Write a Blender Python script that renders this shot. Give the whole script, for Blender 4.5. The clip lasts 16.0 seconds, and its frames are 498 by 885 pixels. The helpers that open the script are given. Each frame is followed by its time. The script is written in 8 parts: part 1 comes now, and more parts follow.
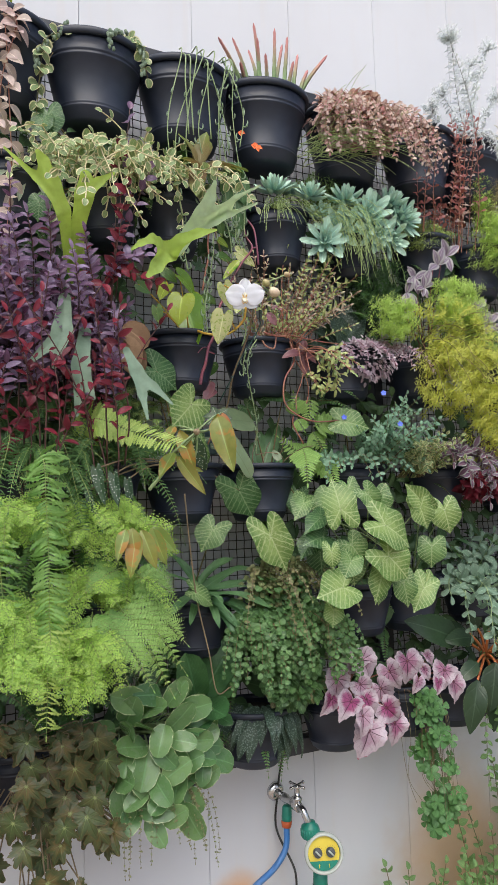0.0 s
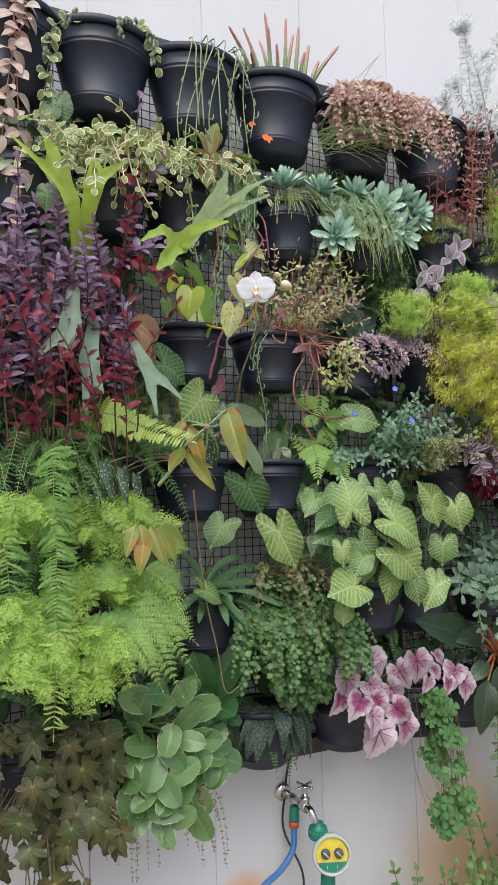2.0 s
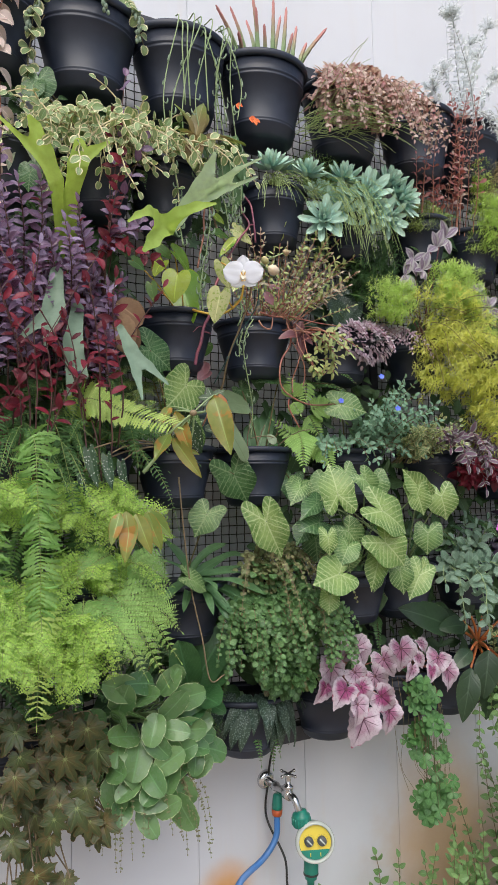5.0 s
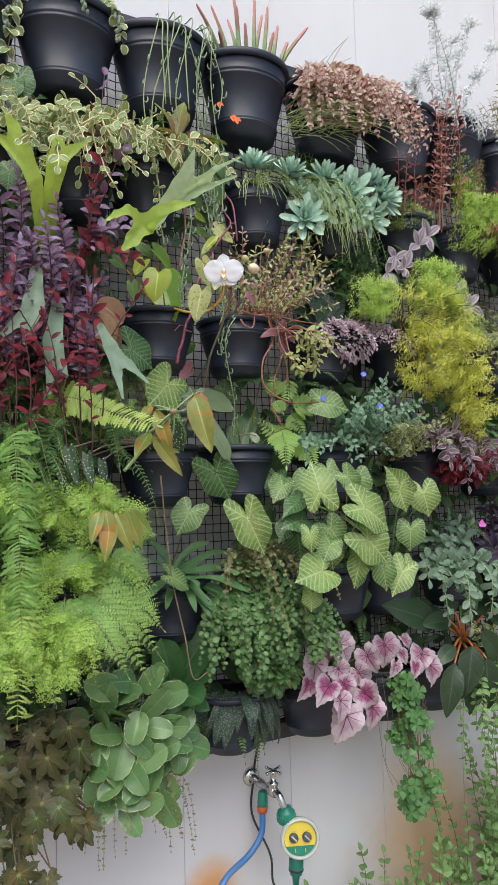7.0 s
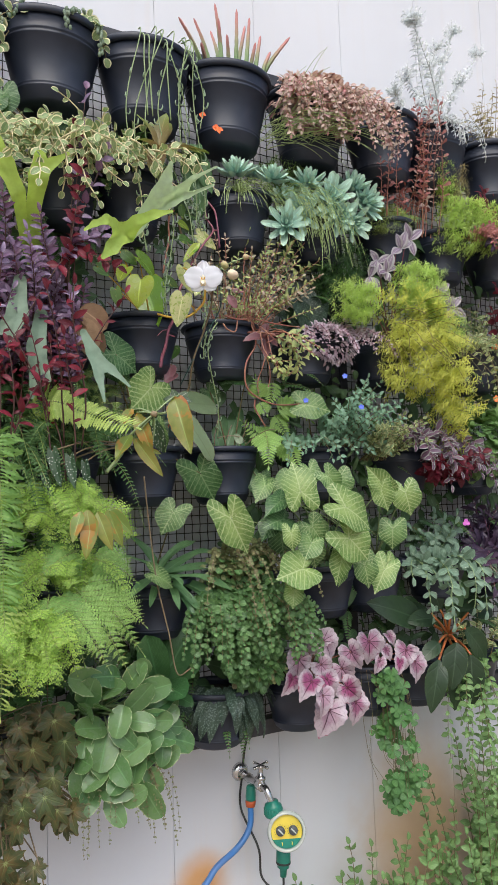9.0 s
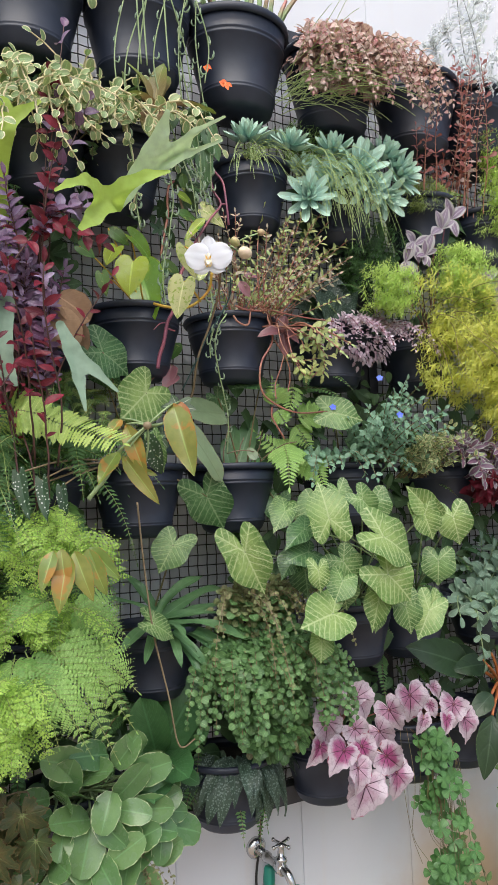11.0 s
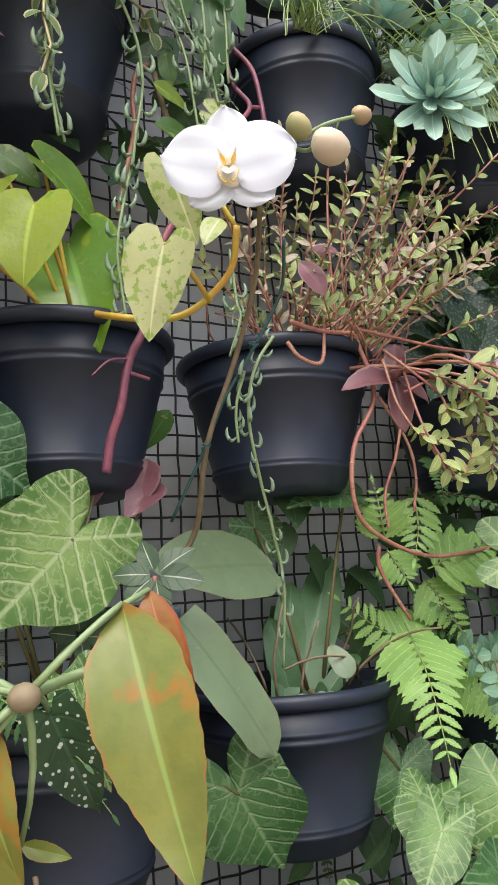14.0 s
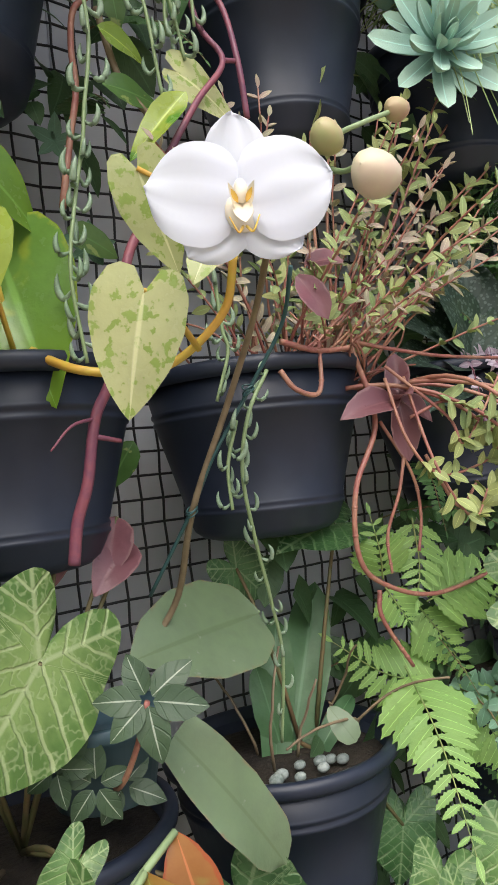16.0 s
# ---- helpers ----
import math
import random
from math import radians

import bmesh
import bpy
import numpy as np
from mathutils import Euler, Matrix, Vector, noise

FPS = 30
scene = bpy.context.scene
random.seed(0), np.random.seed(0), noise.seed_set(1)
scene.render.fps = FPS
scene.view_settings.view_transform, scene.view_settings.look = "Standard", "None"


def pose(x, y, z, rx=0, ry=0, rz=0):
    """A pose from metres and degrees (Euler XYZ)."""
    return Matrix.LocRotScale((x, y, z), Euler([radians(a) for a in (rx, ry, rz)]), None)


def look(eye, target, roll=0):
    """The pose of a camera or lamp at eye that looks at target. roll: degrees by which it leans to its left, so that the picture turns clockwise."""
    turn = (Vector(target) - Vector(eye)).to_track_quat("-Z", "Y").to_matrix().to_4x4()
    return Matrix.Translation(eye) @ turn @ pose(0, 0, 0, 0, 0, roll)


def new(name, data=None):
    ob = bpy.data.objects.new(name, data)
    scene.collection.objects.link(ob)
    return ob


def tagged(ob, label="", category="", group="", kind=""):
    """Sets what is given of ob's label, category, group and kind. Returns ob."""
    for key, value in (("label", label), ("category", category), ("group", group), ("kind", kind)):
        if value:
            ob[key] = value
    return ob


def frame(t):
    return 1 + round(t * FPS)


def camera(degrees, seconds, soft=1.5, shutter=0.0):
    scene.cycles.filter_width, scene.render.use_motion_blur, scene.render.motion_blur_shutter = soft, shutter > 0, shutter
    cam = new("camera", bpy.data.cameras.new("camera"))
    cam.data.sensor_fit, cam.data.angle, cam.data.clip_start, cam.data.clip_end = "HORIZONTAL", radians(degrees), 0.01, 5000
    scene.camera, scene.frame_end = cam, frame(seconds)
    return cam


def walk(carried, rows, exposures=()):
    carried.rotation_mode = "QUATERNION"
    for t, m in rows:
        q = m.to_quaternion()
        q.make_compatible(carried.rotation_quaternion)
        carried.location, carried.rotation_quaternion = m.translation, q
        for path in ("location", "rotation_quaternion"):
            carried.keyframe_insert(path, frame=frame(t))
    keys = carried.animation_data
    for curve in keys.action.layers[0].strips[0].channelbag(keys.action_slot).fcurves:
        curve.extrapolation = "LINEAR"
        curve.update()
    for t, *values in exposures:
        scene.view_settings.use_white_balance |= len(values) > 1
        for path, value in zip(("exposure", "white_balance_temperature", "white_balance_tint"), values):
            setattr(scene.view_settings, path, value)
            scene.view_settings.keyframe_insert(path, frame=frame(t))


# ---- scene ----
# ---- camera ----
cam = camera(37.7, 16.0, 0.75)
PATH = [
    (0, (-1.181, -2.117, 1.526), (-0.265, -0.349, 1.711), -1.6),
    (0.5, (-1.18, -2.112, 1.526), (-0.267, -0.342, 1.71), -1.5),
    (1, (-1.18, -2.106, 1.526), (-0.271, -0.334, 1.709), -1.4),
    (1.5, (-1.186, -2.091, 1.523), (-0.277, -0.319, 1.703), -1.4),
    (2, (-1.186, -2.08, 1.526), (-0.275, -0.309, 1.703), -1.3),
    (2.5, (-1.187, -2.064, 1.525), (-0.271, -0.294, 1.699), -1.4),
    (3, (-1.197, -2.048, 1.525), (-0.27, -0.283, 1.693), -1.3),
    (3.5, (-1.196, -2.046, 1.527), (-0.261, -0.285, 1.686), -1.3),
    (4, (-1.195, -2.045, 1.525), (-0.25, -0.29, 1.678), -1.2),
    (6.5, (-1.181, -2.06, 1.519), (-0.2, -0.323, 1.663), -1.4),
    (7, (-1.171, -2.068, 1.518), (-0.189, -0.332, 1.662), -1.5),
    (7.5, (-1.159, -2.091, 1.513), (-0.18, -0.353, 1.66), -1.5),
    (8, (-1.153, -2.105, 1.51), (-0.173, -0.369, 1.66), -1.7),
    (8.5, (-1.137, -2.124, 1.508), (-0.167, -0.382, 1.66), -1.9),
    (9, (-1.128, -2.149, 1.507), (-0.169, -0.4, 1.66), -1.9),
    (9.5, (-1.118, -2.156, 1.504), (-0.173, -0.4, 1.658), -2.0),
    (9.7, (-1.112, -2.153, 1.506), (-0.174, -0.393, 1.659), -1.9),
    (11.8, (-0.821, -1.513, 1.623), (0.106, 0.247, 1.832), -2.6),
    (12, (-0.784, -1.442, 1.642), (0.11, 0.332, 1.872), -2.2),
    (12.5, (-0.714, -1.249, 1.673), (0.18, 0.519, 1.944), -2.2),
    (13, (-0.668, -1.09, 1.714), (0.24, 0.665, 2.022), -2.2),
    (13.5, (-0.576, -0.969, 1.741), (0.323, 0.784, 2.083), -3.2),
    (14, (-0.544, -0.899, 1.773), (0.345, 0.851, 2.158), -3.8),
    (14.5, (-0.57, -0.843, 1.848), (0.462, 0.838, 2.18), -4.8),
    (15, (-0.562, -0.805, 1.911), (0.522, 0.862, 2.122), -5.5),
    (15.5, (-0.547, -0.776, 1.939), (0.531, 0.903, 2.072), -5.9),
    (16, (-0.539, -0.779, 1.935), (0.54, 0.903, 2.025), -6.0),
]
EXPOSURES = [(0, -0.18), (9.7, -0.13), (11.8, 0.12), (13, 0.2), (14.5, 0.19), (16, 0.07)]
walk(cam, [(t, look(eye, target, roll)) for t, eye, target, roll in PATH], exposures=EXPOSURES)

# ---- sky and light ----
world = bpy.data.worlds.new("overcast_sky")
scene.world = world
world.use_nodes = True
wn = world.node_tree.nodes
sky = wn.new("ShaderNodeTexSky")
sky.sky_type = "NISHITA"
sky.sun_disc = False
sky.sun_elevation = radians(54)
sky.sun_rotation = radians(204)
sky.dust_density = 4.0
wn["Background"].inputs["Strength"].default_value = 0.195
world.node_tree.links.new(sky.outputs[0], wn["Background"].inputs[0])
sun = new("sun", bpy.data.lights.new("sun", "SUN"))
sun.data.energy = 2.6
sun.data.angle = radians(60)
sun.data.color = (0.945, 0.965, 0.965)
sun.matrix_world = look((-1.9, -4.0, 7.4), (0, 0, 1.2))


# ---- mesh helpers ----
class Shape:
    """Collects vertices, faces and leaf coordinates of one mesh."""

    def __init__(self):
        self.v, self.f, self.uv = [], [], []

    def face(self, ids, uvs=None):
        self.f.append(ids)
        self.uv.append(uvs or [(0.3, 0.5)] * len(ids))

    def grid(self, rows, uvrows=None, closed=False):
        """Quads between rows of points, all rows of one length."""
        n0, w = len(self.v), len(rows[0])
        for r in rows:
            self.v.extend(r)
        for i in range(len(rows) - 1):
            for j in range(w if closed else w - 1):
                k = (j + 1) % w
                ids = (n0 + i * w + j, n0 + i * w + k, n0 + (i + 1) * w + k, n0 + (i + 1) * w + j)
                if uvrows:
                    self.face(ids, [uvrows[i][j], uvrows[i][k], uvrows[i + 1][k], uvrows[i + 1][j]])
                else:
                    self.face(ids)
        return n0

    def tube(self, pts, r0, r1=None, sides=5, cap=True):
        """A round stem along pts, from radius r0 to r1."""
        r1 = r0 if r1 is None else r1
        pts = [Vector(p) for p in pts]
        rows, n, side = [], len(pts), Vector((0.31, 0.93, 0.2))
        for i, p in enumerate(pts):
            d = (pts[min(i + 1, n - 1)] - pts[max(i - 1, 0)])
            d = d.normalized() if d.length > 1e-9 else Vector((0, 0, 1))
            a = side - d * side.dot(d)
            if a.length < 1e-3:
                a = d.orthogonal()
            a.normalize()
            side = a
            b = d.cross(a)
            r = r0 + (r1 - r0) * i / max(n - 1, 1)
            rows.append([tuple(p + (a * math.cos(q) + b * math.sin(q)) * r) for q in [2 * math.pi * k / sides for k in range(sides)]])
        n0 = self.grid(rows, [[(0.3, i / max(n - 1, 1))] * sides for i in range(n)], True)
        if cap:
            self.face(tuple(range(n0 + sides - 1, n0 - 1, -1)))
            self.face(tuple(range(n0 + (n - 1) * sides, n0 + n * sides)))

    def turned(self, profile, sides=40, centre=(0, 0, 0), flat=1.0):
        """A body of revolution about z, from (radius, height) pairs; flat squeezes it along y."""
        cx, cy, cz = centre
        rows = [[(cx + r * math.cos(a), cy + flat * r * math.sin(a), cz + h) for a in [2 * math.pi * k / sides for k in range(sides)]] for r, h in profile]
        return self.grid(rows, None, True)

    def box(self, lo, hi):
        x0, y0, z0 = lo
        x1, y1, z1 = hi
        n = len(self.v)
        self.v += [(x0, y0, z0), (x1, y0, z0), (x1, y1, z0), (x0, y1, z0), (x0, y0, z1), (x1, y0, z1), (x1, y1, z1), (x0, y1, z1)]
        for ids in ((3, 2, 1, 0), (4, 5, 6, 7), (0, 1, 5, 4), (1, 2, 6, 5), (2, 3, 7, 6), (3, 0, 4, 7)):
            self.face(tuple(n + i for i in ids))

    def blob(self, c, r, lat=4, lon=6, stretch=(1, 1, 1), m=None):
        rows = []
        for i in range(lat + 1):
            th = math.pi * i / lat
            s, h = max(math.sin(th), 0.02), math.cos(th)
            ring = []
            for k in range(lon):
                p = Vector((r * stretch[0] * s * math.cos(2 * math.pi * k / lon), r * stretch[1] * s * math.sin(2 * math.pi * k / lon), r * stretch[2] * h))
                if m:
                    p = m @ p
                ring.append(tuple(p + Vector(c)))
            rows.append(ring)
        self.grid(rows, [[(0.3, i / lat)] * lon for i in range(lat + 1)], True)

    def mesh(self, name, material, smooth=True):
        me = bpy.data.meshes.new(name)
        me.from_pydata([tuple(p) for p in self.v], [], self.f)
        layer = me.uv_layers.new(name="leaf")
        layer.data.foreach_set("uv", [c for uvs in self.uv for q in uvs for c in q[:2]])
        if self.uv and len(self.uv[0][0]) == 4:
            me.uv_layers.new(name="spread").data.foreach_set("uv", [c for uvs in self.uv for q in uvs for c in q[2:]])
        me.polygons.foreach_set("use_smooth", [smooth] * len(me.polygons))
        me.materials.append(material)
        me.update()
        return me


def part(name, shape, material, parent, label="", smooth=True, m=None, kind=""):
    """One mesh object under a thing or a part. shape: a Shape, or a mesh that is shared."""
    data = shape.mesh(name, material, smooth) if isinstance(shape, Shape) else shape
    ob = new(name, data)
    ob.parent = parent
    if m is not None:
        ob.matrix_basis = m
    return tagged(ob, label, "", "", kind)


def thing(name, place, label, category, group="", kind=""):
    ob = new(name)
    ob.empty_display_size = 0.05
    ob.location = place
    return tagged(ob, label, category, group, kind)


def rnd(a, b):
    return random.uniform(a, b)


def frame_of(base, along, up):
    """Matrix at base whose y runs along and whose z is nearest to up."""
    y = Vector(along).normalized()
    z = Vector(up) - y * Vector(up).dot(y)
    if z.length < 1e-4:
        z = y.orthogonal()
    z.normalize()
    x = y.cross(z)
    m = Matrix((x, y, z)).transposed().to_4x4()
    m.translation = base
    return m


def curve_at(table, s):
    """Straight interpolation in a short table of (s, values...)."""
    for a, b in zip(table, table[1:]):
        if s <= b[0]:
            k = (s - a[0]) / (b[0] - a[0])
            return [p + (q - p) * k for p, q in zip(a[1:], b[1:])]
    return list(table[-1][1:])


# half width and y of the edge, at s along the midrib, all in leaf lengths
OUTLINES = {}
OUTLINES["ovate"] = [(0, 0.01, 0.0), (0.1, 0.14, 0.07), (0.25, 0.27, 0.2), (0.42, 0.31, 0.4), (0.6, 0.27, 0.6), (0.8, 0.16, 0.8), (0.93, 0.06, 0.94), (1, 0.0, 1.0)]
OUTLINES["lance"] = [(0, 0.02, 0.0), (0.2, 0.1, 0.2), (0.4, 0.13, 0.4), (0.6, 0.12, 0.6), (0.8, 0.08, 0.8), (1, 0.0, 1.0)]
OUTLINES["strap"] = [(0, 0.05, 0.0), (0.2, 0.06, 0.2), (0.5, 0.07, 0.5), (0.8, 0.055, 0.8), (0.92, 0.035, 0.92), (1, 0.0, 1.0)]
OUTLINES["oblong"] = [(0, 0.03, 0.0), (0.15, 0.12, 0.13), (0.4, 0.19, 0.4), (0.7, 0.21, 0.7), (0.9, 0.14, 0.92), (1, 0.0, 1.0)]
OUTLINES["round"] = [(0, 0.02, 0.0), (0.08, 0.2, 0.02), (0.25, 0.4, 0.18), (0.5, 0.47, 0.48), (0.75, 0.38, 0.78), (0.92, 0.2, 0.95), (1, 0.0, 1.0)]
OUTLINES["spoon"] = [(0, 0.03, 0.0), (0.2, 0.07, 0.2), (0.45, 0.17, 0.45), (0.7, 0.27, 0.7), (0.88, 0.22, 0.9), (0.96, 0.1, 0.98), (1, 0.0, 1.0)]
OUTLINES["heart"] = [(0, 0.0, 0.0), (0.025, 0.05, -0.13), (0.06, 0.17, -0.2), (0.12, 0.31, -0.14), (0.22, 0.41, 0.04), (0.4, 0.42, 0.28), (0.6, 0.33, 0.55), (0.8, 0.17, 0.8), (0.93, 0.05, 0.95), (1, 0.0, 1.0)]
OUTLINES["arrow"] = [(0, 0.0, 0.0), (0.025, 0.015, -0.2), (0.05, 0.07, -0.36), (0.085, 0.18, -0.40), (0.13, 0.30, -0.28), (0.2, 0.37, -0.08), (0.3, 0.41, 0.12), (0.45, 0.38, 0.33), (0.62, 0.29, 0.55), (0.8, 0.17, 0.78), (0.93, 0.06, 0.94), (1, 0.0, 1.0)]
OUTLINES["fan"] = [(0, 0.02, 0.0), (0.2, 0.2, 0.25), (0.5, 0.45, 0.65), (0.75, 0.42, 0.88), (0.92, 0.2, 0.97), (1, 0.0, 1.0)]
OUTLINES["wing"] = [(0, 0.02, 0.0), (0.04, 0.1, -0.12), (0.12, 0.2, -0.1), (0.3, 0.26, 0.22), (0.55, 0.22, 0.52), (0.8, 0.12, 0.8), (1, 0.0, 1.0)]


def leaf(sh, m, length, kind="ovate", wide=1.0, bend=0.6, fold=0.25, rows=6, cols=1, wave=0.0, teeth=0.0, thick=0.0):
    """A leaf at m, along its y, upper side z. bend: radians by which it droops to the tip; fold: rise of the halves; thick: a fleshy leaf."""
    table = OUTLINES[kind]
    top, uvs, phase = [], [], rnd(0, 6)
    for i in range(rows + 1):
        s = i / rows
        hw, ye = curve_at(table, s)
        hw *= wide
        line, uvl = [], []
        for j in range(-cols, cols + 1):
            k = abs(j) / cols
            sg = 1 if j > 0 else -1
            x = sg * hw * k * length
            y = (s + (ye - s) * k) * length
            if teeth and k == 1 and 0 < i < rows:
                x *= 1 + (teeth if i % 2 else -teeth)
            a = bend * (y / length)
            q = bend if abs(bend) > 1e-3 else 1e-3
            yy, zz = length / q * math.sin(a), -length / q * (1 - math.cos(a))
            up = abs(x) * fold + (wave * length * k * math.sin(phase + 9 * s + sg) if wave else 0)
            line.append((x, yy + up * math.sin(a), zz + up * math.cos(a)))
            uvl.append((0.5 + 0.5 * sg * k, s))
        top.append(line)
        uvs.append(uvl)
    if thick:
        low = [[(x, y - thick * math.sin(bend * i / rows) * 0, z - thick * (1 - abs(2 * uvs[i][j][0] - 1) ** 2) * math.sin(math.pi * min(0.97, 0.12 + 0.85 * i / rows))) for j, (x, y, z) in enumerate(line)] for i, line in enumerate(top)]
        sh.grid([[tuple(m @ Vector(p)) for p in line][::-1] for line in low], [u[::-1] for u in uvs])
    sh.grid([[tuple(m @ Vector(p)) for p in line] for line in top], uvs)


def droop(start, out, length, fall, steps=8, wob=0.01, rise=0.0):
    """A path that leaves start in the direction out and falls by its weight."""
    p, d, pts = Vector(start), Vector(out).normalized(), [Vector(start)]
    d.z += rise
    for i in range(steps):
        d = (d + Vector((rnd(-wob, wob) * 8, rnd(-wob, wob) * 8, -fall))).normalized()
        p = p + d * (length / steps)
        pts.append(p.copy())
    return pts


def along(pts, s):
    k = min(s, 0.9999) * (len(pts) - 1)
    i = int(k)
    return pts[i].lerp(pts[i + 1], k - i), (pts[i + 1] - pts[i]).normalized()


def leafy(sh, pts, n, length, kind, start=0.15, pairs=True, spread=1.0, facing=(0, -1, 0.4), vary=0.3, shrink=0.35, **kw):
    """Leaves along a stem, in pairs or in turn."""
    turn = rnd(0, 6)
    for i in range(n):
        s = start + (1 - start) * (i + rnd(0, 0.5)) / n
        p, d = along(pts, s)
        side = d.orthogonal().normalized()
        for k in range(2 if pairs else 1):
            a = turn + i * (1.571 if pairs else 2.4) + k * math.pi + rnd(-0.3, 0.3)
            out = Matrix.Rotation(a, 3, d) @ side
            way = (out * spread + d * rnd(0.3, 0.8)).normalized()
            up = Vector(facing) + Vector((rnd(-0.5, 0.5), rnd(-0.3, 0.3), rnd(-0.5, 0.5)))
            leaf(sh, frame_of(p, way, up), length * rnd(1 - vary, 1 + vary) * (1 - shrink * s), kind, **kw)
    p, d = along(pts, 1.0)
    leaf(sh, frame_of(p, d, Vector(facing)), length * (1 - shrink), kind, **kw)


# ---- materials ----
def nodes_of(name):
    mat = bpy.data.materials.new(name)
    mat.use_nodes = True
    nt = mat.node_tree
    return mat, nt, nt.nodes, nt.links, nt.nodes["Principled BSDF"]


def node(nt, kind, **values):
    nd = nt.nodes.new(kind)
    for k, v in values.items():
        if k == "blend":
            nd.blend_type = v
        elif k == "op":
            nd.operation = v
        elif k == "data":
            nd.data_type = v
    return nd


def mixed(nt, fac, a, b, blend="MIX"):
    """Colour mix; fac, a and b are sockets or values."""
    nd = nt.nodes.new("ShaderNodeMix")
    nd.data_type, nd.blend_type = "RGBA", blend
    for sock, val in ((nd.inputs[0], fac), (nd.inputs[6], a), (nd.inputs[7], b)):
        if isinstance(val, bpy.types.NodeSocket):
            nt.links.new(val, sock)
        else:
            sock.default_value = val if not isinstance(val, tuple) else (*val[:3], 1)
    return nd.outputs[2]


def calc(nt, op, a, b=0.0, c=0.0, clamp=False):
    nd = nt.nodes.new("ShaderNodeMath")
    nd.operation, nd.use_clamp = op, clamp
    for sock, val in zip(nd.inputs, (a, b, c)):
        if isinstance(val, bpy.types.NodeSocket):
            nt.links.new(val, sock)
        else:
            sock.default_value = val
    return nd.outputs[0]


def ramp(nt, val, lo, hi):
    """0 below lo, 1 above hi."""
    nd = nt.nodes.new("ShaderNodeMapRange")
    nd.interpolation_type = "SMOOTHSTEP"
    nt.links.new(val, nd.inputs[0])
    nd.inputs[1].default_value, nd.inputs[2].default_value = lo, hi
    return nd.outputs[0]


def noise_of(nt, scale, detail=3.0, coords=None, rough=0.55):
    nd = nt.nodes.new("ShaderNodeTexNoise")
    nd.inputs["Scale"].default_value, nd.inputs["Detail"].default_value, nd.inputs["Roughness"].default_value = scale, detail, rough
    if coords is None:
        tc = nt.nodes.new("ShaderNodeTexCoord")
        coords = tc.outputs["Object"]
    nt.links.new(coords, nd.inputs["Vector"])
    return nd.outputs["Fac"]


def bumped(nt, bsdf, height, strength=0.3, distance=0.002):
    nd = nt.nodes.new("ShaderNodeBump")
    nd.inputs["Strength"].default_value, nd.inputs["Distance"].default_value = strength, distance
    nt.links.new(height, nd.inputs["Height"])
    nt.links.new(nd.outputs[0], bsdf.inputs["Normal"])


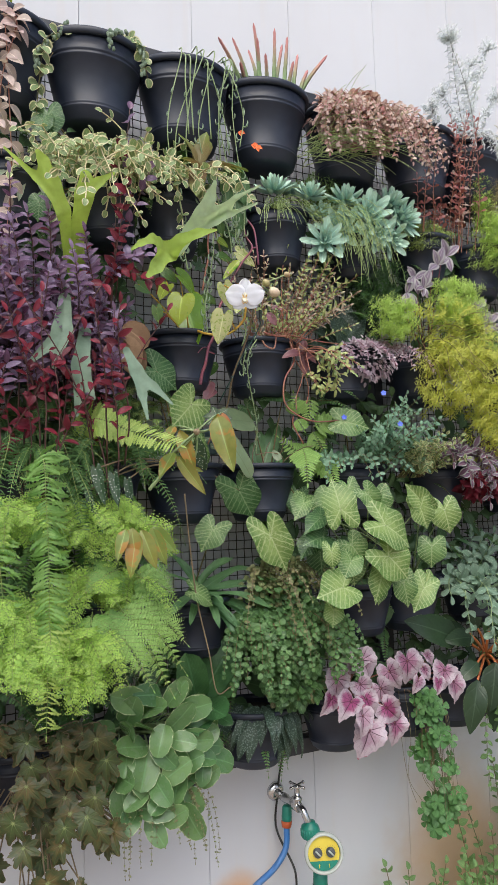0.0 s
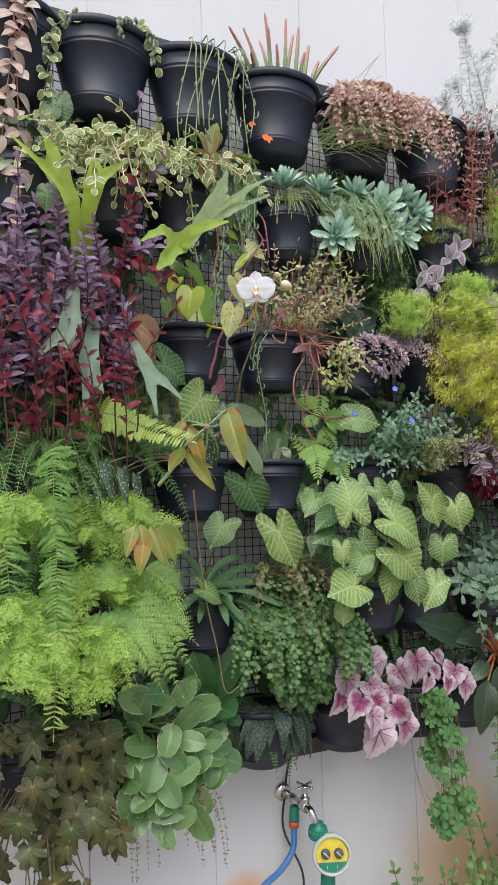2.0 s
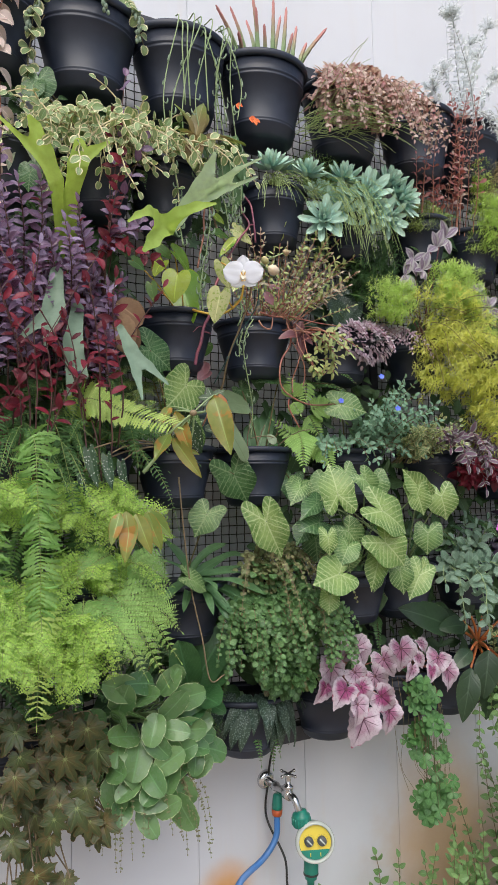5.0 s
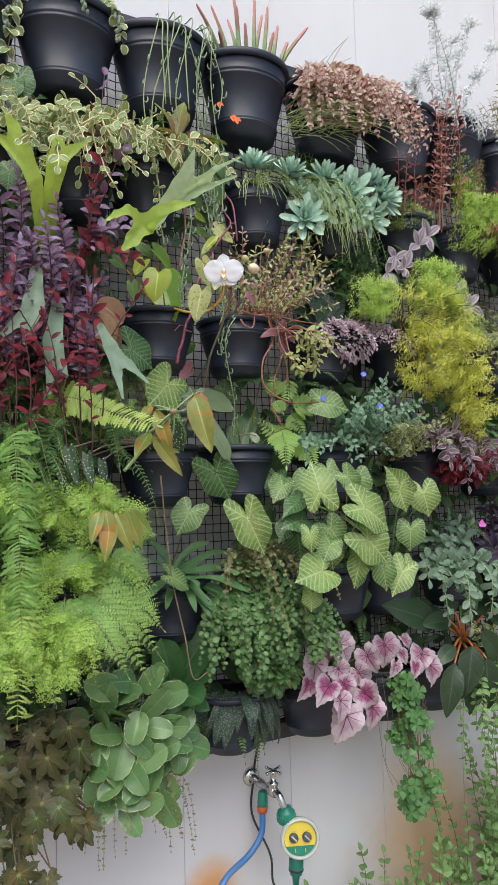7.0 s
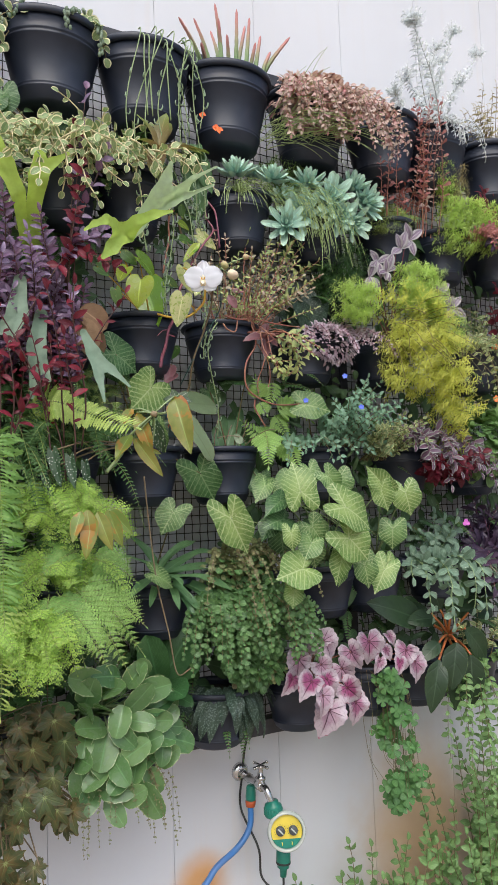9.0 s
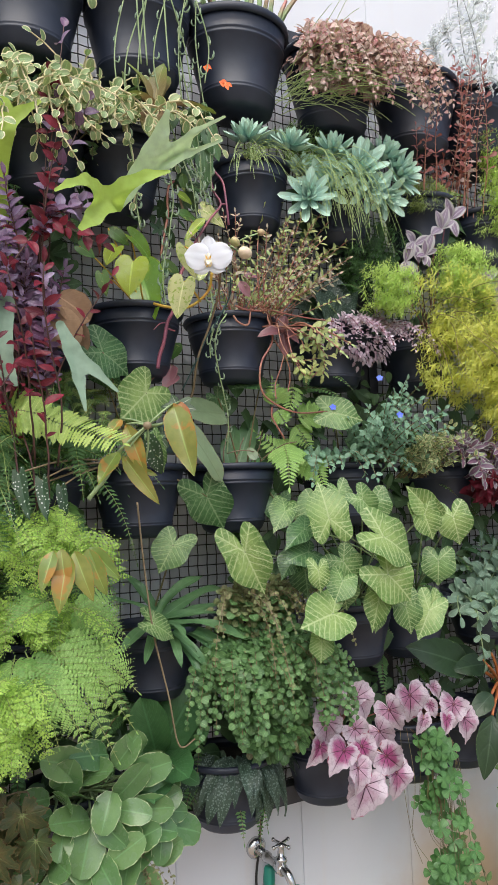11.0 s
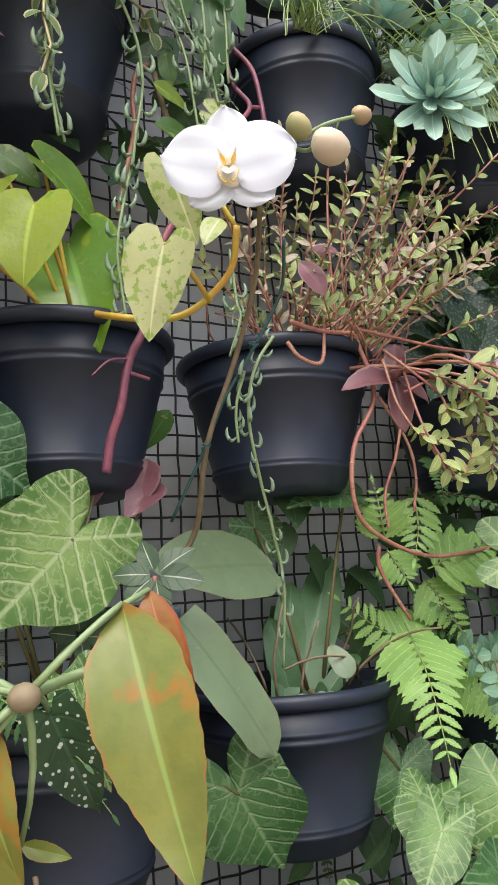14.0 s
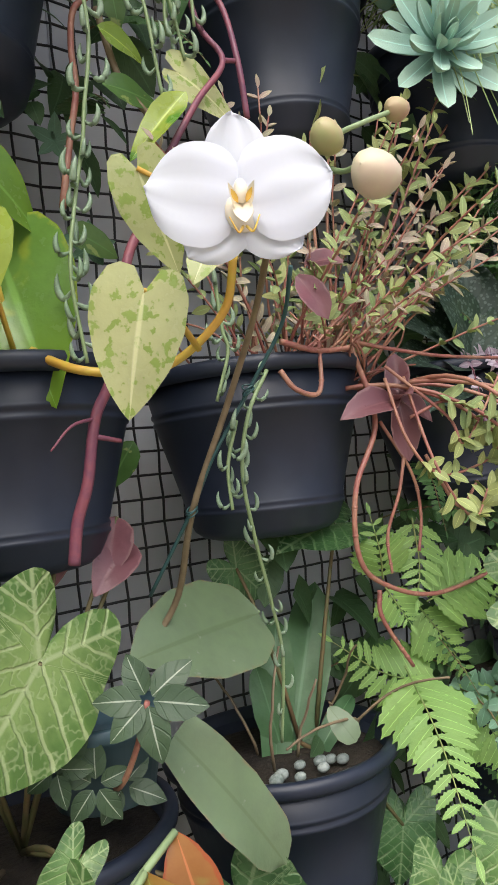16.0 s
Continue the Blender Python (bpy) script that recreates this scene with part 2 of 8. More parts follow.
def leaf_mat(name, base, other=None, edge=None, edge_at=0.75, vein=None, vein_w=0.5, vein_mix=0.7, ribs=9.0, spots=None, spot_scale=90.0, spot_cut=0.62, patch=None,
             patch_scale=40.0, patch_at=0.5, tip=None, rough=0.38, through_light=0.28, single=False, mid=None, centre=None):
    """A leaf's surface: base colour that varies leaf by leaf towards other, with margin, ribs, flecks and patches where it has them."""
    mat, nt, ns, ln, bsdf = nodes_of(name)
    other = other or tuple(c * 0.6 for c in base)
    base, other = [(c[0], c[1], c[2] + 0.09 * c[1]) for c in (base, other)]
    if single:
        r = ns.new("ShaderNodeObjectInfo").outputs["Random"]
    else:
        r = ns.new("ShaderNodeNewGeometry").outputs["Random Per Island"]
    uvn = ns.new("ShaderNodeUVMap")
    uvn.uv_map = "leaf"
    sep = ns.new("ShaderNodeSeparateXYZ")
    ln.new(uvn.outputs[0], sep.inputs[0])
    u, v = sep.outputs[0], sep.outputs[1]
    au = calc(nt, "ABSOLUTE", calc(nt, "MULTIPLY_ADD", u, 2.0, -1.0))
    n1 = noise_of(nt, 60.0, 4.0)
    n2 = noise_of(nt, 9.0, 2.0)
    fac = calc(nt, "MULTIPLY_ADD", n2, 0.9, calc(nt, "MULTIPLY_ADD", r, 0.9, -0.45), clamp=True)
    col = mixed(nt, fac, base, other)
    col = mixed(nt, calc(nt, "MULTIPLY", ramp(nt, n1, 0.35, 0.75), 0.35), col, tuple(c * 0.62 for c in base))
    if tip:
        col = mixed(nt, ramp(nt, v, 0.35, 0.95), col, tip)
    if patch:
        pn = noise_of(nt, patch_scale, 3.0)
        col = mixed(nt, ramp(nt, pn, patch_at, patch_at + 0.06), col, patch)
    if centre:
        pale = calc(nt, "ADD", au, calc(nt, "MULTIPLY_ADD", n1, 0.9, calc(nt, "MULTIPLY_ADD", noise_of(nt, 22.0, 3.0), 0.7, -0.8)))
        col = mixed(nt, calc(nt, "SUBTRACT", 1.0, ramp(nt, pale, 0.15, 0.95)), col, centre)
    rib = calc(nt, "SINE", calc(nt, "MULTIPLY", calc(nt, "SUBTRACT", v, calc(nt, "MULTIPLY", au, 0.28)), ribs * 6.283))
    ribline = ramp(nt, rib, 0.8, 1.0)
    midline = calc(nt, "SUBTRACT", 1.0, ramp(nt, au, 0.025, 0.08))
    if vein:
        warp = calc(nt, "MULTIPLY_ADD", n2, 3.0, calc(nt, "MULTIPLY", n1, 1.2))
        rib2 = calc(nt, "SINE", calc(nt, "ADD", warp, calc(nt, "MULTIPLY", calc(nt, "SUBTRACT", v, calc(nt, "MULTIPLY", au, 0.3)), ribs * 6.283)))
        soft = ramp(nt, calc(nt, "ADD", rib2, calc(nt, "MULTIPLY", n1, 1.0)), 1.2 - vein_w, 1.7)
        col = mixed(nt, calc(nt, "MULTIPLY", soft, vein_mix), col, vein)
    else:
        col = mixed(nt, calc(nt, "MULTIPLY", ribline, 0.07), col, tuple(min(1, c * 1.6 + 0.02) for c in base))
    col = mixed(nt, calc(nt, "MULTIPLY", midline, 0.6), col, mid or vein or tuple(min(1, c * 1.7 + 0.03) for c in base))
    if edge:
        wob = calc(nt, "ADD", au, calc(nt, "MULTIPLY_ADD", noise_of(nt, 120.0, 2.0), 0.3, -0.15))
        col = mixed(nt, ramp(nt, wob, edge_at, edge_at + 0.1), col, edge)
    if spots:
        vo = ns.new("ShaderNodeTexVoronoi")
        vo.inputs["Scale"].default_value = spot_scale
        tc = ns.new("ShaderNodeTexCoord")
        ln.new(tc.outputs["Object"], vo.inputs["Vector"])
        col = mixed(nt, calc(nt, "SUBTRACT", 1.0, ramp(nt, vo.outputs["Distance"], spot_cut * 0.4, spot_cut * 0.55)), col, spots)
    ln.new(col, bsdf.inputs["Base Color"])
    ln.new(calc(nt, "MULTIPLY_ADD", n1, 0.25, rough - 0.1), bsdf.inputs["Roughness"])
    bumped(nt, bsdf, calc(nt, "ADD", calc(nt, "MULTIPLY", ribline, -0.25), calc(nt, "MULTIPLY", n1, 0.7)), 0.5, 0.003)
    out = ns["Material Output"]
    tr = ns.new("ShaderNodeBsdfTranslucent")
    ln.new(mixed(nt, 1.0, col, (1.0, 1.0, 0.75), "MULTIPLY"), tr.inputs[0])
    mix = ns.new("ShaderNodeMixShader")
    mix.inputs[0].default_value = through_light
    ln.new(bsdf.outputs[0], mix.inputs[1])
    ln.new(tr.outputs[0], mix.inputs[2])
    ln.new(mix.outputs[0], out.inputs[0])
    return mat


def plain_mat(name, base, other=None, rough=0.5, metal=0.0, scale=30.0, bump=0.15, rough_var=0.2, distance=0.001):
    mat, nt, ns, ln, bsdf = nodes_of(name)
    n1, n2 = noise_of(nt, scale, 5.0), noise_of(nt, scale * 0.13, 2.0)
    col = mixed(nt, ramp(nt, calc(nt, "MULTIPLY_ADD", n2, 0.6, calc(nt, "MULTIPLY", n1, 0.4)), 0.35, 0.68), base, other or tuple(c * 0.75 for c in base))
    ln.new(col, bsdf.inputs["Base Color"])
    bsdf.inputs["Metallic"].default_value = metal
    ln.new(calc(nt, "MULTIPLY_ADD", n1, rough_var, rough - rough_var / 2), bsdf.inputs["Roughness"])
    if bump:
        bumped(nt, bsdf, n1, bump, distance)
    return mat


def wall_mat():
    """Off-white wall paint, with faint runs and rust-coloured damp stains low down."""
    mat, nt, ns, ln, bsdf = nodes_of("wall_paint")
    tc = ns.new("ShaderNodeTexCoord")
    geo = ns.new("ShaderNodeNewGeometry")
    sep = ns.new("ShaderNodeSeparateXYZ")
    ln.new(geo.outputs["Position"], sep.inputs[0])
    x, z = sep.outputs[0], sep.outputs[2]
    mp = ns.new("ShaderNodeMapping")
    mp.inputs["Scale"].default_value = (14, 14, 0.9)
    ln.new(geo.outputs["Position"], mp.inputs["Vector"])
    runs = noise_of(nt, 1.0, 4.0, mp.outputs[0])
    cloud = noise_of(nt, 1.4, 4.0, geo.outputs["Position"])
    fine = noise_of(nt, 220.0, 4.0, geo.outputs["Position"])
    col = mixed(nt, ramp(nt, cloud, 0.3, 0.7), (0.63, 0.65, 0.695), (0.585, 0.60, 0.64))
    col = mixed(nt, calc(nt, "MULTIPLY", ramp(nt, runs, 0.52, 0.75), 0.3), col, (0.62, 0.57, 0.53))
    wob = calc(nt, "MULTIPLY_ADD", noise_of(nt, 7.0, 4.0, geo.outputs["Position"]), 0.5, -0.25)

    def stain(cx, cz, rx, rz, amount, tint):
        dx = calc(nt, "DIVIDE", calc(nt, "SUBTRACT", x, cx), rx)
        dz = calc(nt, "DIVIDE", calc(nt, "SUBTRACT", z, cz), rz)
        d = calc(nt, "ADD", calc(nt, "SQRT", calc(nt, "ADD", calc(nt, "MULTIPLY", dx, dx), calc(nt, "MULTIPLY", dz, dz))), wob)
        return mixed(nt, calc(nt, "MULTIPLY", calc(nt, "SUBTRACT", 1.0, ramp(nt, d, 0.2, 1.0)), amount), col, tint)

    col = stain(-0.14, 0.29, 0.13, 0.13, 0.85, (0.62, 0.29, 0.06))
    col = stain(0.75, 0.28, 0.38, 0.45, 0.8, (0.55, 0.36, 0.19))
    col = stain(1.0, 0.05, 0.8, 0.5, 0.6, (0.52, 0.33, 0.18))
    ln.new(col, bsdf.inputs["Base Color"])
    bsdf.inputs["Roughness"].default_value = 0.62
    bumped(nt, bsdf, fine, 0.12, 0.001)
    return mat


WALL = wall_mat()
POT = plain_mat("black_pot_plastic", (0.012, 0.0175, 0.033), (0.022, 0.029, 0.05), 0.46, 0, 35.0, 0.08, 0.25)
MESHBLACK = plain_mat("black_wire", (0.012, 0.012, 0.014), (0.03, 0.03, 0.032), 0.5, 0, 200.0, 0.1)
RAIL = plain_mat("grey_black_rail", (0.02, 0.022, 0.03), (0.045, 0.048, 0.06), 0.45, 0, 40.0, 0.1)
SOIL = plain_mat("potting_soil", (0.016, 0.012, 0.009), (0.045, 0.033, 0.022), 0.9, 0, 160.0, 0.8, 0.1, 0.006)
# ground out of view, its beige made up to bounce warm light upwards
BOUNCE_GROUND = plain_mat("beige_bounce_ground", (0.36, 0.29, 0.22), (0.26, 0.21, 0.17), 0.8, 0, 8.0, 0.3)
STEM = plain_mat("green_brown_stem", (0.12, 0.13, 0.05), (0.2, 0.12, 0.06), 0.6, 0, 120.0, 0.2)

# ---- the setting ----
WALL_Y, MESH_Y = 0.065, -0.012
sh = Shape()
sh.box((-60, -60, -0.45), (60, 60, -0.35))
tagged(new("ground", sh.mesh("ground", BOUNCE_GROUND, False)), "unseen ground in front of the wall, beige to bounce warm light", "ground", kind="structure")
sh = Shape()
sh.box((-4, WALL_Y + 0.006, -0.35), (5, WALL_Y + 0.2, 4.6))
wall = tagged(new("wall_back", sh.mesh("wall_back", WALL, False)), "tall off-white painted wall with rust stains near the ground", "wall", kind="structure")
wide = 0.392
for i in range(20):
    x0 = -0.229 - 8 * wide + i * wide
    sh = Shape()
    g = 0.0006
    sh.grid([[(x0 + g, WALL_Y + 0.006, z), (x0 + g, WALL_Y + 0.0012, z), (x0 + g + 0.0012, WALL_Y, z), (x0 + wide - g - 0.0012, WALL_Y, z), (x0 + wide - g, WALL_Y + 0.0012, z), (x0 + wide - g, WALL_Y + 0.006, z)] for z in (-0.35, 4.6)])
    part("wall_panel", sh, WALL, wall, smooth=False)

# wire panel with its frame
X0, X1, Z0, Z1 = -1.75, 2.1, 0.778, 2.975
grid_panel = thing("wire_panel", (0, MESH_Y, Z0), "black square wire mesh panel in a dark frame on the wall", "wire panel", kind="structure")
PITCH = 0.0272
up, flat = Shape(), Shape()
up.tube([(0, 0.0018 * (1 if k % 2 else -1), k * PITCH) for k in range(int((Z1 - Z0) / PITCH) + 1)], 0.0016, sides=5)
flat.tube([(k * PITCH, 0.0018 * (-1 if k % 2 else 1), 0) for k in range(int((X1 - X0) / PITCH) + 1)], 0.0016, sides=5)
up, flat = up.mesh("upright_wire", MESHBLACK), flat.mesh("level_wire", MESHBLACK)
for k in range(int((X1 - X0) / PITCH) + 1):
    part("upright_wire", up, None, grid_panel, m=pose(X0 + k * PITCH, 0, 0))
for k in range(int((Z1 - Z0) / PITCH) + 1):
    part("level_wire", flat, None, grid_panel, m=pose(X0, 0, k * PITCH))
for nm, lo, hi in (("top_rail", (X0, -0.012, Z1 - 0.005 - Z0), (X1, 0.035, Z1 + 0.035 - Z0)), ("bottom_rail", (X0, -0.02, -0.035), (X1, 0.03, 0.012)),
                   ("post", (0.384, -0.012, 0.012), (0.416, 0.03, Z1 - Z0 - 0.005)), ("post", (0.421, -0.012, 0.012), (0.453, 0.03, Z1 - Z0 - 0.005)),
                   ("post", (-1.08, -0.012, 0.012), (-1.05, 0.03, Z1 - Z0 - 0.005))):
    sh = Shape()
    sh.box(lo, hi)
    part(nm, sh, RAIL, grid_panel, smooth=False)
for x in (-1.065, 0.43, 1.4):
    for z in (0.05, 1.02, 2.05):
        sh = Shape()
        sh.tube([(x, 0.03, z), (x, WALL_Y - MESH_Y + 0.004, z)], 0.012, sides=8)
        part("bracket", sh, RAIL, grid_panel)

# ---- pots ----
YC = -0.133


def pot_shapes(h):
    """Body, rim, soil and hook of a pot of height h."""
    body, rim, soil, hook = Shape(), Shape(), Shape(), Shape()
    body.turned([(0.0, 0.0), (0.052, 0.0), (0.062, 0.003), (0.070, 0.010), (0.0765, h * 0.155), (0.0785, h * 0.165), (0.0785, h * 0.178), (0.077, h * 0.19), (0.0785, h * 0.2), (0.0785, h * 0.215), (0.0775, h * 0.225), (0.0985, h * 0.70),
                 (0.1005, h * 0.708), (0.1005, h * 0.725), (0.0992, h * 0.735), (0.1, h * 0.75), (0.1018, h * 0.76), (0.1018, h * 0.775), (0.1005, h * 0.785), (0.1055, h * 0.93), (0.1, h * 0.93), (0.096, h * 0.72), (0.0, h * 0.70)], 48)
    rim.turned([(0.103, h * 0.915), (0.1085, h * 0.905), (0.1128, h * 0.93), (0.1138, h * 0.965), (0.1118, h * 0.992), (0.108, h), (0.1035, h * 0.992), (0.1012, h * 0.96), (0.1, h * 0.91)], 48)
    soil.turned([(0.1006, h * 0.86), (0.08, h * 0.885), (0.05, h * 0.87), (0.02, h * 0.895), (0.0, h * 0.89)], 28)
    hook.box((-0.03, 0.085, h * 0.55), (0.03, -YC + MESH_Y - 0.004, h * 0.85))
    return [(n, s.mesh(n, m, n != "hook")) for n, s, m in (("body", body, POT), ("rim", rim, POT), ("soil", soil, SOIL), ("hook", hook, RAIL))]


TALL, DEEP, SHALLOW = pot_shapes(0.25), pot_shapes(0.19), pot_shapes(0.172)


def pot(x, rim_z, size=SHALLOW, high=0.172, swell=1.0, label="black plastic pot with a ringed rim on the wire panel"):
    """A pot whose rim's top is at rim_z."""
    p = thing("plant_pot", (x, YC, rim_z - high), label, "pot", "pots on the wire panel")
    for n, me in size:
        part(n, me, None, p, "dark potting soil" if n == "soil" else "")
    p.scale = (swell, min(swell, 1.1), 1.0)
    p.rotation_euler = (0, 0, rnd(-0.05, 0.05))
    return p


ROW = [2.868, 2.472, 2.044, 1.664, 1.287, 0.955]
POTS = [(-0.90, -0.63, -0.349, -0.063, 0.25, 0.568, 0.816, 1.133, 1.42), (-0.85, -0.60, -0.40, -0.037, 0.25, 0.562, 0.83, 1.10, 1.4), (-0.87, -0.62, -0.376, -0.113, 0.20, 0.52, 0.95, 1.22),
        (-0.87, -0.62, -0.38, -0.125, 0.22, 0.58, 0.92, 1.2), (-0.87, -0.60, -0.353, -0.07, 0.23, 0.43, 0.72, 1.0), (-0.85, -0.55, -0.164, 0.125, 0.40, 0.60, 0.86)]
for r, xs in enumerate(POTS):
    for x in xs:
        pot(x, ROW[r], *((TALL, 0.25, 1.36) if r == 0 else (DEEP, 0.19, 1.0) if r == 1 else (SHALLOW, 0.172, 1.08)))


# ---- plants: builders ----
VIEW = Vector((-0.42, -0.86, 0.28))


class Plant:
    """A plant rooted at place; its parts are given in world coordinates."""

    def __init__(self, name, place, label, category="plant", group=""):
        self.root = thing(name, place, label, category, group)
        self.place = Vector(place)

    def add(self, name, shape, material, label="", kind="", parent=None, smooth=True):
        ob = part(name, shape, material, parent or self.root, label, smooth, None, kind)
        if parent is None:
            ob.matrix_parent_inverse = Matrix.Translation(-self.place)
        return ob

    def big(self, material, base, tip, kind="heart", wide=1.0, up=None, bend=0.5, fold=0.12, stalk=None, stalk_mat=None, rows=24, cols=5, wave=0.018, name="leaf", r=0.0022, label="", teeth=0.0, thick=0.0):
        """One large leaf from its stalk's end to its tip, and its stalk."""
        base, tip = Vector(base), Vector(tip)
        d = tip - base
        sh = Shape()
        leaf(sh, frame_of(base, d, Vector(up) if up else VIEW), d.length * (1 + 0.04 * bend * bend), kind, wide, bend, fold, rows, cols, wave, teeth, thick)
        ob = self.add(name, sh, material, label)
        if stalk:
            a = Vector(stalk)
            st = Shape()
            mid = a.lerp(base, 0.55) + Vector((rnd(-0.01, 0.01), -0.01, (base - a).length * 0.12))
            pts = [a.lerp(mid, k / 4).lerp(mid.lerp(base, k / 4), k / 4) for k in range(5)]
            st.tube(pts, r * 1.2, r * 0.8, 6)
            self.add("leaf_stalk", st, stalk_mat or STEM)
        return ob

    def palm(self, material, base, tip, kind="arrow", wide=1.0, up=None, bend=0.4, fold=0.1, stalk=None, stalk_mat=None, wave=0.02, skew=0.0, r=0.0022, label="", steps=60):
        """One lobed leaf spread round the end of its stalk; base is that end, tip the leaf's point."""
        base, tip = Vector(base), Vector(tip)
        d = tip - base
        L, m, ph = d.length, frame_of(base, d, Vector(up) if up else VIEW), rnd(0, 6)
        ears = (rnd(0.85, 1.1), rnd(0.85, 1.1))
        rings = (0.02, 0.22, 0.42, 0.62, 0.82, 1.0)
        rows, uvs = [], []
        for q in rings:
            line, uvl = [], []
            for i in range(steps + 1):
                t = -math.pi + 2 * math.pi * i / steps
                rad = spread_of(kind, t)
                if abs(t) > 1.9:
                    rad *= 1 + (ears[t > 0] - 1) * min(1, (abs(t) - 1.9) * 2)
                x, y = q * rad * math.sin(t), q * rad * math.cos(t)
                z = fold * abs(x) - 0.5 * bend * y * y + wave * q * q * math.sin(5 * t + ph)
                line.append(tuple(m @ (Vector((x * wide + skew * y, y, z)) * L)))
                uvl.append((i / steps, q, x, y))
            rows.append(line)
            uvs.append(uvl)
        sh = Shape()
        sh.grid(rows, uvs)
        ob = self.add("leaf", sh, material, label)
        if stalk:
            a = Vector(stalk)
            mid = a.lerp(base, 0.55) + Vector((rnd(-0.01, 0.01), -0.01, (base - a).length * 0.12))
            st = Shape()
            st.tube([a.lerp(mid, k / 4).lerp(mid.lerp(base, k / 4), k / 4) for k in range(5)], r * 1.2, r * 0.8, 6)
            self.add("leaf_stalk", st, stalk_mat or STEM)
        return ob


# reach of a lobed leaf's edge from its stalk, by the angle from its tip in degrees
SPREADS = {
    "arrow": [(0, 1.0), (4, 0.90), (12, 0.79), (28, 0.72), (46, 0.67), (64, 0.59), (82, 0.51), (98, 0.50), (112, 0.54), (126, 0.62), (138, 0.70), (147, 0.73), (156, 0.70), (164, 0.57), (172, 0.38), (180, 0.18)],
    "rex": [(0, 1.0), (7, 0.9), (22, 0.77), (50, 0.68), (80, 0.64), (110, 0.63), (138, 0.66), (158, 0.55), (171, 0.27), (180, 0.05)],
}


def spread_of(kind, t):
    a = abs(t)
    if kind == "star":
        rad = 0.5
        for at, far in ((0, 1.0), (0.78, 0.92), (1.5, 0.76), (2.25, 0.58)):
            rad = max(rad, 0.4 + (far - 0.4) * max(0.0, 1 - abs(a - at) / 0.42) ** 0.85)
        rad *= 1 + 0.055 * math.sin(a * 30)
        return rad if a < 2.75 else rad * max(0.12, 1 - (a - 2.75) * 2.3)
    rad = curve_at(SPREADS[kind], math.degrees(a))[0]
    return rad * (1 + 0.035 * math.sin(17 * t)) if kind == "rex" else rad


def path_of(points, steps=6):
    """A smooth line through a few points."""
    p = [Vector(q) for q in points]
    p = [p[0] * 2 - p[1]] + p + [p[-1] * 2 - p[-2]]
    out = []
    for i in range(1, len(p) - 2):
        for k in range(steps):
            t = k / steps
            a, b, c, d = p[i - 1], p[i], p[i + 1], p[i + 2]
            out.append(0.5 * (2 * b + (c - a) * t + (2 * a - 5 * b + 4 * c - d) * t * t + (3 * b - a - 3 * c + d) * t ** 3))
    out.append(p[-2].copy())
    return out


def trailing(plant, mat, x, z, n, lengths, leaves, size, kind, half=0.1, y=None, out=0.6, fall=0.35, stem=None, stem_r=0.0012, rise=0.15, wob=0.012, pairs=True, y_spread=0.03, lean=0.0, **kw):
    """Stems that leave a pot's mouth and hang in front of it."""
    st, fo = Shape(), Shape()
    for i in range(n):
        sx = x + rnd(-half, half)
        sy = (YC - 0.08 if y is None else y) + rnd(-y_spread, y_spread)
        way = ((sx - x) * 3 + lean + rnd(-0.2, 0.2), -out, 0.3)
        L = rnd(*lengths)
        pts = droop((sx, sy, z - 0.01), way, L, fall, max(5, int(L / 0.03)), wob, rise)
        st.tube(pts, stem_r, stem_r * 0.6, 4, False)
        leafy(fo, pts, max(2, int(leaves * L)), size, kind, 0.02, pairs, **kw)
    plant.add("stem_mass", st, stem or STEM, kind="stuff")
    plant.add("foliage", fo, mat, kind="stuff")


def bush(plant, mat, base, n, lengths, leaves, size, kind, fan=0.6, toward=(0, -0.3, 1), fall=0.03, stem=None, stem_r=0.0018, base_r=0.05, pairs=True, start=0.25, wob=0.012, **kw):
    """Upright or arching leafy stems from one root."""
    st, fo = Shape(), Shape()
    for i in range(n):
        b = Vector(base) + Vector((rnd(-base_r, base_r), rnd(-base_r, base_r) * 0.7, 0))
        way = Vector(toward) + Vector((rnd(-fan, fan), rnd(-fan, fan) * 0.5, rnd(-0.15, 0.25)))
        L = rnd(*lengths)
        pts = droop(b, way, L, fall, max(5, int(L / 0.035)), wob)
        st.tube(pts, stem_r, stem_r * 0.5, 4, False)
        leafy(fo, pts, max(2, int(leaves * L)), size, kind, start, pairs, **kw)
    plant.add("stem_mass", st, stem or STEM, kind="stuff")
    plant.add("foliage", fo, mat, kind="stuff")


def mound(plant, mat, centre, radii, n, size, kind, hang=0.4, name="foliage", inner=0.75, vary=0.35, face=0.6, **kw):
    """A thick cushion of leaves; those in front hang over."""
    fo = Shape()
    c = Vector(centre)
    for i in range(n):
        a, b = rnd(0, 2 * math.pi), rnd(-1, 1)
        s = math.sqrt(1 - b * b)
        u = Vector((s * math.cos(a), -abs(s * math.sin(a)) if random.random() < 0.8 else s * math.sin(a), b))
        lump = 0.86 + 0.28 * noise.noise(u * 2.3 + c * 7)
        p = c + Vector((u.x * radii[0], u.y * radii[1], u.z * radii[2])) * rnd(inner, 1.0) * lump
        way = (u + Vector((rnd(-0.6, 0.6), rnd(-0.5, 0.2), rnd(-0.5, 0.5) - hang))).normalized()
        up = u * (1 - face) + Vector((rnd(-0.4, 0.4), -0.8, 0.7)) * face
        leaf(fo, frame_of(p, way, up), size * rnd(1 - vary, 1 + vary), kind, **kw)
    plant.add(name, fo, mat, kind="stuff")


